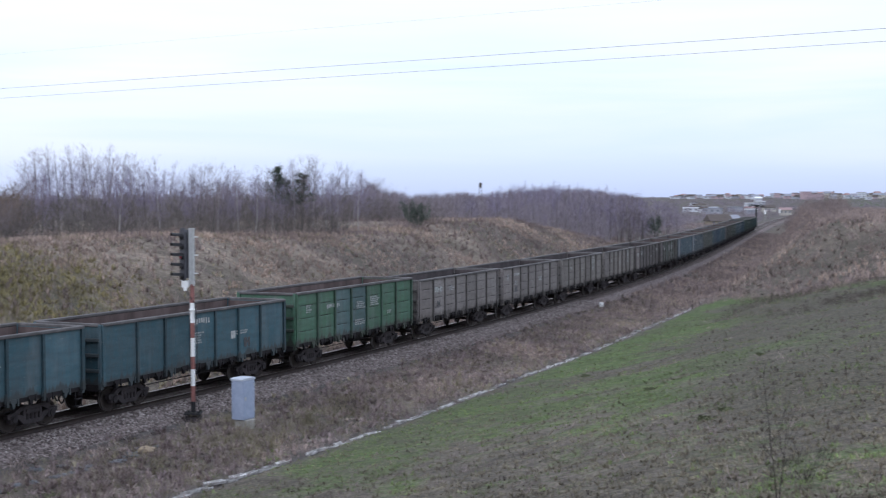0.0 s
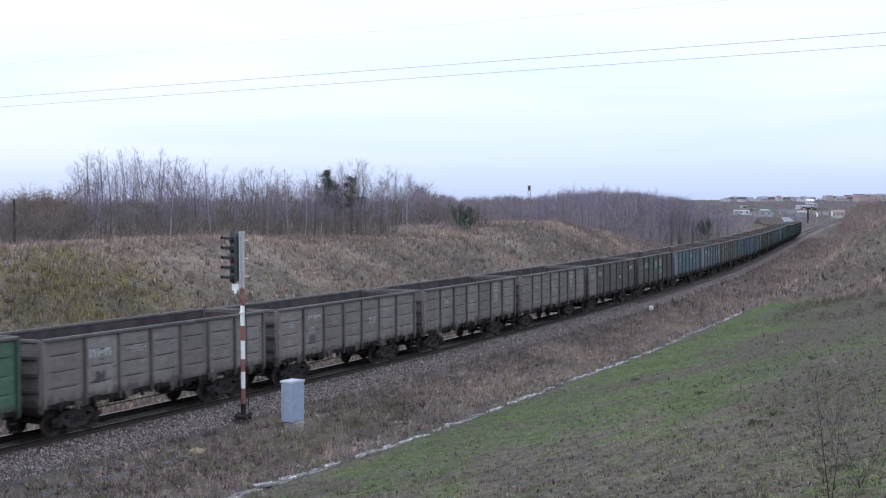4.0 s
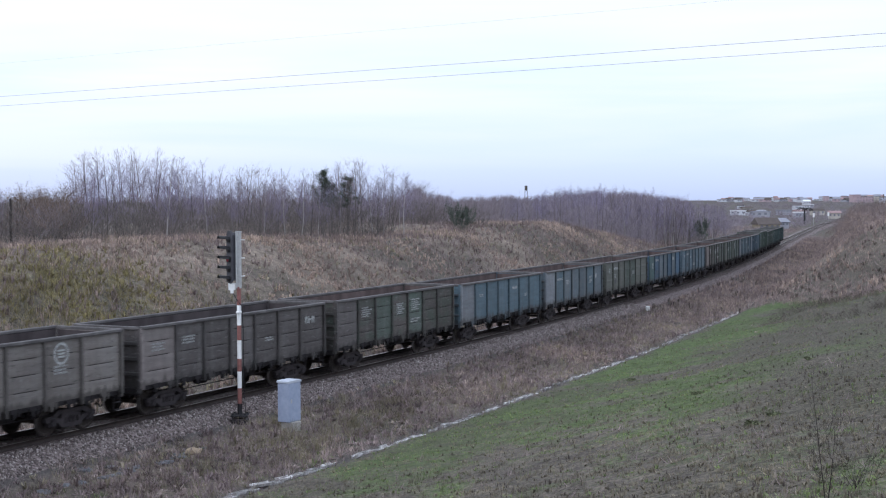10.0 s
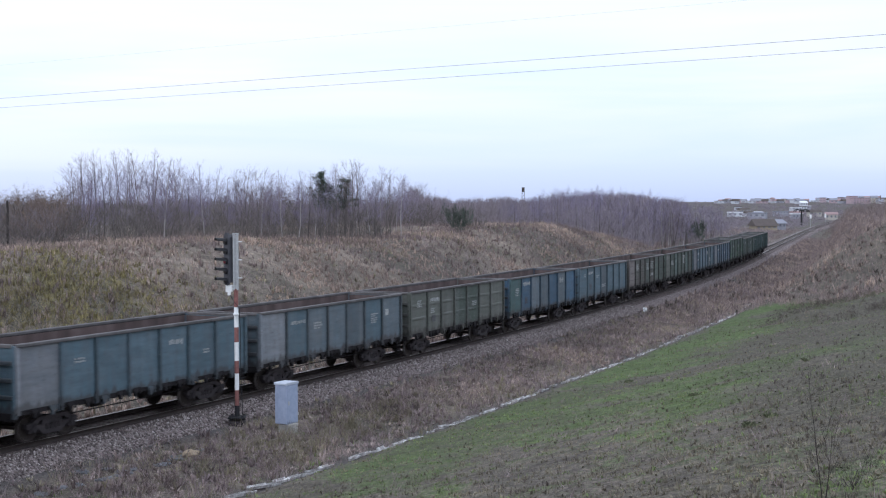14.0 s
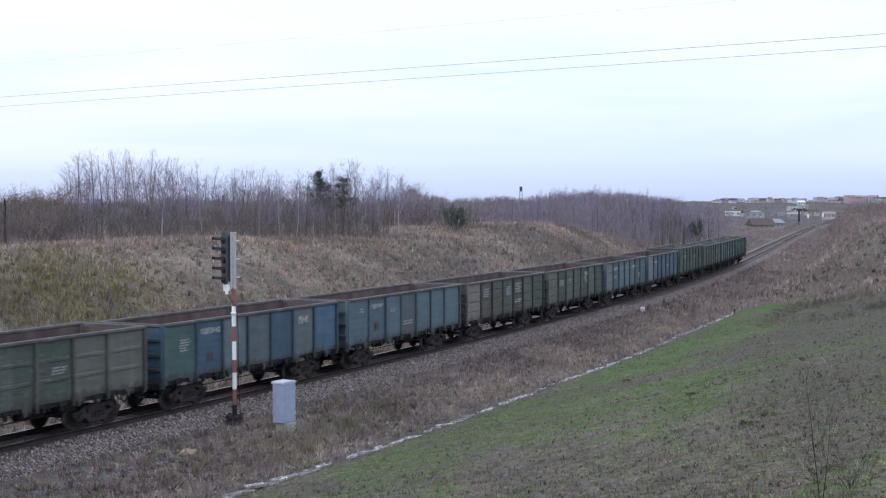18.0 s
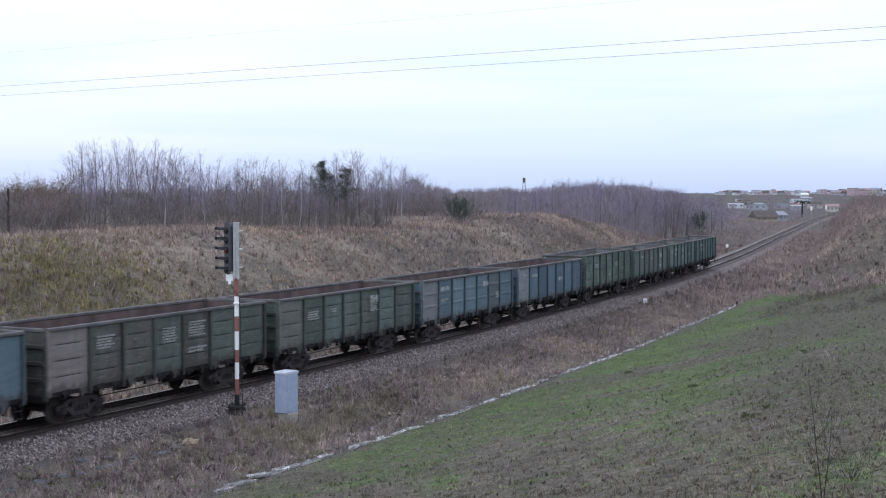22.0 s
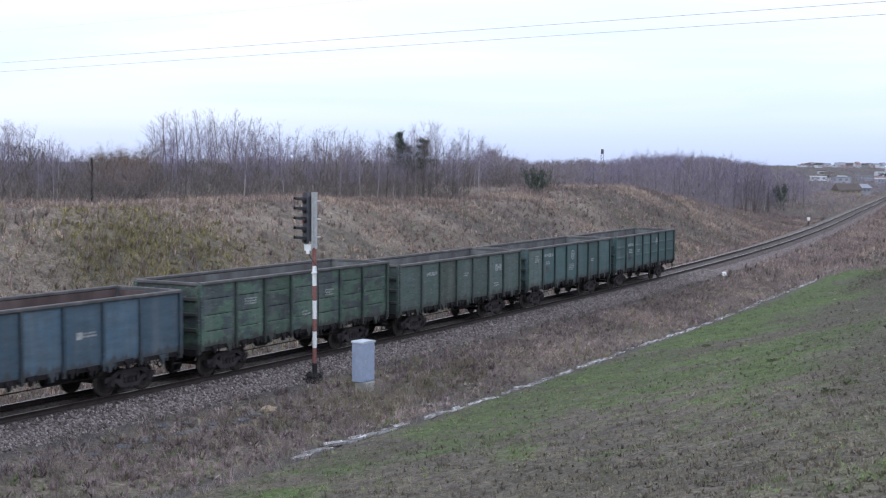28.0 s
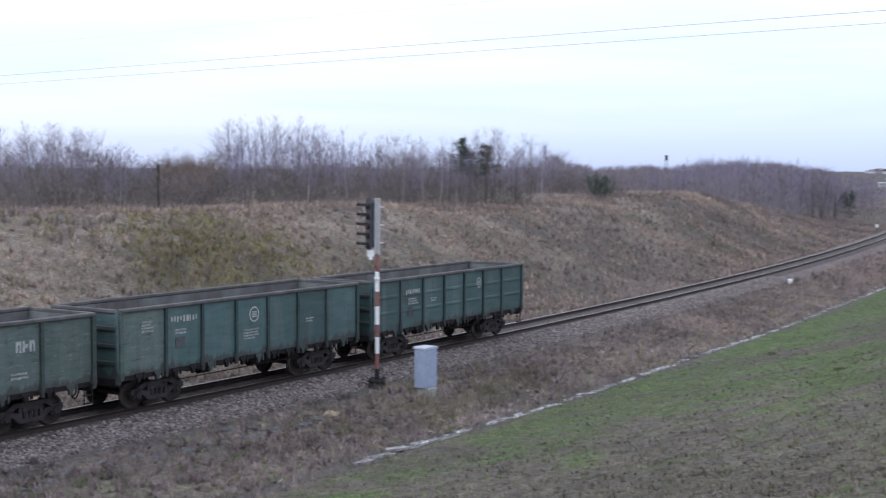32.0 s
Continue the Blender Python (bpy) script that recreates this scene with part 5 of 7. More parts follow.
def lush(x, y, u):
    s = to_line(x, y)[0]
    return np.clip(greener(x, y, s, u) + 0.62 - 0.75 * (1 - step(22, 42, y)) + 0.85 * waves(x, y, 21, 9.0) + 0.9 * waves(x, y, 22, 2.0, 3) + 1.1 * waves(x, y, 24, 0.7, 2) + 0.5 * np.exp(-((u - 11.3) / 1.9) ** 2) - 0.25 * step(14, 20, u) * step(-10, 8, -x) - 0.22 * step(8, 18, x) - 0.4 * step(0.17, 0.27, x / np.maximum(y, 1)) * step(28, 44, y) - 0.4 * (1 - step(-6, 6, 0.436 * (x + 11) + 0.9 * (y - 52))) * (1 - step(10.5, 13, u)), 0, 1)


x, y, d, q, rng = slope_tufts(34000, 5, 0.06, 49, lambda s, u, x, y: lush(x, y, u))
blades("turf", x, y, (0.03 + 0.07 * q) * (0.6 + 0.6 * rng.rand(len(x))), (0.007 + 0.0003 * d) * (0.7 + 0.6 * rng.rand(len(x))), 0.5, M_TURF, 50, "short green grass on the near slope", "grass")
x, y, d, q, rng = slope_tufts(28000, 5, 0.06, 51, lambda s, u, x, y: np.clip(1.0 - 0.85 * lush(x, y, u), 0, 1) * (1 - 0.7 * steep(x, y)))
blades("withered_turf", x, y, (0.03 + 0.09 * q ** 2) * (0.6 + 0.8 * rng.rand(len(x))), (0.007 + 0.0003 * d) * (0.7 + 0.6 * rng.rand(len(x))), 0.5, M_DULL, 52, "withered brownish grass on the near slope", "grass")


x, y, d, q, rng = slope_tufts(900, 12, 0.075, 71, lambda s, u, x, y: np.clip(0.45 + 0.9 * waves(x, y, 25, 3.0), 0.02, 1))
blades("tussocks", x, y, (0.07 + 0.14 * q) * (0.6 + 0.8 * rng.rand(len(x))), (0.008 + 0.0003 * d) * (0.7 + 0.6 * rng.rand(len(x))), 1.0, M_WEED, 72, "dark withered tussocks in the turf of the near slope", "grass")
x, y, d, q, rng = slope_tufts(2600, 10, 0.075, 73, lambda s, u, x, y: np.clip(0.35 - 0.9 * waves(x, y, 25, 3.0), 0.02, 1) * (0.15 + 0.85 * step(24, 42, y)))
blades("tussocks", x, y, (0.06 + 0.12 * q) * (0.6 + 0.8 * rng.rand(len(x))), (0.008 + 0.0003 * d) * (0.7 + 0.6 * rng.rand(len(x))), 0.6, M_TURF, 74, "rank green tussocks in the turf of the near slope", "grass")


# leafy clumps that give the slope its grain
def slope_clumps(n, seed, keep):
    x, y, d, q, rng = slope_tufts(n, 1, 0.0, seed, keep)
    return x, y, q, rng


x, y, q, rng = slope_clumps(30000, 301, lambda s, u, x, y: lush(x, y, u) * (1 - 0.7 * steep(x, y)))
rosettes("turf", x, y, 0.04 + 0.08 * q, 0.05 + 0.06 * rng.rand(len(x)), 7, M_TURF, 302, "leafy green clumps in the turf of the near slope", "grass", 0.22)
x, y, q, rng = slope_clumps(34000, 303, lambda s, u, x, y: np.clip(0.9 - 0.5 * lush(x, y, u), 0, 1) * (1 - 0.75 * steep(x, y)))
rosettes("withered_turf", x, y, 0.04 + 0.09 * q, 0.05 + 0.06 * rng.rand(len(x)), 7, M_DULL, 304, "withered olive-brown clumps in the turf of the near slope", "grass", 0.22)
x, y, q, rng = slope_clumps(6500, 305, lambda s, u, x, y: np.clip(0.2 + 0.8 * waves(x, y, 26, 4.0) + 1.2 * steep(x, y) - 0.3 * np.exp(-((u - 11.3) / 1.9) ** 2), 0, 1))
rosettes("dead_weeds", x, y, 0.06 + 0.12 * q, 0.05 + 0.08 * rng.rand(len(x)), 9, M_GLOOM, 306, "dark dead weeds in the turf of the near slope", "weeds")
# clumped straw and weeds of the far bank
s, u, x, y, rng = scatter(32000, -14, 185, -30, -4.0, 311, lambda s, u, x, y: np.clip(0.42 + 1.8 * waves(x, y, 31, 7.0) + 0.4 * waves(x, y, 47, 2.0) - 0.3 * step(60, 90, s), 0.05, 1))
rosettes("dry_grass", x, y, 0.20 + 0.30 * rng.rand(len(x)), 0.10 + 0.14 * rng.rand(len(x)), 8, M_STRAW, 312, "clumped pale straw grass on the far bank", "grass", 0.14)
s, u, x, y, rng = scatter(13000, -14, 185, -30, -4.0, 313, lambda s, u, x, y: np.clip(0.3 + 1.8 * waves(x, y, 48, 5.0) - 0.3 * step(60, 100, s), 0.03, 1))
rosettes("dry_grass", x, y, 0.18 + 0.28 * rng.rand(len(x)), 0.10 + 0.14 * rng.rand(len(x)), 8, M_OLIVE, 314, "olive-yellow grass clumps on the far bank", "grass", 0.14)
s, u, x, y, rng = scatter(10000, -14, 190, -28, -3.8, 315, lambda s, u, x, y: np.clip(0.2 - 1.8 * waves(x, y, 31, 7.0) + 0.5 * step(45, 90, s) + 0.3 * (1 - step(5, 9, -u)), 0.02, 1))
rosettes("dead_weeds", x, y, 0.20 + 0.40 * rng.rand(len(x)), 0.10 + 0.14 * rng.rand(len(x)), 8, M_DUSK, 316, "dark brown weed clumps on the far bank", "weeds", 0.12)
s, u, x, y, rng = scatter(2600, 2, 24, -22, -9, 317, lambda s, u, x, y: np.clip(1.3 * np.exp(-((s - 13) / 5.0) ** 2 - ((u + 15.5) / 3.6) ** 2) + 0.5 * waves(x, y, 40, 3.0), 0, 1))
rosettes("olive_grass", x, y, 0.2 + 0.25 * rng.rand(len(x)), 0.12 + 0.14 * rng.rand(len(x)), 8, M_MOSS, 318, "yellow-green grass clumps on the far bank", "grass", 0.14)
# strip between ballast and drain
for n_, mat_, seed_, lab_, low_ in ((5200, M_WEED, 321, "matted dark brown weed clumps by the ballast", 0.15), (1700, M_OLIVE, 323, "straw-coloured grass clumps by the ballast", 0.03), (3400, M_FOX, 325, "rusty grass clumps by the ballast", 0.03), (3600, M_DUSK, 327, "purple-brown weed clumps by the ballast", 0.02)):
    s, u, x, y, rng = scatter(n_, -26, 80, 2.5, 8.5, seed_, lambda s, u, x, y: np.clip(0.45 + 1.1 * waves(x, y, seed_ + 30, 3.2), low_, 1) * (0.25 + 0.75 * step(2.5, 3.4, u)) * ((np.abs(s) > 1.0) | (u > 3.4)))
    rosettes("dry_grass", x, y, 0.10 + 0.26 * rng.rand(len(x)) ** 1.5, 0.10 + 0.15 * rng.rand(len(x)), 9, mat_, seed_ + 1, lab_, "grass", 0.15)
s, u, x, y, rng = scatter(1500, -28, 2, 4.4, 8.6, 329, lambda s, u, x, y: np.clip(0.25 + 1.3 * waves(x, y, 49, 3.5), 0, 1))
rosettes("grass", x, y, 0.08 + 0.16 * rng.rand(len(x)), 0.08 + 0.1 * rng.rand(len(x)), 8, M_TURF, 330, "olive green grass clumps at the foot of the slope", "grass", 0.14)
# hillside further along
hillside = lambda s, u, x, y: step(69, 73, past_turf(s, u)) * ((x / y < 0.335) | (u < 26))
for n_, mat_, seed_, lab_, low_ in ((11000, M_FOX, 331, "rusty grass clumps on the hillside", 0.1), (9000, M_STRAW, 333, "pale straw clumps on the hillside", 0.05), (5200, M_DUSK, 335, "dark weed clumps on the hillside", 0.03), (3600, M_GLOOM, 337, "dark withered weed clumps on the hillside", 0.0)):
    s, u, x, y, rng = scatter(n_, 56, 270, 2.7, 30, seed_, lambda s, u, x, y: np.clip(0.42 + 1.1 * waves(x, y, seed_ + 30, 7.0), low_, 1) * hillside(s, u, x, y))
    rosettes("dry_grass", x, y, 0.20 + 0.40 * rng.rand(len(x)), 0.12 + 0.18 * rng.rand(len(x)), 8, mat_, seed_ + 1, lab_, "grass", 0.14)


# tussocks round the signal and the cabinet
s, u, x, y, rng, q = tufts(130, 42, 0.17, -7, 9, 3.7, 7.6, 57, patchy(38, 3.0, 0.3))
blades("dry_grass", x, y, (0.28 + 0.38 * q) * (0.6 + 0.6 * rng.rand(len(x))), 0.012 + 0.010 * rng.rand(len(x)), 0.7, M_OLIVE, 58, "tall straw tussocks round the cabinet", "grass")
s, u, x, y, rng, q = tufts(16, 40, 0.14, 0.5, 4.5, 2.9, 4.2, 67, patchy(38, 3.0, 0.5))
blades("dry_grass", x, y, (0.25 + 0.3 * q) * (0.6 + 0.6 * rng.rand(len(x))), 0.012 + 0.010 * rng.rand(len(x)), 0.7, M_OLIVE, 68, "tall straw tussocks at the foot of the signal", "grass")
s, u, x, y, rng, q = tufts(260, 12, 0.12, -26, -4, 4.6, 9.0, 77, patchy(45, 2.0, 0.02))
blades("grass", x, y, (0.08 + 0.16 * q) * (0.6 + 0.6 * rng.rand(len(x))), 0.012 + 0.010 * rng.rand(len(x)), 0.9, M_TURF, 78, "green grass tufts near the foot of the slope", "grass")
s, u, x, y, rng, q = tufts(420, 14, 0.12, -26, -8, 4.6, 9.5, 69, patchy(41, 2.5, 0.1))
blades("dead_weeds", x, y, (0.2 + 0.45 * q) * (0.6 + 0.6 * rng.rand(len(x))), 0.012 + 0.010 * rng.rand(len(x)), 0.6, M_WEED, 70, "dark weeds near the foot of the slope", "weeds")
# rough ground towards the station
s, u, x, y, rng, q = tufts(9000, 7, 0.4, 165, 400, -70, -4.2, 59, patchy(39, 12.0))
blades("dry_grass", x, y, (0.3 + 0.7 * q) * (0.6 + 0.6 * rng.rand(len(x))), 0.06 + 0.05 * rng.rand(len(x)), 0.7, M_WEED, 60, "rough brown grass towards the station", "grass")
# brown hillside further along
s, u, x, y, rng, q = tufts(6000, 9, 0.22, 58, 290, 2.8, 36.0, 53, lambda s, u, x, y: np.clip(0.55 + 0.8 * waves(x, y, 36, 8.0), 0.15, 1) * (1 - step(34, 36, u)) * step(69, 73, past_turf(s, u)) * ((x / y < 0.335) | (u < 26)))
blades("dry_grass", x, y, (0.2 + 0.6 * q) * (0.6 + 0.6 * rng.rand(len(x))), 0.026 + 0.02 * rng.rand(len(x)), 0.8, M_FOX, 54, "tall rusty dry grass on the hillside by the track", "grass")
s, u, x, y, rng, q = tufts(5500, 9, 0.25, 56, 290, 2.8, 34.0, 55, lambda s, u, x, y: np.clip(0.45 - 1.0 * waves(x, y, 36, 8.0) + 0.5 * (u < 11), 0.05, 1) * step(68, 72, past_turf(s, u)) * ((x / y < 0.335) | (u < 26)))
blades("dead_weeds", x, y, (0.25 + 0.7 * q) * (0.6 + 0.6 * rng.rand(len(x))), 0.03 + 0.02 * rng.rand(len(x)), 0.5, M_WEED, 56, "dark dead weeds on the hillside by the track", "weeds")


s, u, x, y, rng, q = tufts(4500, 9, 0.22, 58, 230, 3.6, 30.0, 75, lambda s, u, x, y: np.clip(0.4 + 1.0 * waves(x, y, 44, 6.0), 0.02, 1) * step(69, 73, past_turf(s, u)) * ((x / y < 0.335) | (u < 26)))
blades("dry_grass", x, y, (0.2 + 0.5 * q) * (0.6 + 0.6 * rng.rand(len(x))), 0.026 + 0.02 * rng.rand(len(x)), 0.8, M_STRAW, 76, "pale straw grass on the hillside by the track", "grass")


# ---- trees and shrubs ----
def bark(name, a, b, scale=6.0):
    return surface(name, [(0.35, a), (0.65, b)], scale, 0.9, 0, 0.3, 0.01, stretch=(1, 1, 0.5), vary=0.25)


M_BIRCH = bark("birch_bark", (0.24, 0.22, 0.215), (0.46, 0.43, 0.42), 3.0)
# purple twigs, made bluer and paler by air haze put into the colour
M_TWIG = bark("hazed_purple_twigs", (0.195, 0.169, 0.243), (0.294, 0.257, 0.356))
M_TWIG_DARK = bark("dark_brown_twigs", (0.174, 0.146, 0.157), (0.263, 0.224, 0.237))
M_BARK = bark("grey_bark", (0.10, 0.088, 0.084), (0.18, 0.16, 0.15))
M_NEEDLE = leafy("pine_needles", [(0.0, (0.046, 0.062, 0.050)), (0.6, (0.076, 0.104, 0.078)), (1.0, (0.11, 0.142, 0.106))])
M_FIR = leafy("dull_evergreen_leaves", [(0.0, (0.066, 0.084, 0.072)), (0.6, (0.10, 0.125, 0.104)), (1.0, (0.135, 0.165, 0.138))])
M_RUST = leafy("rusty_leaves", [(0.0, (0.140, 0.108, 0.090)), (0.6, (0.190, 0.150, 0.124)), (1.0, (0.25, 0.20, 0.165))])


class Plant:
    """Collects ribbons and thin tubes into two meshes."""

    def __init__(self, seed):
        self.r = random.Random(seed)
        self.v, self.f, self.wv, self.wf = [], [], [], []

    def ribbon(self, a, b, w0, w1):
        d = (b - a).normalized()
        s = d.cross(Vector((self.r.uniform(-1, 1), self.r.uniform(-1, 1), self.r.uniform(-1, 1)))).normalized()
        k = len(self.v)
        self.v += [a - s * w0, a + s * w0, b + s * w1, b - s * w1]
        self.f.append((k, k + 1, k + 2, k + 3))

    def limb(self, a, b, r0, r1, n=5):
        d = (b - a).normalized()
        p = d.orthogonal().normalized()
        q = d.cross(p)
        k = len(self.wv)
        for c, r in ((a, r0), (b, r1)):
            for i in range(n):
                t = 2 * math.pi * i / n
                self.wv.append(c + (p * math.cos(t) + q * math.sin(t)) * r)
        for i in range(n):
            self.wf.append((k + i, k + (i + 1) % n, k + n + (i + 1) % n, k + n + i))

    def stem(self, pts, radii, n=5):
        k = len(self.wv)
        for i, (c, r) in enumerate(zip(pts, radii)):
            d = (pts[min(i + 1, len(pts) - 1)] - pts[max(i - 1, 0)]).normalized()
            p = d.cross(Vector((0.0, 1.0, 0.0))).normalized()
            q = d.cross(p)
            for j in range(n):
                t = 2 * math.pi * j / n
                self.wv.append(c + (p * math.cos(t) + q * math.sin(t)) * r)
        for i in range(len(pts) - 1):
            for j in range(n):
                self.wf.append((k + i * n + j, k + i * n + (j + 1) % n, k + (i + 1) * n + (j + 1) % n, k + (i + 1) * n + j))

    def spray(self, p, d, length, depth, w):
        """A branch that bends and splits into ever finer twigs."""
        r, pts, n = self.r, [p], 3 if depth else 2
        for k in range(n):
            d = (d + Vector((r.uniform(-.16, .16), r.uniform(-.16, .16), r.uniform(-.06, .09)))).normalized()
            q = pts[-1] + d * length / n
            self.ribbon(pts[-1], q, w * (1 - k / n * 0.6), w * (1 - (k + 1) / n * 0.6))
            pts.append(q)
        if depth:
            for k in range(r.randint(3, 5)):
                t = r.uniform(0.25, 1.0)
                i = min(int(t * n), n - 1)
                c = pts[i].lerp(pts[i + 1], t * n - i)
                e = (d + Vector((r.uniform(-.7, .7), r.uniform(-.7, .7), r.uniform(-.3, .45)))).normalized()
                self.spray(c, e, length * r.uniform(0.4, 0.62), depth - 1, w * 0.6)

    def meshes(self, trunk_mat, twig_mat):
        tw = raw_mesh("crown", np.array([tuple(c) for c in self.v]), np.array(self.f), twig_mat)
        tr = raw_mesh("trunk", np.array([tuple(c) for c in self.wv]), np.array(self.wf), trunk_mat) if self.wv else None
        return tr, tw


def bare_birch(seed, slim=0.16, first=0.25, stems=1, lush=32, bare=0.75, fine=0.0015):
    """A leafless tree one unit high."""
    pl = Plant(seed)
    r = pl.r
    for st in range(stems):
        p, d = Vector((r.uniform(-.03, .03), r.uniform(-.03, .03), -0.02)), Vector((r.uniform(-.12, .12) * stems ** 0.5, r.uniform(-.12, .12) * stems ** 0.5, 1)).normalized()
        top, n = r.uniform(0.9, 1.0) if st == 0 else r.uniform(0.6, 0.95), 7
        pts = [p]
        for k in range(n):
            pts.append(pts[-1] + d * top / n)
            d = (d + Vector((r.uniform(-.09, .09), r.uniform(-.09, .09), 0.06))).normalized()
        pl.stem(pts, [0.0016 + 0.0080 * (1 - k / n) ** 1.1 / stems ** 0.5 for k in range(n + 1)])
        cnt = lush // stems
        for k in range(cnt):
            t = min(first + (1 - first) * (k + r.random()) / cnt, 0.985)
            i = min(int(t * n), n - 1)
            c = pts[i].lerp(pts[i + 1], t * n - i)
            a = r.uniform(0, 2 * math.pi)
            e = Vector((math.cos(a), math.sin(a), r.uniform(0.7, 1.7))).normalized()
            f = (t - first) / (1 - first)
            ln = (slim * (1 - f) ** bare * min(1.0, 0.45 + 2.0 * f) + 0.03) * r.uniform(0.6, 1.25)
            pl.spray(c, e, ln, 2, fine * (1.25 - 0.6 * f))
    return pl


def bare_shrub(seed, depth=2, w=0.0045, stems=16):
    pl = Plant(seed)
    r = pl.r
    for k in range(stems):
        a, e = r.uniform(0, 2 * math.pi), r.uniform(0.4, 2.4)
        d = Vector((math.cos(a), math.sin(a), e)).normalized()
        p = Vector((r.uniform(-.2, .2), r.uniform(-.2, .2), -0.02))
        pl.limb(p, p + d * 0.3, 0.010, 0.007, 4)
        pl.spray(p + d * 0.25, d, r.uniform(0.4, 0.66), depth, w)
    return pl


def leafy_shrub(seed, leaf=1.0, count=1500):
    pl = bare_shrub(seed)
    r, base = pl.r, list(pl.v)
    for k in range(count):
        c = r.choice(base) + Vector((r.gauss(0, .022), r.gauss(0, .022), r.gauss(0, .018)))
        e = Vector((r.uniform(-1, 1), r.uniform(-1, 1), r.uniform(-1, 1))).normalized()
        pl.ribbon(c, c + e * 0.022 * leaf, 0.007 * leaf, 0.004 * leaf)
    return pl


def pine(seed):
    pl = Plant(seed)
    r = pl.r
    pts = [Vector((0, 0, -0.02))]
    for k in range(6):
        q = pts[-1] + Vector((r.uniform(-.02, .02), r.uniform(-.02, .02), 1.0 / 6))
        pts.append(q)
    pl.stem(pts, [0.003 + 0.012 * (1 - k / 6) for k in range(7)])
    for k in range(30):
        t = 0.50 + 0.50 * (k + r.random()) / 30
        c = Vector((0, 0, t))
        a = r.uniform(0, 2 * math.pi)
        ln = 0.32 * (1.12 - t) ** 0.7 * r.uniform(0.5, 1.25)
        d = Vector((math.cos(a), math.sin(a), r.uniform(0.1, 0.7))).normalized()
        pl.limb(c, c + d * ln, 0.004, 0.002, 4)
        for j in range(62):
            p = c + d * ln * r.uniform(0.35, 1.05) + Vector((r.gauss(0, .022), r.gauss(0, .022), r.gauss(0, .018)))
            e = Vector((r.uniform(-1, 1), r.uniform(-1, 1), r.uniform(-.3, 1))).normalized()
            pl.ribbon(p, p + e * 0.038, 0.0034, 0.001)
    return pl


KINDS = {
    "birch": [bare_birch(100 + i, 0.30, 0.22, 1, 38).meshes(M_BIRCH if i in (0, 3) else M_BARK, M_TWIG) for i in range(7)],
    "tree": [bare_birch(120 + i, 0.34, 0.16, 2, 40, 0.6).meshes(M_BARK, M_TWIG_DARK) for i in range(4)],
    "sapling": [bare_birch(140 + i, 0.24, 0.25, 1, 30, 0.45, 0.0018).meshes(M_BIRCH if i < 2 else M_BARK, M_TWIG) for i in range(5)],
    "shrub": [bare_shrub(160 + i).meshes(M_BARK, M_TWIG_DARK) for i in range(4)],
    "brush": [bare_shrub(170 + i, 2, 0.0032, 9).meshes(M_BARK, M_TWIG_DARK) for i in range(5)],
    "rust": [leafy_shrub(180 + i, 0.6, 4200).meshes(M_BARK, M_RUST) for i in range(2)],
    "evergreen": [leafy_shrub(185 + i, 1.6, 3200).meshes(M_BARK, M_FIR) for i in range(2)],
    "pine": [pine(190 + i).meshes(M_BARK, M_NEEDLE) for i in range(3)],
}
WORDS = {
    "birch": ("birch_tree", "tall bare birch with fine purple-brown twigs", "tree"),
    "tree": ("bare_tree", "leafless dark forked tree in the thicket", "tree"),
    "sapling": ("young_birch", "slender bare young birch with a pale stem", "tree"),
    "shrub": ("bare_shrub", "dense leafless brown shrub on the bank", "shrub"),
    "rust": ("brown_leaved_shrub", "tall shrub with withered rust-brown leaves", "shrub"),
    "evergreen": ("evergreen_shrub", "dark green evergreen bush on the bank", "shrub"),
    "pine": ("pine_tree", "dark green pine among bare birches", "tree"),
}
GROVE = random.Random(77)


def plant(kind, x, y, height, spread=1.0):
    z = float(ground_z(np.array([float(x)]), np.array([float(y)]))[0][0])
    nm, lab, cat = WORDS[kind]
    tr, cr = GROVE.choice(KINDS[kind])
    t = empty(nm, pose(x, y, z - 0.05, 0, 0, GROVE.uniform(0, 360)), lab, cat, cat + "s of the thicket")
    k = height
    for nm2, me in (("trunk", tr), ("crown", cr)):
        if me:
            o = part(nm2, me, None, t)
            o.scale = (k * spread, k * spread, k)
    return t


# how high the thicket stands over the horizon, by bearing (tangent, times 2365)
SKY_X = (-1080, -1000, -930, -880, -835, -790, -745, -680, -655, -520, -490, -440, -400, -350, -310, -260, -215, -150, -120, -78, -45, 10, 100, 140, 190, 250, 320, 360, 400, 445, 474, 520)
SKY_H = (72, 80, 76, 60, 46, 28, 28, 34, 92, 100, 80, 84, 64, 68, 58, 58, 62, 84, 64, 64, 26, 14, 18, 16, 23, 26, 24, 18, 12, 4, -1, -5)


def skyline(bearing):
    return float(np.interp(bearing, SKY_X, SKY_H))


def grove(n, s0, s1, v0, v1, seed, pick, low=0.45):
    rng = random.Random(seed)
    done = 0
    while done < n:
        s, v = rng.uniform(s0, s1), rng.uniform(v0, v1)
        p = on_line(s, -v)
        b = p.x / p.y * 2365
        if not -1090 < b < 515 or p.y < 30:
            continue
        done += 1
        d = math.hypot(p.x, p.y)
        z = float(ground_z(np.array([p.x]), np.array([p.y]))[0][0])
        f = rng.uniform(low, 0.85)
        hh = skyline(b) * f if skyline(b) > 0 else skyline(b) - 3
        height = EYE.z + hh / 2365 * d - z
        if height < 1.2:
            continue
        kind = pick(rng, b, height)
        plant(kind, p.x, p.y, height, rng.uniform(0.9, 1.25) if kind not in ("birch", "sapling") else rng.uniform(0.85, 1.2))


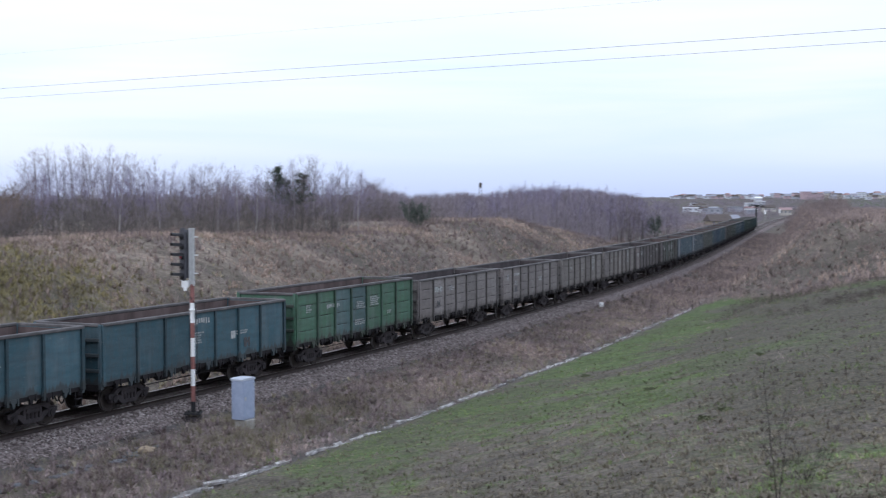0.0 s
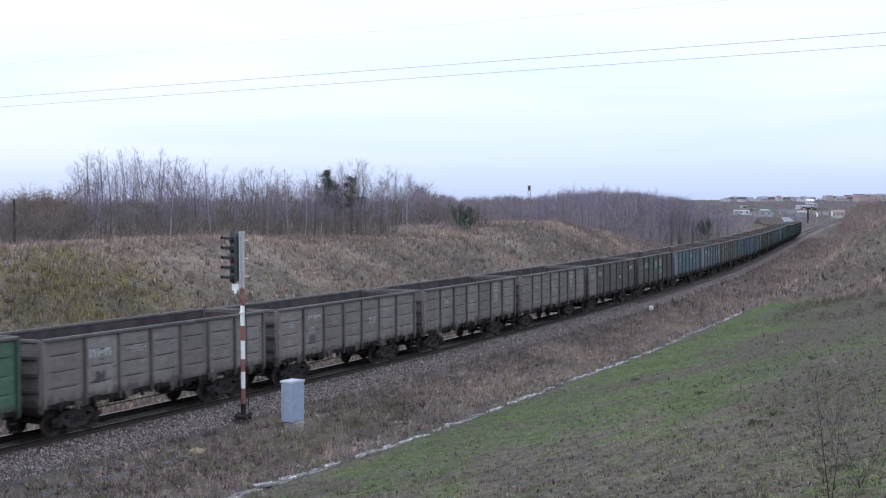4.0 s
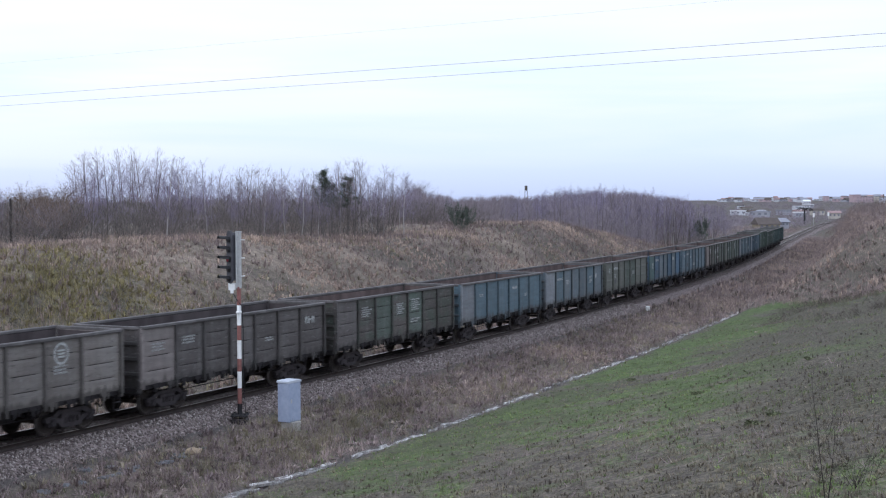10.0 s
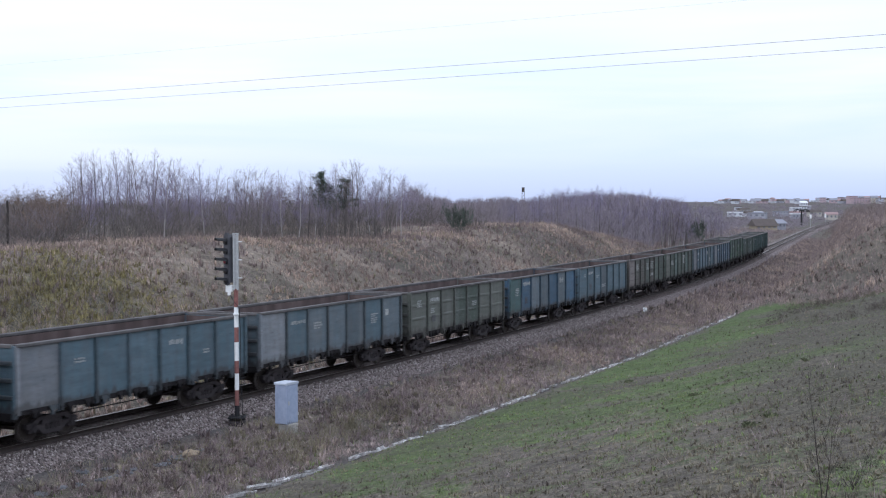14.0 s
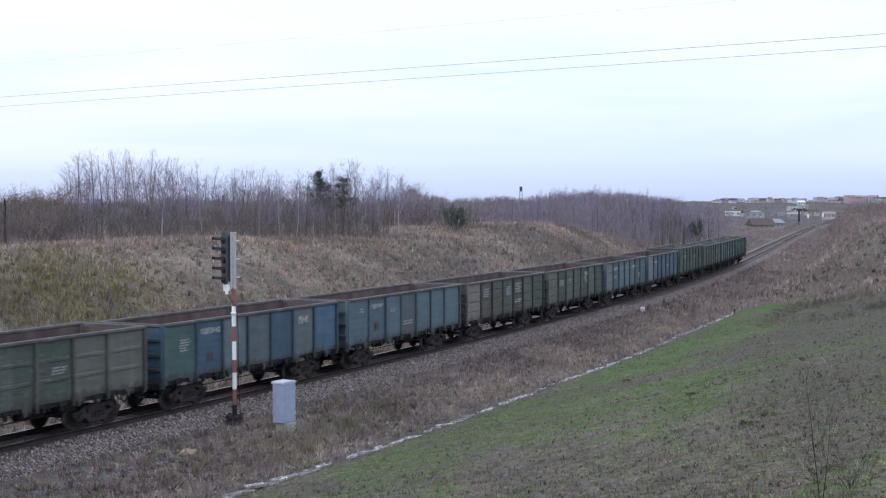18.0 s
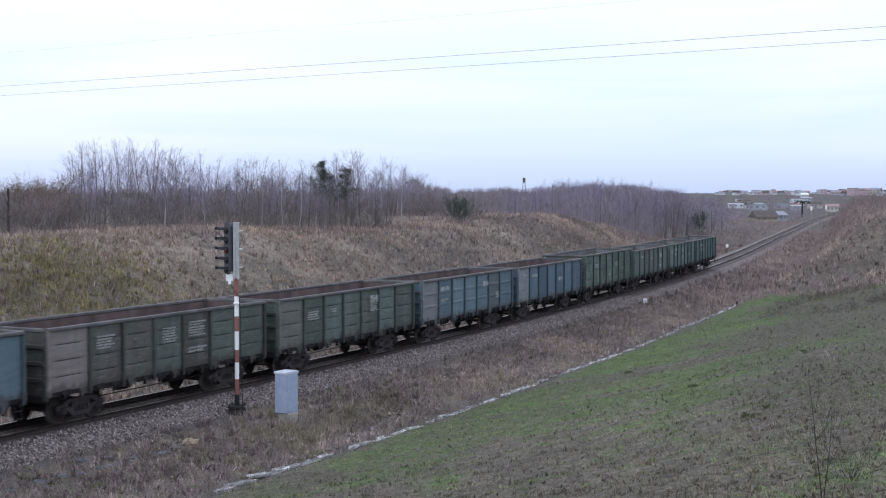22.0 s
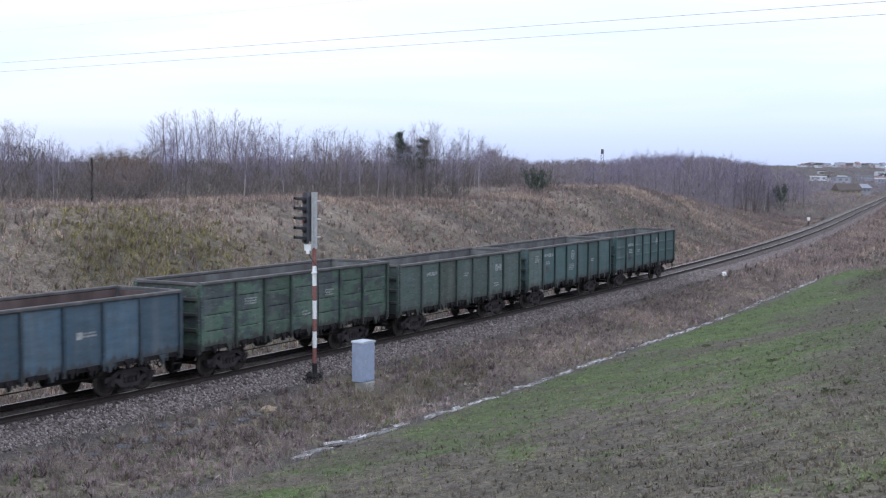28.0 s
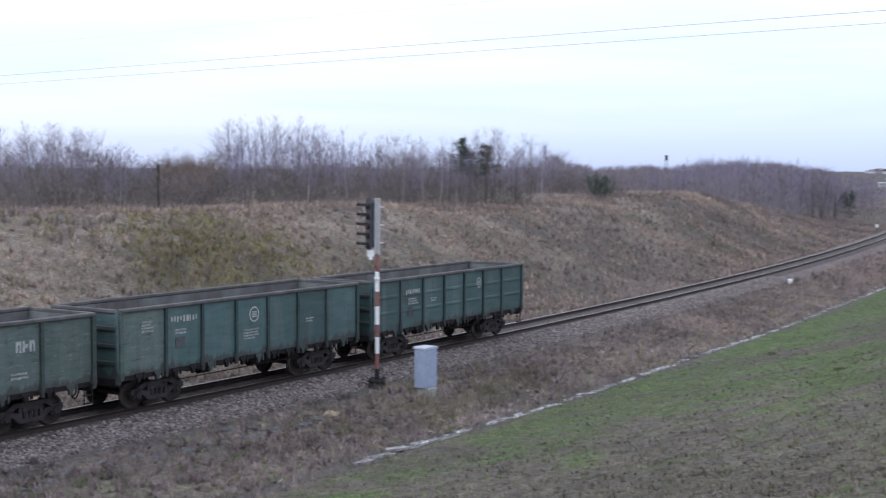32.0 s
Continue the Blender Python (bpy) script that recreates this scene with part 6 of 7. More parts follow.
def pick_left(rng, b, h):
    if h < 3.4:
        return "shrub"
    if -790 < b < -660:
        return rng.choice(("rust", "rust", "shrub", "tree"))
    return ("birch" if rng.random() < 0.86 else "tree") if h > 5.2 else rng.choice(("tree", "tree", "shrub", "birch"))


grove(135, -14, 150, 23, 52, 501, pick_left, 0.3)
# the taller ones, spaced along the edge of the wood
rngs = random.Random(511)
bb = -1088.0
while bb < 130:
    bb += rngs.uniform(5, 12) if bb < -870 else rngs.uniform(6, 20) if skyline(bb) > 40 else rngs.uniform(10, 26)
    for _ in range(30):
        y_ = rngs.uniform(80, 128)
        x_ = y_ * bb / 2365
        s_, u_ = (float(a[0]) for a in to_line(np.array([x_]), np.array([y_])))
        if 24 < -u_ < 52:
            break
    else:
        continue
    z_ = float(ground_z(np.array([x_]), np.array([y_]))[0][0])
    h_ = EYE.z + skyline(bb) * rngs.choice((0.7, 0.85, 0.97, 1.03, 1.1)) / 2365 * math.hypot(x_, y_) - z_
    if -785 < bb < -668:
        kind_ = "rust" if rngs.random() < 0.6 else "tree"
    else:
        kind_ = "birch" if rngs.random() < 0.75 else "tree"
    plant(kind_, x_, y_, max(2.5, h_), rngs.uniform(0.75, 1.15))

grove(60, 60, 250, 42, 110, 502, lambda r, b, h: r.choice(("tree", "birch", "shrub")), 0.3)


def undergrowth(spots, label):
    """Many small shrubs in one mesh."""
    rng = random.Random(len(spots))
    src = []
    for tr, cr in KINDS["brush"]:
        co = np.empty(len(cr.vertices) * 3)
        cr.vertices.foreach_get("co", co)
        ix = np.empty(len(cr.loops), dtype=np.int32)
        cr.loops.foreach_get("vertex_index", ix)
        src.append((co.reshape(-1, 3), ix.reshape(-1, 4)))
    vs, fs, at = [], [], 0
    zs = ground_z(np.array([p[0] for p in spots]), np.array([p[1] for p in spots]))[0]
    for (x, y, h, w), z in zip(spots, zs):
        co, ix = rng.choice(src)
        a = rng.uniform(0, 6.28)
        c, d = math.cos(a), math.sin(a)
        vs.append(np.stack([x + (co[:, 0] * c - co[:, 1] * d) * w, y + (co[:, 0] * d + co[:, 1] * c) * w, z - 0.05 + co[:, 2] * h], 1))
        fs.append(ix + at)
        at += len(co)
    ob = new("undergrowth", raw_mesh("undergrowth", np.concatenate(vs), np.concatenate(fs), M_BRUSH))
    tagged(ob, label, "undergrowth", kind="stuff")


def thick_wood(name, spots, label, n=110, mat=None, wide=1.0, category="undergrowth"):
    """A leafless thicket: every spot (x, y, height, radius) is filled with slivers of twig bundles."""
    rng = np.random.RandomState(len(spots))
    a = np.array(spots)
    zs = ground_z(a[:, 0].copy(), a[:, 1].copy())[0]
    x, y, h, w, z = (np.repeat(c, n) for c in (a[:, 0], a[:, 1], a[:, 2], a[:, 3], zs))
    m = len(x)
    f = rng.rand(m) ** 0.85
    lobes = np.repeat(rng.uniform(0.75, 1.1, len(a)), n)
    r = w * lobes * np.sin(np.pi * (0.16 + 0.80 * f)) ** 0.8 * np.sqrt(rng.rand(m))
    t = rng.rand(m) * 2 * np.pi
    c = np.stack([x + r * np.cos(t), y + r * np.sin(t), z + f * h * 0.92], 1)
    ax = np.stack([0.45 * np.cos(t) + 0.35 * rng.randn(m), 0.45 * np.sin(t) + 0.35 * rng.randn(m), np.ones(m)], 1)
    ax *= (h * rng.uniform(0.05, 0.11, m) / np.linalg.norm(ax, axis=1))[:, None]
    sd = np.stack([rng.randn(m), rng.randn(m), 0.3 * rng.randn(m)], 1)
    sd *= (wide * h * rng.uniform(0.004, 0.011, m) / np.linalg.norm(sd, axis=1))[:, None]
    v = np.stack([c - ax - sd, c - ax + sd, c + ax + sd * 0.3, c + ax - sd * 0.3], 1).reshape(-1, 3)
    ob = new(name, raw_mesh(name, v, np.arange(4 * m).reshape(-1, 4), mat or M_HAZE))
    return tagged(ob, label, category, kind="stuff")


# far twigs: the lilac veil of distance haze is put into their colour
M_HAZE = leafy("hazed_twig_thicket", [(0.0, (0.203, 0.181, 0.210)), (0.5, (0.250, 0.224, 0.257)), (1.0, (0.297, 0.266, 0.303))], 0.9, 0.35)
M_COPSE = leafy("dark_copse_twigs", [(0.0, (0.107, 0.098, 0.094)), (0.5, (0.148, 0.134, 0.127)), (1.0, (0.198, 0.178, 0.168))], 0.9, 0.5)
M_BRUSH = leafy("brown_brush", [(0.0, (0.172, 0.149, 0.159)), (0.5, (0.218, 0.190, 0.201)), (1.0, (0.270, 0.237, 0.245))])


def low_brush(n, s0, s1, v0, v1, seed, h0, h1):
    rng = random.Random(seed)
    out = []
    for _ in range(n):
        s, v = rng.uniform(s0, s1), rng.uniform(v0, v1)
        p = on_line(s, -v)
        if not -1090 < p.x / p.y * 2365 < 515 or p.y < 30 or (72 < s < 128 and v < 32):
            continue
        h = rng.uniform(h0, h1)
        out.append((p.x, p.y, h, h * rng.uniform(0.9, 1.3)))
    return out


back = []
rngb = random.Random(508)
while len(back) < 420:
    s, v = rngb.uniform(-14, 260), rngb.uniform(44, 150)
    p = on_line(s, -v)
    b = p.x / p.y * 2365
    if not -1100 < b < 500 or p.y < 40:
        continue
    z = float(ground_z(np.array([p.x]), np.array([p.y]))[0][0])
    h = EYE.z + (2 + 0.15 * max(skyline(b), 0)) * rngb.uniform(0.05, 1.05) / 2365 * math.hypot(p.x, p.y) - z
    back.append((p.x, p.y, max(h, 1.5), max(h, 1.5) * rngb.uniform(0.26, 0.5)))
thick_wood("far_wood", back, "far leafless woodland behind the birches", 280, None, 0.45)
front = low_brush(330, -14, 135, 23.5, 38, 503, 1.3, 3.3) + low_brush(90, -14, 135, 34, 50, 509, 2.0, 4.2)
thick_wood("thicket", [(a, b, c, 0.55 * d) for a, b, c, d in front], "dense leafless dark brown thicket below the birches", 230, M_COPSE, 0.8)
undergrowth(front[:40], "twiggy brown undergrowth at the edge of the wood")
# the young birch grove further along
rngb = random.Random(504)
made = 0
while made < 170:
    s, v = rngb.uniform(112, 262), rngb.uniform(11, 44)
    p = on_line(s, -v)
    b = p.x / p.y * 2365
    edge = np.interp(s, (112, 140, 180, 262), (30, 17, 12, 10))
    if v < edge or not 150 < b < 500:
        continue
    made += 1
    d = math.hypot(p.x, p.y)
    z = float(ground_z(np.array([p.x]), np.array([p.y]))[0][0])
    top = EYE.z + (skyline(b) - 3 + rngb.uniform(-6, 3)) / 2365 * d
    plant("sapling" if rngb.random() < 0.8 else "tree", p.x, p.y, max(3.0, top - z), rngb.uniform(1.0, 1.4))
thin = low_brush(200, 116, 262, 13, 46, 505, 2.5, 5.0)
thick_wood("thicket", [(a, b, c, 0.5 * d) for a, b, c, d in thin], "leafless brown undergrowth of the young grove", 260, None, 0.42)
far_edge = []
while len(far_edge) < 150:
    b, d = rngb.uniform(-60, 478), rngb.uniform(215, 330)
    y_ = d / math.sqrt(1 + (b / 2365) ** 2)
    x_ = y_ * b / 2365
    s_, u_ = (float(a[0]) for a in to_line(np.array([x_]), np.array([y_])))
    if -u_ < 16:
        continue
    z_ = float(ground_z(np.array([x_]), np.array([y_]))[0][0])
    h_ = EYE.z + (skyline(b) - 5) * rngb.uniform(0.7, 1.0) / 2365 * d - z_
    far_edge.append((x_, y_, max(3.0, h_), max(3.0, h_) * rngb.uniform(0.3, 0.45)))
thick_wood("far_wood", far_edge, "dense crowns at the back of the young grove", 330, None, 0.6)
# trees that stand out
for b, up, d, kind in ((-221, 54, 118, "pine"), (-179, 42, 121, "pine"), (-205, 30, 124, "pine"), (12, -3, 136, "evergreen"), (30, -9, 139, "evergreen"), (95, 16, 260, "tree"), (449, -28, 252, "evergreen"), (-150, 78, 126, "birch"), (-78, 56, 128, "birch"), (-640, 92, 116, "birch"), (-610, 80, 119, "birch"), (-575, 88, 114, "birch"), (-540, 94, 121, "birch"), (-520, 86, 112, "birch"), (-440, 84, 118, "birch"), (-745, 28, 95, "rust"), (-712, 34, 98, "rust"), (-690, 30, 96, "tree"), (-670, 34, 97, "tree")):
    y_ = d / math.sqrt(1 + (b / 2365) ** 2)
    x_ = y_ * b / 2365
    z_ = float(ground_z(np.array([x_]), np.array([y_]))[0][0])
    plant(kind, x_, y_, max(2.2, EYE.z + up / 2365 * d - z_), 1.05 if kind == "pine" else 0.8 if kind == "rust" else (0.5 if d > 200 else 0.6) if kind == "evergreen" else 1.0)
# dark bare bushes on the face of the far bank
for s_, v_, h_ in ((4.4, 16.4, 2.3), (3.6, 17.4, 1.9), (5.4, 15.0, 1.5), (2.4, 16.8, 1.7), (7.4, 13.6, 1.1), (30.0, 12.5, 1.2), (50.0, 15.0, 1.1), (52.2, 14.2, 0.9), (48.4, 15.9, 1.0)):
    q_ = on_line(s_, -v_)
    for o in plant("shrub", q_.x, q_.y, h_, 0.55).children:
        o.material_slots[0].link = "OBJECT"
        o.material_slots[0].material = M_BARK
# shrubs on the near bank further along
rngb = random.Random(506)
spots = []
for _ in range(430):
    s, u = rngb.uniform(84, 400), rngb.uniform(8, 30)
    if u < np.interp(s, (80, 110, 170, 300, 400), (20, 16, 12, 9, 9)):
        continue
    p = on_line(s, u)
    if p.x / p.y > 0.334 and s > 78:
        continue
    h = rngb.uniform(0.9, 1.9) if s < 110 else rngb.uniform(1.6, 3.2)
    spots.append((p.x, p.y, h, h * rngb.uniform(1.0, 1.5)))
undergrowth(spots[:130], "low brown brush along the top of the near bank")
thick_wood("brush", [(a, b, c, 0.5 * d) for a, b, c, d in spots], "dark brown brush along the top of the near bank", 110, M_DUSK)
spots = []
for _ in range(200):
    s, u = rngb.uniform(62, 210), rngb.uniform(4.2, 24)
    p = on_line(s, u)
    if past_turf(s, u) < 71 or (p.x / p.y > 0.345 and u > 24):
        continue
    h = rngb.uniform(0.35, 1.0)
    spots.append((p.x, p.y, h, h * rngb.uniform(1.0, 1.6)))
for _ in range(240):
    s, v = rngb.uniform(-12, 130), rngb.uniform(5.5, 23)
    p = on_line(s, -v)
    if waves(np.array([p.x]), np.array([p.y]), 43, 9.0)[0] + rngb.uniform(-.3, .3) < 0:
        continue
    h = rngb.uniform(0.35, 1.0)
    spots.append((p.x, p.y, h, h * rngb.uniform(0.8, 1.4)))
for _ in range(120):
    s, u = rngb.uniform(-16, 72), rngb.uniform(3.9, 8.4)
    if abs(s) < 4 and rngb.random() < 0.6:
        continue
    p = on_line(s, u)
    h = rngb.uniform(0.18, 0.55)
    spots.append((p.x, p.y, h, h * rngb.uniform(1.0, 1.6)))
undergrowth(spots[::2], "small dead brown bushes beside the track")
M_CLUMP = leafy("broad_weed_leaves", [(0.0, (0.085, 0.095, 0.06)), (0.6, (0.115, 0.135, 0.08)), (1.0, (0.16, 0.18, 0.11))])


def clumps(n, s0, s1, u0, u1, seed, h0, h1, keep):
    rng = random.Random(seed)
    out = []
    while len(out) < n:
        s, u = rng.uniform(s0, s1), rng.uniform(u0, u1)
        p = on_line(s, u)
        if waves(np.array([p.x]), np.array([p.y]), seed, 6.0)[0] + rng.uniform(-.35, .45) < 0 or not keep(s, u, p):
            continue
        h = rng.uniform(h0, h1)
        out.append((p.x, p.y, h, h * rng.uniform(0.5, 0.9)))
    return out


no_cabinet = lambda s, u, p: not (-4 < s < 4 and u < 7)
thick_wood("weed_clumps", clumps(230, -20, 76, 4.2, 8.3, 801, 0.25, 0.65, no_cabinet), "dark purple-brown weed clumps beside the ballast", 70, M_DUSK, 2.2, "weeds")
thick_wood("weed_clumps", clumps(90, -20, 76, 4.2, 8.3, 802, 0.25, 0.6, no_cabinet), "rusty brown weed clumps beside the ballast", 70, M_FOX, 2.2, "weeds")
thick_wood("weed_clumps", clumps(520, -14, 190, -24, -5, 803, 0.35, 0.95, lambda s, u, p: True), "dark purple-brown weed clumps on the far bank", 60, M_DUSK, 2.2, "weeds")
hill = lambda s, u, p: past_turf(s, u) > 71 and (p.x / p.y < 0.345 or u < 24)
thick_wood("weed_clumps", clumps(300, 52, 230, 3.8, 26, 804, 0.4, 1.0, hill), "dark purple-brown weed clumps on the hillside", 60, M_DUSK, 2.2, "weeds")
thick_wood("weed_clumps", clumps(200, 60, 160, 8, 26, 805, 0.35, 0.8, hill), "rusty brown weed clumps on the hillside", 60, M_FOX, 2.2, "weeds")
thick_wood("weed_clumps", clumps(130, 46, 75, 10, 30, 806, 0.25, 0.7, lambda s, u, p: abs(past_turf(s, u) - 70) < 3), "dark weed clumps where the turf ends", 60, M_DUSK, 2.2, "weeds")
right = lambda s, u, p: p.x / p.y > 0.14 + 0.0015 * (64 - s)
thick_wood("weed_clumps", clumps(300, 12, 64, 11, 31, 807, 0.10, 0.36, right), "low brown weed clumps in the turf", 50, M_DUSK, 2.5, "weeds")
thick_wood("weed_clumps", clumps(110, 8, 60, 10, 31, 808, 0.10, 0.26, right), "low green weed clumps in the turf", 50, M_CLUMP, 3.0, "weeds")
bank_top = lambda s, u, p: p.x / p.y > 0.235 and 46 < past_turf(s, u) < 71
thick_wood("weed_clumps", clumps(330, 32, 66, 13, 27, 809, 0.2, 0.55, bank_top), "rank dark weeds below the far edge of the turf", 60, M_GLOOM, 2.6, "weeds")
thick_wood("weed_clumps", clumps(150, 32, 66, 13, 27, 810, 0.15, 0.4, bank_top), "rank green weeds below the far edge of the turf", 60, M_CLUMP, 2.8, "weeds")
thick_wood("weed_clumps", clumps(190, -16, 72, 3.0, 6.8, 811, 0.25, 0.7, no_cabinet), "dark twiggy weed clumps along the ballast", 70, M_GLOOM, 1.8, "weeds")
yard = []
for _ in range(150):
    s, u = rngb.uniform(290, 720), rngb.uniform(5.5, 16)
    p = on_line(s, u)
    h = rngb.uniform(1.2, 3.0)
    yard.append((p.x, p.y, h, h * rngb.uniform(0.6, 0.9)))
thick_wood("brush", yard, "dark brown brush beside the far track", 70, M_DUSK, 3.0)
# tall dead stalks where the turf ends
s, u, x, y, rng, q = tufts(900, 8, 0.10, 50, 74, 9.5, 34.0, 61, lambda s, u, x, y: np.exp(-((past_turf(s, u) - 70) / 2.5) ** 2))
blades("weed_stalks", x, y, (0.4 + 0.7 * q) * (0.6 + 0.6 * rng.rand(len(x))), 0.016 + 0.012 * rng.rand(len(x)), 0.35, M_WEED, 62, "tall dead stalks along the edge of the turf", "weeds")
s, u, x, y, rng, q = tufts(260, 6, 0.08, -15, 60, 3.8, 8.6, 63, patchy(37, 4.0, 0.05))
blades("weed_stalks", x, y, (0.4 + 0.6 * q) * (0.6 + 0.6 * rng.rand(len(x))), 0.012 + 0.01 * rng.rand(len(x)), 0.35, M_WEED, 64, "tall dead stalks beside the drain", "weeds")


def weed_clump(x, y, r, seed):
    """A low rosette of broad dark leaves."""
    rng = random.Random(seed)
    pl = Plant(seed)
    for k in range(90):
        a, e = rng.uniform(0, 6.28), rng.uniform(0.6, 2.6)
        c = Vector((rng.gauss(0, r * 0.35), rng.gauss(0, r * 0.35), 0))
        dd = Vector((math.cos(a), math.sin(a), e)).normalized()
        m = c + dd * r * rng.uniform(0.15, 0.4)
        pl.ribbon(c, m, 0.012, 0.02)
        pl.ribbon(m, m + (dd + Vector((0, 0, -0.6))).normalized() * r * rng.uniform(0.15, 0.35), 0.02, 0.004)
    z = float(ground_z(np.array([x]), np.array([y]))[0][0])
    ob = new("weed_clump", pl.meshes(M_BARK, M_CLUMP)[1])
    ob.matrix_world = pose(x, y, z - 0.02)
    tagged(ob, "dark green clump of broad-leaved weeds in the turf", "weed", "weed clumps in the turf")


for i, (b, d, r) in enumerate(((540, 33, 0.34), (575, 34, 0.26), (440, 46, 0.25), (325, 62, 0.3), (640, 50, 0.25))):
    weed_clump(d * b / 2365, float(d), r, 700 + i)


# ---- the town and the station in the distance ----
# bluish, low-contrast tones put distance haze into the town's walls and roofs
M_PLASTER = [surface("plaster_" + n, [(0.3, a), (0.7, b)], 0.4, 0.9, 0, 0.1, 0.01) for n, a, b in (("cream", (0.42, 0.39, 0.36), (0.5, 0.47, 0.43)), ("grey", (0.30, 0.31, 0.36), (0.38, 0.39, 0.44)), ("white", (0.5, 0.52, 0.58), (0.6, 0.62, 0.68)), ("rose", (0.40, 0.30, 0.33), (0.46, 0.36, 0.39)), ("ochre", (0.33, 0.29, 0.22), (0.40, 0.35, 0.27)))]
M_ROOF = [surface("roof_" + n, [(0.3, a), (0.7, b)], 0.6, 0.85, 0, 0.2, 0.02) for n, a, b in (("brown", (0.085, 0.07, 0.066), (0.12, 0.10, 0.095)), ("grey", (0.24, 0.25, 0.30), (0.3, 0.31, 0.36)), ("red", (0.30, 0.21, 0.22), (0.36, 0.26, 0.26)), ("white", (0.75, 0.77, 0.82), (0.85, 0.87, 0.9)))]
M_PANE = surface("dark_window", [(0.3, (0.17, 0.18, 0.22)), (0.7, (0.22, 0.23, 0.28))], 0.5, 0.2, 0, 0)


def house(name, bearing, d, base, w, dp, h, roof_h, wall_m, roof_m, label, turn=0.0, wins=3, floors=1, category="house", group="buildings of the town"):
    """A building with walls, a pitched or flat roof, windows and a door, at a bearing and distance."""
    y_ = d / math.sqrt(1 + (bearing / 2365) ** 2)
    x_ = y_ * bearing / 2365
    t = empty(name, pose(x_, y_, base, 0, 0, turn), label, category, group)
    part("wall", box(bmesh.new(), -w / 2, w / 2, -dp / 2, dp / 2, -3.0, h), wall_m, t)
    bm = bmesh.new()
    if roof_h > 0:
        e = 0.5
        vs = [bm.verts.new(c) for c in ((-w / 2 - e, -dp / 2 - e, h - 0.1), (w / 2 + e, -dp / 2 - e, h - 0.1), (w / 2 + e, dp / 2 + e, h - 0.1), (-w / 2 - e, dp / 2 + e, h - 0.1), (-w / 2 - e * 0.6, 0, h + roof_h), (w / 2 + e * 0.6, 0, h + roof_h))]
        for q in ((0, 1, 5, 4), (2, 3, 4, 5), (0, 4, 3), (1, 2, 5), (3, 2, 1, 0)):
            bm.faces.new([vs[i] for i in q])
    else:
        box(bm, -w / 2 - 0.3, w / 2 + 0.3, -dp / 2 - 0.3, dp / 2 + 0.3, h, h + 0.4)
    part("roof", bm, roof_m, t)
    for f in range(floors):
        for k in range(wins):
            x = -w / 2 + w * (k + 0.5) / wins
            z = (f + 0.45) * h / floors
            win = part("window", box(bmesh.new(), x - w / wins * 0.26, x + w / wins * 0.26, -dp / 2 - 0.06, -dp / 2 + 0.05, z, z + h / floors * 0.38), wall_m, t)
            part("pane", box(bmesh.new(), x - w / wins * 0.22, x + w / wins * 0.22, -dp / 2 - 0.09, -dp / 2 - 0.062, z + 0.06, z + h / floors * 0.38 - 0.06), M_PANE, win)
    return t


house("station_house", 561, 430, -0.9, 6.8, 6, 1.4, 2.0, M_PLASTER[4], M_ROOF[0], "ochre single-storey house with a brown hipped roof", 8, 4, 1)
house("goods_shed", 588, 440, -0.9, 2.6, 5, 2.0, 1.2, M_PLASTER[1], M_ROOF[1], "small pale shed beside the house", 15, 2, 1, "shed")
house("white_hall", 545, 900, -1.6, 9.5, 6, 2.8, 0.0, M_PLASTER[2], M_ROOF[3], "long low white storage hall", 0, 6, 1, "hall")
house("frame_building", 592, 900, -1.6, 9, 8, 2.9, 0.0, M_PLASTER[1], M_ROOF[1], "grey two-storey concrete building", -5, 5, 2, "building")
house("red_block", 732, 1900, 4.0, 24, 14, 8.0, 0.0, M_PLASTER[3], M_ROOF[2], "rose brick block at the edge of town", 6, 6, 4, "building")
house("red_block", 718, 1915, 4.0, 11, 14, 11.0, 0.0, M_PLASTER[3], M_ROOF[2], "taller rose brick block at the edge of town", 6, 4, 5, "building")
house("white_church_hall", 632, 1600, 2.2, 8, 8, 4.4, 1.8, M_PLASTER[2], M_ROOF[3], "bright white hall with a pitched roof", 0, 3, 1, "hall")
town = random.Random(91)
for k in range(210):
    b = town.uniform(480, 900)
    d = town.uniform(1900, 3600)
    w = town.uniform(7, 13)
    hgt = town.uniform(3.2, 5.5) if town.random() < 0.9 else town.uniform(7, 9)
    pm, rm = town.choice(M_PLASTER[:3] + M_PLASTER[1:4]), town.choice(M_ROOF[:3] + [M_ROOF[1]])
    z = float(ground_z(np.array([d * b / 2365]), np.array([d]))[0][0])
    house("town_house", b, d, z - 1.0, w, w * 0.7, hgt, town.choice((0, 2.2, 3.0)), pm, rm, "plastered town house with a pitched roof" if hgt < 7 else "plastered apartment house in the town", town.uniform(-40, 40), 2, 1 if hgt < 7 else 3)
for k in range(14):
    b, d = town.uniform(512, 690), town.uniform(700, 1300)
    w, hgt = town.uniform(5, 10), town.uniform(2.2, 3.2)
    z = float(ground_z(np.array([d * b / 2365]), np.array([d]))[0][0])
    house("yard_shed", b, d, z, w, w * 0.5, hgt, town.choice((0, 1.2)), town.choice(M_PLASTER[:3]), town.choice(M_ROOF), "low pale shed in the station yard", town.uniform(-25, 25), 3, 1, "shed")
spots = []
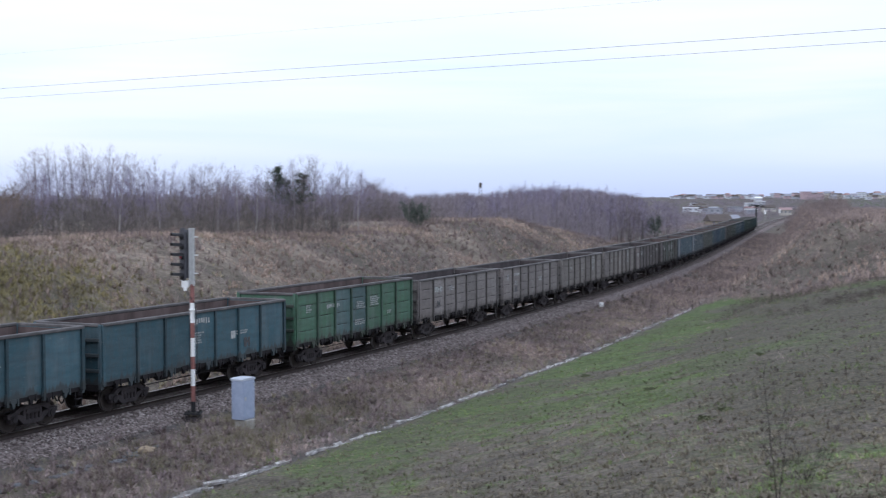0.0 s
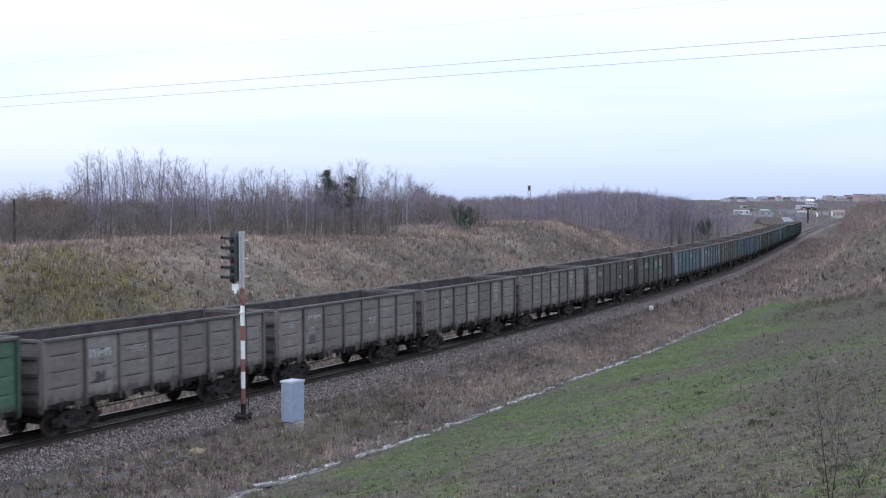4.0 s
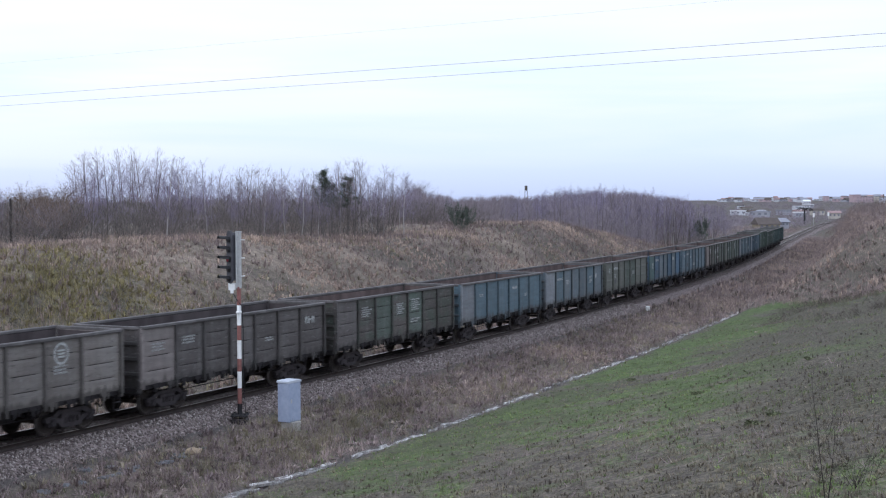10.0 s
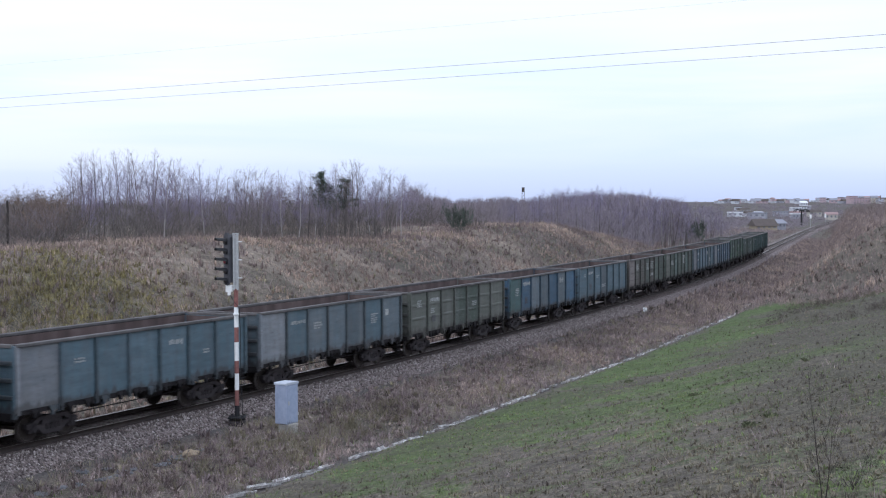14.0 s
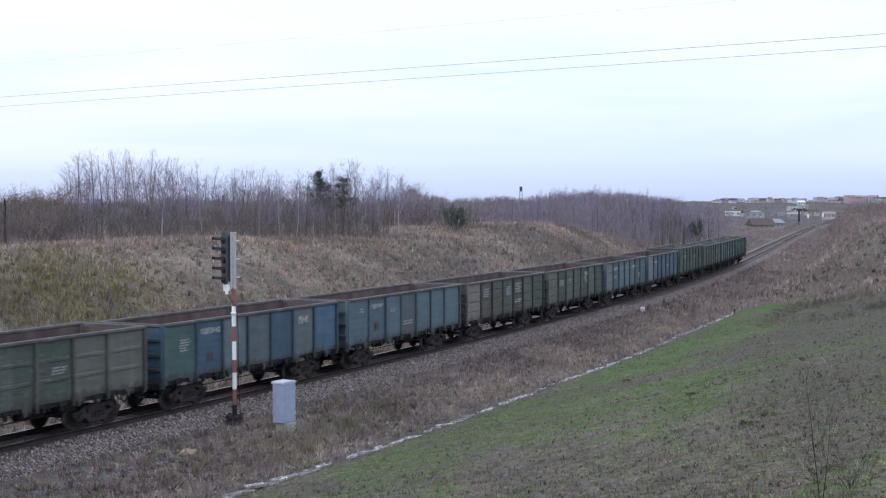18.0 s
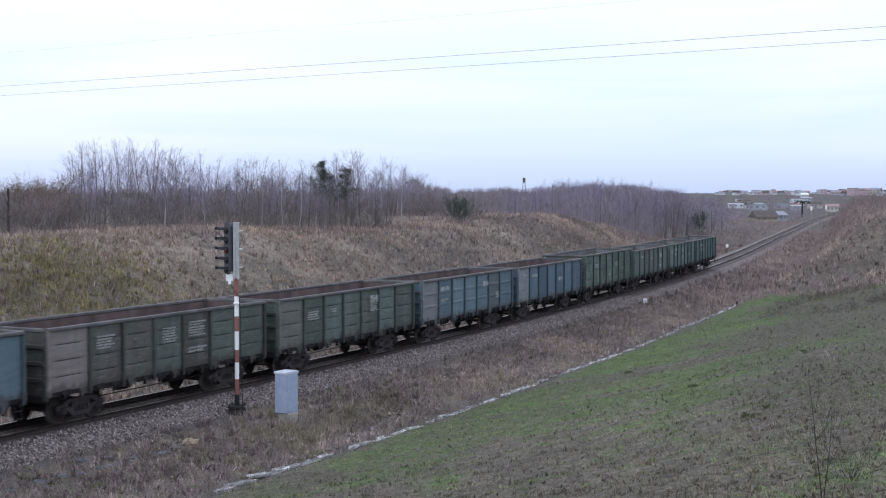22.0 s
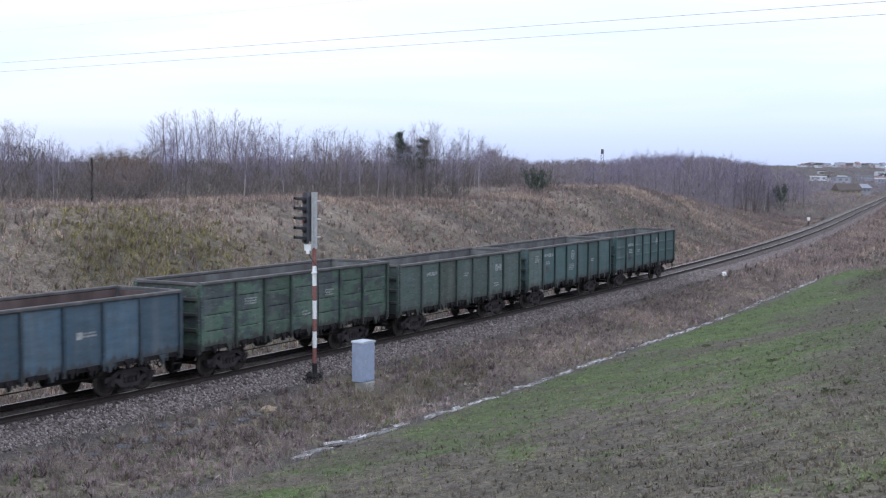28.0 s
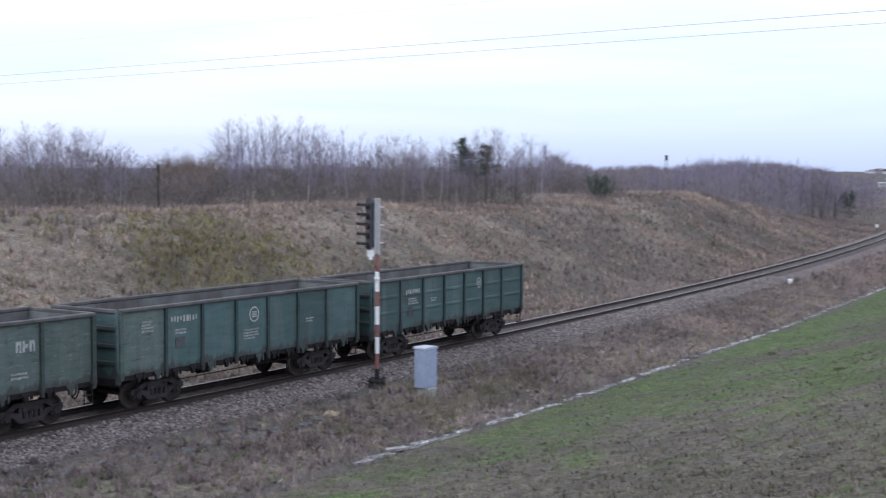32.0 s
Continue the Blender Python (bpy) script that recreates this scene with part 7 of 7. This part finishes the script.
for k in range(800):
    b, d = town.uniform(440, 910), town.uniform(330, 1000) if k % 2 else town.uniform(900, 2100)
    h = town.uniform(1.0, 2.2) if d < 700 else town.uniform(1.8, 4.0)
    p = Vector((d * b / 2365, d, 0))
    s, u = (float(a[0]) for a in to_line(np.array([p.x]), np.array([p.y])))
    if abs(u) > 7 and not (abs(b - 567) < 42 and d < 440):
        spots.append((p.x, p.y, h, h * town.uniform(0.7, 1.5)))
for k in range(170):
    b, d = town.uniform(440, 640), town.uniform(265, 640)
    p = Vector((d * b / 2365, d, 0))
    s, u = (float(a[0]) for a in to_line(np.array([p.x]), np.array([p.y])))
    if -70 < u < -7:
        h = town.uniform(0.7, 1.3) if abs(b - 567) < 50 and d < 440 else town.uniform(1.3, 2.8)
        spots.append((p.x, p.y, h, h * town.uniform(0.8, 1.6)))
thick_wood("far_wood", spots, "bare brown hedges and trees round the far town", 60, M_HAZE, 8.0)


M_POLE = bark("tarred_wood", (0.035, 0.03, 0.03), (0.07, 0.06, 0.058))


def pole(bearing, d, up, label, r=0.085, mat=None):
    y_ = d / math.sqrt(1 + (bearing / 2365) ** 2)
    x_ = y_ * bearing / 2365
    z = float(ground_z(np.array([x_]), np.array([y_]))[0][0])
    top = EYE.z + up / 2365 * d - z
    t = empty("utility_pole", pose(x_, y_, z), label, "pole", "poles on the bank")
    part("post", tube(bmesh.new(), (0, 0, -0.4), (0, 0, top), r, r * 0.8, n=10), mat or M_POLE, t)
    part("cap", tube(bmesh.new(), (0, 0, top), (0, 0, top + 0.06), r * 0.8, 0.03, n=10), mat or M_POLE, t)


pole(-776, 84, 6, "old dark wooden pole at the top of the bank")
pole(-613, 118, 6, "old grey wooden pole among the birches", 0.07, M_BARK)
pole(-940, 96, 16, "old grey wooden pole at the edge of the wood", 0.07, M_BARK)


def tower():
    d, b = 620, 137
    y_ = d / math.sqrt(1 + (b / 2365) ** 2)
    t = empty("radio_tower", pose(y_ * b / 2365, y_, -1), "slim dark lattice tower beyond the trees", "tower")
    hgt = EYE.z + 27 / 2365 * d + 1
    for dx in (-0.5, 0.5):
        for dy in (-0.5, 0.5):
            part("leg", tube(bmesh.new(), (dx * 1.6, dy * 1.6, 0), (dx, dy, hgt), 0.08, n=5), M_BARK, t)
    bm = bmesh.new()
    for k in range(10):
        z = hgt * k / 10
        for sg in (-1, 1):
            tube(bm, (-0.65, sg * 0.6, z), (0.65, sg * 0.6, z + hgt / 10), 0.06, n=4)
            tube(bm, (sg * 0.6, -0.65, z), (sg * 0.6, 0.65, z + hgt / 10), 0.06, n=4)
    part("bracing", bm, M_BARK, t)
    part("platform", box(bmesh.new(), -0.4, 0.4, -0.4, 0.4, hgt - 2.2, hgt), M_BARK, t)


tower()
chim = empty("chimney", pose(1900 * 768 / 2365, 1900, 4), "tall slim grey chimney over the town", "chimney")
part("shaft", tube(bmesh.new(), (0, 0, -2), (0, 0, 11.5), 0.9, 0.6, n=10), M_ROOF[0], chim)
part("rim", tube(bmesh.new(), (0, 0, 11.5), (0, 0, 12.0), 0.75, 0.75, n=10), M_ROOF[0], chim)


def yard_signal():
    """The dark branching mast over the station throat."""
    d, b = 520, 629
    y_ = d / math.sqrt(1 + (b / 2365) ** 2)
    t = empty("yard_lamp", pose(y_ * b / 2365, y_, -1.2), "dark branching yard lamp mast by the station", "lamp mast")
    part("mast", tube(bmesh.new(), (0, 0, -1), (0, 0, 6.2), 0.45, 0.3, n=8), M_BLACK, t)
    for k in range(6):
        a = math.pi * k / 3
        bm = tube(bmesh.new(), (0, 0, 5.6), (2.0 * math.cos(a), 2.0 * math.sin(a), 6.3), 0.2, 0.14, n=6)
        tube(bm, (2.0 * math.cos(a), 2.0 * math.sin(a), 6.3), (3.1 * math.cos(a), 3.1 * math.sin(a), 5.3), 0.16, 0.2, n=6)
        part("arm", bm, M_BLACK, t)


yard_signal()
for b, d in ((645, 505), (671, 540)):
    y_ = d / math.sqrt(1 + (b / 2365) ** 2)
    t = empty("white_signal_board", pose(y_ * b / 2365, y_, -0.6), "white board on a post by the station tracks", "signal board", "boards by the station")
    part("post", tube(bmesh.new(), (0, 0, -1), (0, 0, 3.4), 0.05, n=8), M_GALV, t)
    part("board", box(bmesh.new(), -0.34, 0.34, -0.08, 0.0, 2.3, 3.8, 0.03), M_WHITE, t)


# ---- small things by the track ----
def gauge_stone(s, u, z, h, label):
    t = empty("marker_stone", line_pose(s, u, z), label, "marker", "white markers by the track")
    bm = bmesh.new()
    prism(bm, [(-0.17, -0.4), (0.17, -0.4), (0.16, h - 0.08), (0.10, h), (-0.10, h), (-0.16, h - 0.08)], -0.14, 0.14)
    part("stone", bm, M_WHITE, t)
    part("dial", box(bmesh.new(), -0.10, 0.10, 0.142, 0.148, h * 0.35, h * 0.7), M_PLATE, t)


gauge_stone(59.5, 2.95, -0.72, 0.42, "white painted kilometre stone at the ballast edge")


def marker_post(s, u, label):
    t = empty("marker_post", line_pose(s, u, -1.0), label, "marker", "white markers by the track")
    part("post", tube(bmesh.new(), (0, 0, -0.3), (0, 0, 1.3), 0.05, n=8), M_BLACK, t)
    part("plate", box(bmesh.new(), -0.18, 0.18, -0.18, 0.18, 1.0, 1.5, 0.03), M_WHITE, t)


marker_post(158.5, -3.6, "white sign plate on a short post beyond the rails")

M_CHANNEL = surface("bleached_concrete", [(0.3, (0.15, 0.14, 0.135)), (0.5, (0.37, 0.36, 0.36)), (0.68, (0.64, 0.635, 0.64))], 3.5, 0.85, 0, 0.5, 0.02, vary=0.35)
channel = empty("drain_channel", line_pose(20, DITCH_U, -1.2), "broken whitish concrete drain channel between turf and weeds", "drain", kind="")
rc = random.Random(17)


def slab(seed):
    r = random.Random(seed)
    bm = bmesh.new()
    j = lambda: r.uniform(-.03, .03)
    outs = [(-0.15, 0.04), (-0.11, 0.045), (-0.06, 0.0), (0.06, -0.005), (0.11, 0.04), (0.15, 0.035), (0.14, -0.06), (-0.14, -0.06)]
    a = [bm.verts.new((-0.46 + j(), y + j(), z + j() * 0.4)) for y, z in outs]
    b = [bm.verts.new((0.46 + j(), y + j(), z + j() * 0.4)) for y, z in outs]
    bm.faces.new(a[::-1])
    bm.faces.new(b)
    for k in range(8):
        bm.faces.new((a[k], a[(k + 1) % 8], b[(k + 1) % 8], b[k]))
    return mesh_of("channel_slab", bm, M_CHANNEL)


SLABS = [slab(i) for i in range(6)]
inv = channel.matrix_world.inverted()
s_ = -9.0
while s_ < 78:
    u_ = DITCH_U + 0.10 * math.sin(s_ * 0.23) + rc.uniform(-.05, .05)
    p = on_line(s_, u_)
    z_ = float(ground_z(np.array([p.x]), np.array([p.y]))[0][0])
    vis = 0.5 + 0.5 * math.sin(s_ * 0.9 + 2 * math.sin(s_ * 0.31))
    if rc.random() < 0.72 + 0.28 * vis:
        hd = math.degrees(float(np.interp(s_, S_ALL, CH)))
        o = part("channel_slab", rc.choice(SLABS), None, channel)
        o.matrix_basis = inv @ pose(p.x, p.y, z_ + 0.07 + rc.uniform(-.05, .03), rc.uniform(-5, 5), rc.uniform(-3, 3), hd + rc.uniform(-9, 9)) @ Matrix.Diagonal((rc.uniform(0.55, 1.05), rc.uniform(0.45, 0.95), 1, 1))
    s_ += 0.66

# broken slabs and mud at the foot of the ballast
M_SLATE = surface("wet_grey_rubble", [(0.3, (0.08, 0.085, 0.097)), (0.7, (0.18, 0.188, 0.21))], 3.0, 0.55, 0, 0.5, 0.02, vary=0.25)


def lump(seed, flat):
    bm = bmesh.new()
    bmesh.ops.create_icosphere(bm, subdivisions=2, radius=0.5)
    for v in bm.verts:
        k = 1 + 0.35 * noise.noise(v.co * 2.3 + Vector((seed * 3.1, 0, 0)))
        v.co = Vector((v.co.x * k, v.co.y * k * 0.8, v.co.z * k * flat))
    return mesh_of("rock", bm, None)


RUB = [lump(i, 0.22) for i in range(4)]
for m in RUB:
    m.materials.append(M_SLATE)
for k in range(34):
    s_, u_ = rc.uniform(-20, -3), rc.uniform(3.3, 4.7)
    p = on_line(s_, u_)
    z_ = float(ground_z(np.array([p.x]), np.array([p.y]))[0][0])
    o = new("broken_slab", rc.choice(RUB))
    o.matrix_world = pose(p.x, p.y, z_ - 0.01, rc.uniform(-8, 8), rc.uniform(-8, 8), rc.uniform(0, 360)) @ Matrix.Diagonal((rc.uniform(0.25, 0.8), rc.uniform(0.25, 0.7), 0.7, 1))
    tagged(o, "flat wet grey broken slab at the ballast foot", "rubble", "rubble at the ballast foot")
M_SAND = surface("tan_stone", [(0.3, (0.26, 0.20, 0.14)), (0.7, (0.42, 0.34, 0.25))], 5.0, 0.9, 0, 0.5, 0.02)
rock = new("field_stone", lump(9, 0.6))
rock.data.materials.append(M_SAND)
p = on_line(-4.6, 4.6)
rock.matrix_world = pose(p.x, p.y, float(ground_z(np.array([p.x]), np.array([p.y]))[0][0]) + 0.08, 0, 0, 30) @ Matrix.Diagonal((0.62, 0.55, 0.6, 1))
tagged(rock, "tan field stone lying in dry grass", "stone")

# sleepers, and the ties beyond in one piece
def sleeper_mesh():
    bm = bmesh.new()
    prism(bm, [(-0.13, -0.36), (0.13, -0.36), (0.10, -0.185), (-0.10, -0.185)], -1.35, 1.35)
    return mesh_of("sleeper", bm, M_SLEEPER)


SL = sleeper_mesh()
track = empty("track", None, "sleepers of the single track in the ballast", "track", kind="structure")
for k in range(300):
    s_ = -28 + 0.6 * k
    o = part("sleeper", SL, None, track)
    o.matrix_basis = line_pose(s_)
bm = bmesh.new()
for k in range(330):
    prism(bm, [(-0.12, -0.3), (0.12, -0.3), (0.10, -0.185), (-0.10, -0.185)], -1.35, 1.35)
    bm.verts.ensure_lookup_table()
    m = line_pose(152 + 0.62 * k)
    for v in bm.verts[-8:]:
        v.co = m @ v.co
far_ties = part("sleeper_row", bm, M_SLEEPER, track)
far_ties["kind"] = "stuff"

# a lone bare sapling on the near slope
M_DARKBARK = bark("dark_sapling_bark", (0.028, 0.023, 0.022), (0.055, 0.045, 0.042))
for args in (("tree", 5.35, 18.9, 2.1, 0.6), ("shrub", 6.3, 20.5, 0.75, 1.0)):
    for o in plant(*args).children:
        o.material_slots[0].link = "OBJECT"
        o.material_slots[0].material = M_DARKBARK


# ---- movement ----
def last_wagon(t):
    """How far along the track the last wagon's middle is."""
    d = t - 16.0
    slow = float(np.interp(t, (19, 21, 23, 28, 30, 31, 32), (0, 0.2, 0.38, 0.45, 0.5, 0.6, 0.8)))
    return 146.8 - 8.5268 * d - 0.007737 * d * d - 0.000123 * d ** 3 + slow


def motions():
    for i, w in enumerate(WAGONS):
        rows = []
        for k in range(33):
            s = last_wagon(k) - i * PITCH
            a, b = on_line(s - 4.33), on_line(s + 4.33)
            m = (a + b) / 2
            rows.append((float(k), pose(m.x, m.y, m.z, 0, 0, math.degrees(math.atan2(b.y - a.y, b.x - a.x)))))
        walk(w, rows)
    # the wheels roll without slipping
    for ws in WHEELS:
        p = ws.matrix_basis.translation.copy()
        rows = []
        for k in range(481):
            t = k / 15
            rows.append((t, pose(p.x, p.y, p.z, 0, math.degrees((last_wagon(t) - last_wagon(0)) / 0.475) % 360, 0)))
        walk(ws, rows)


motions()
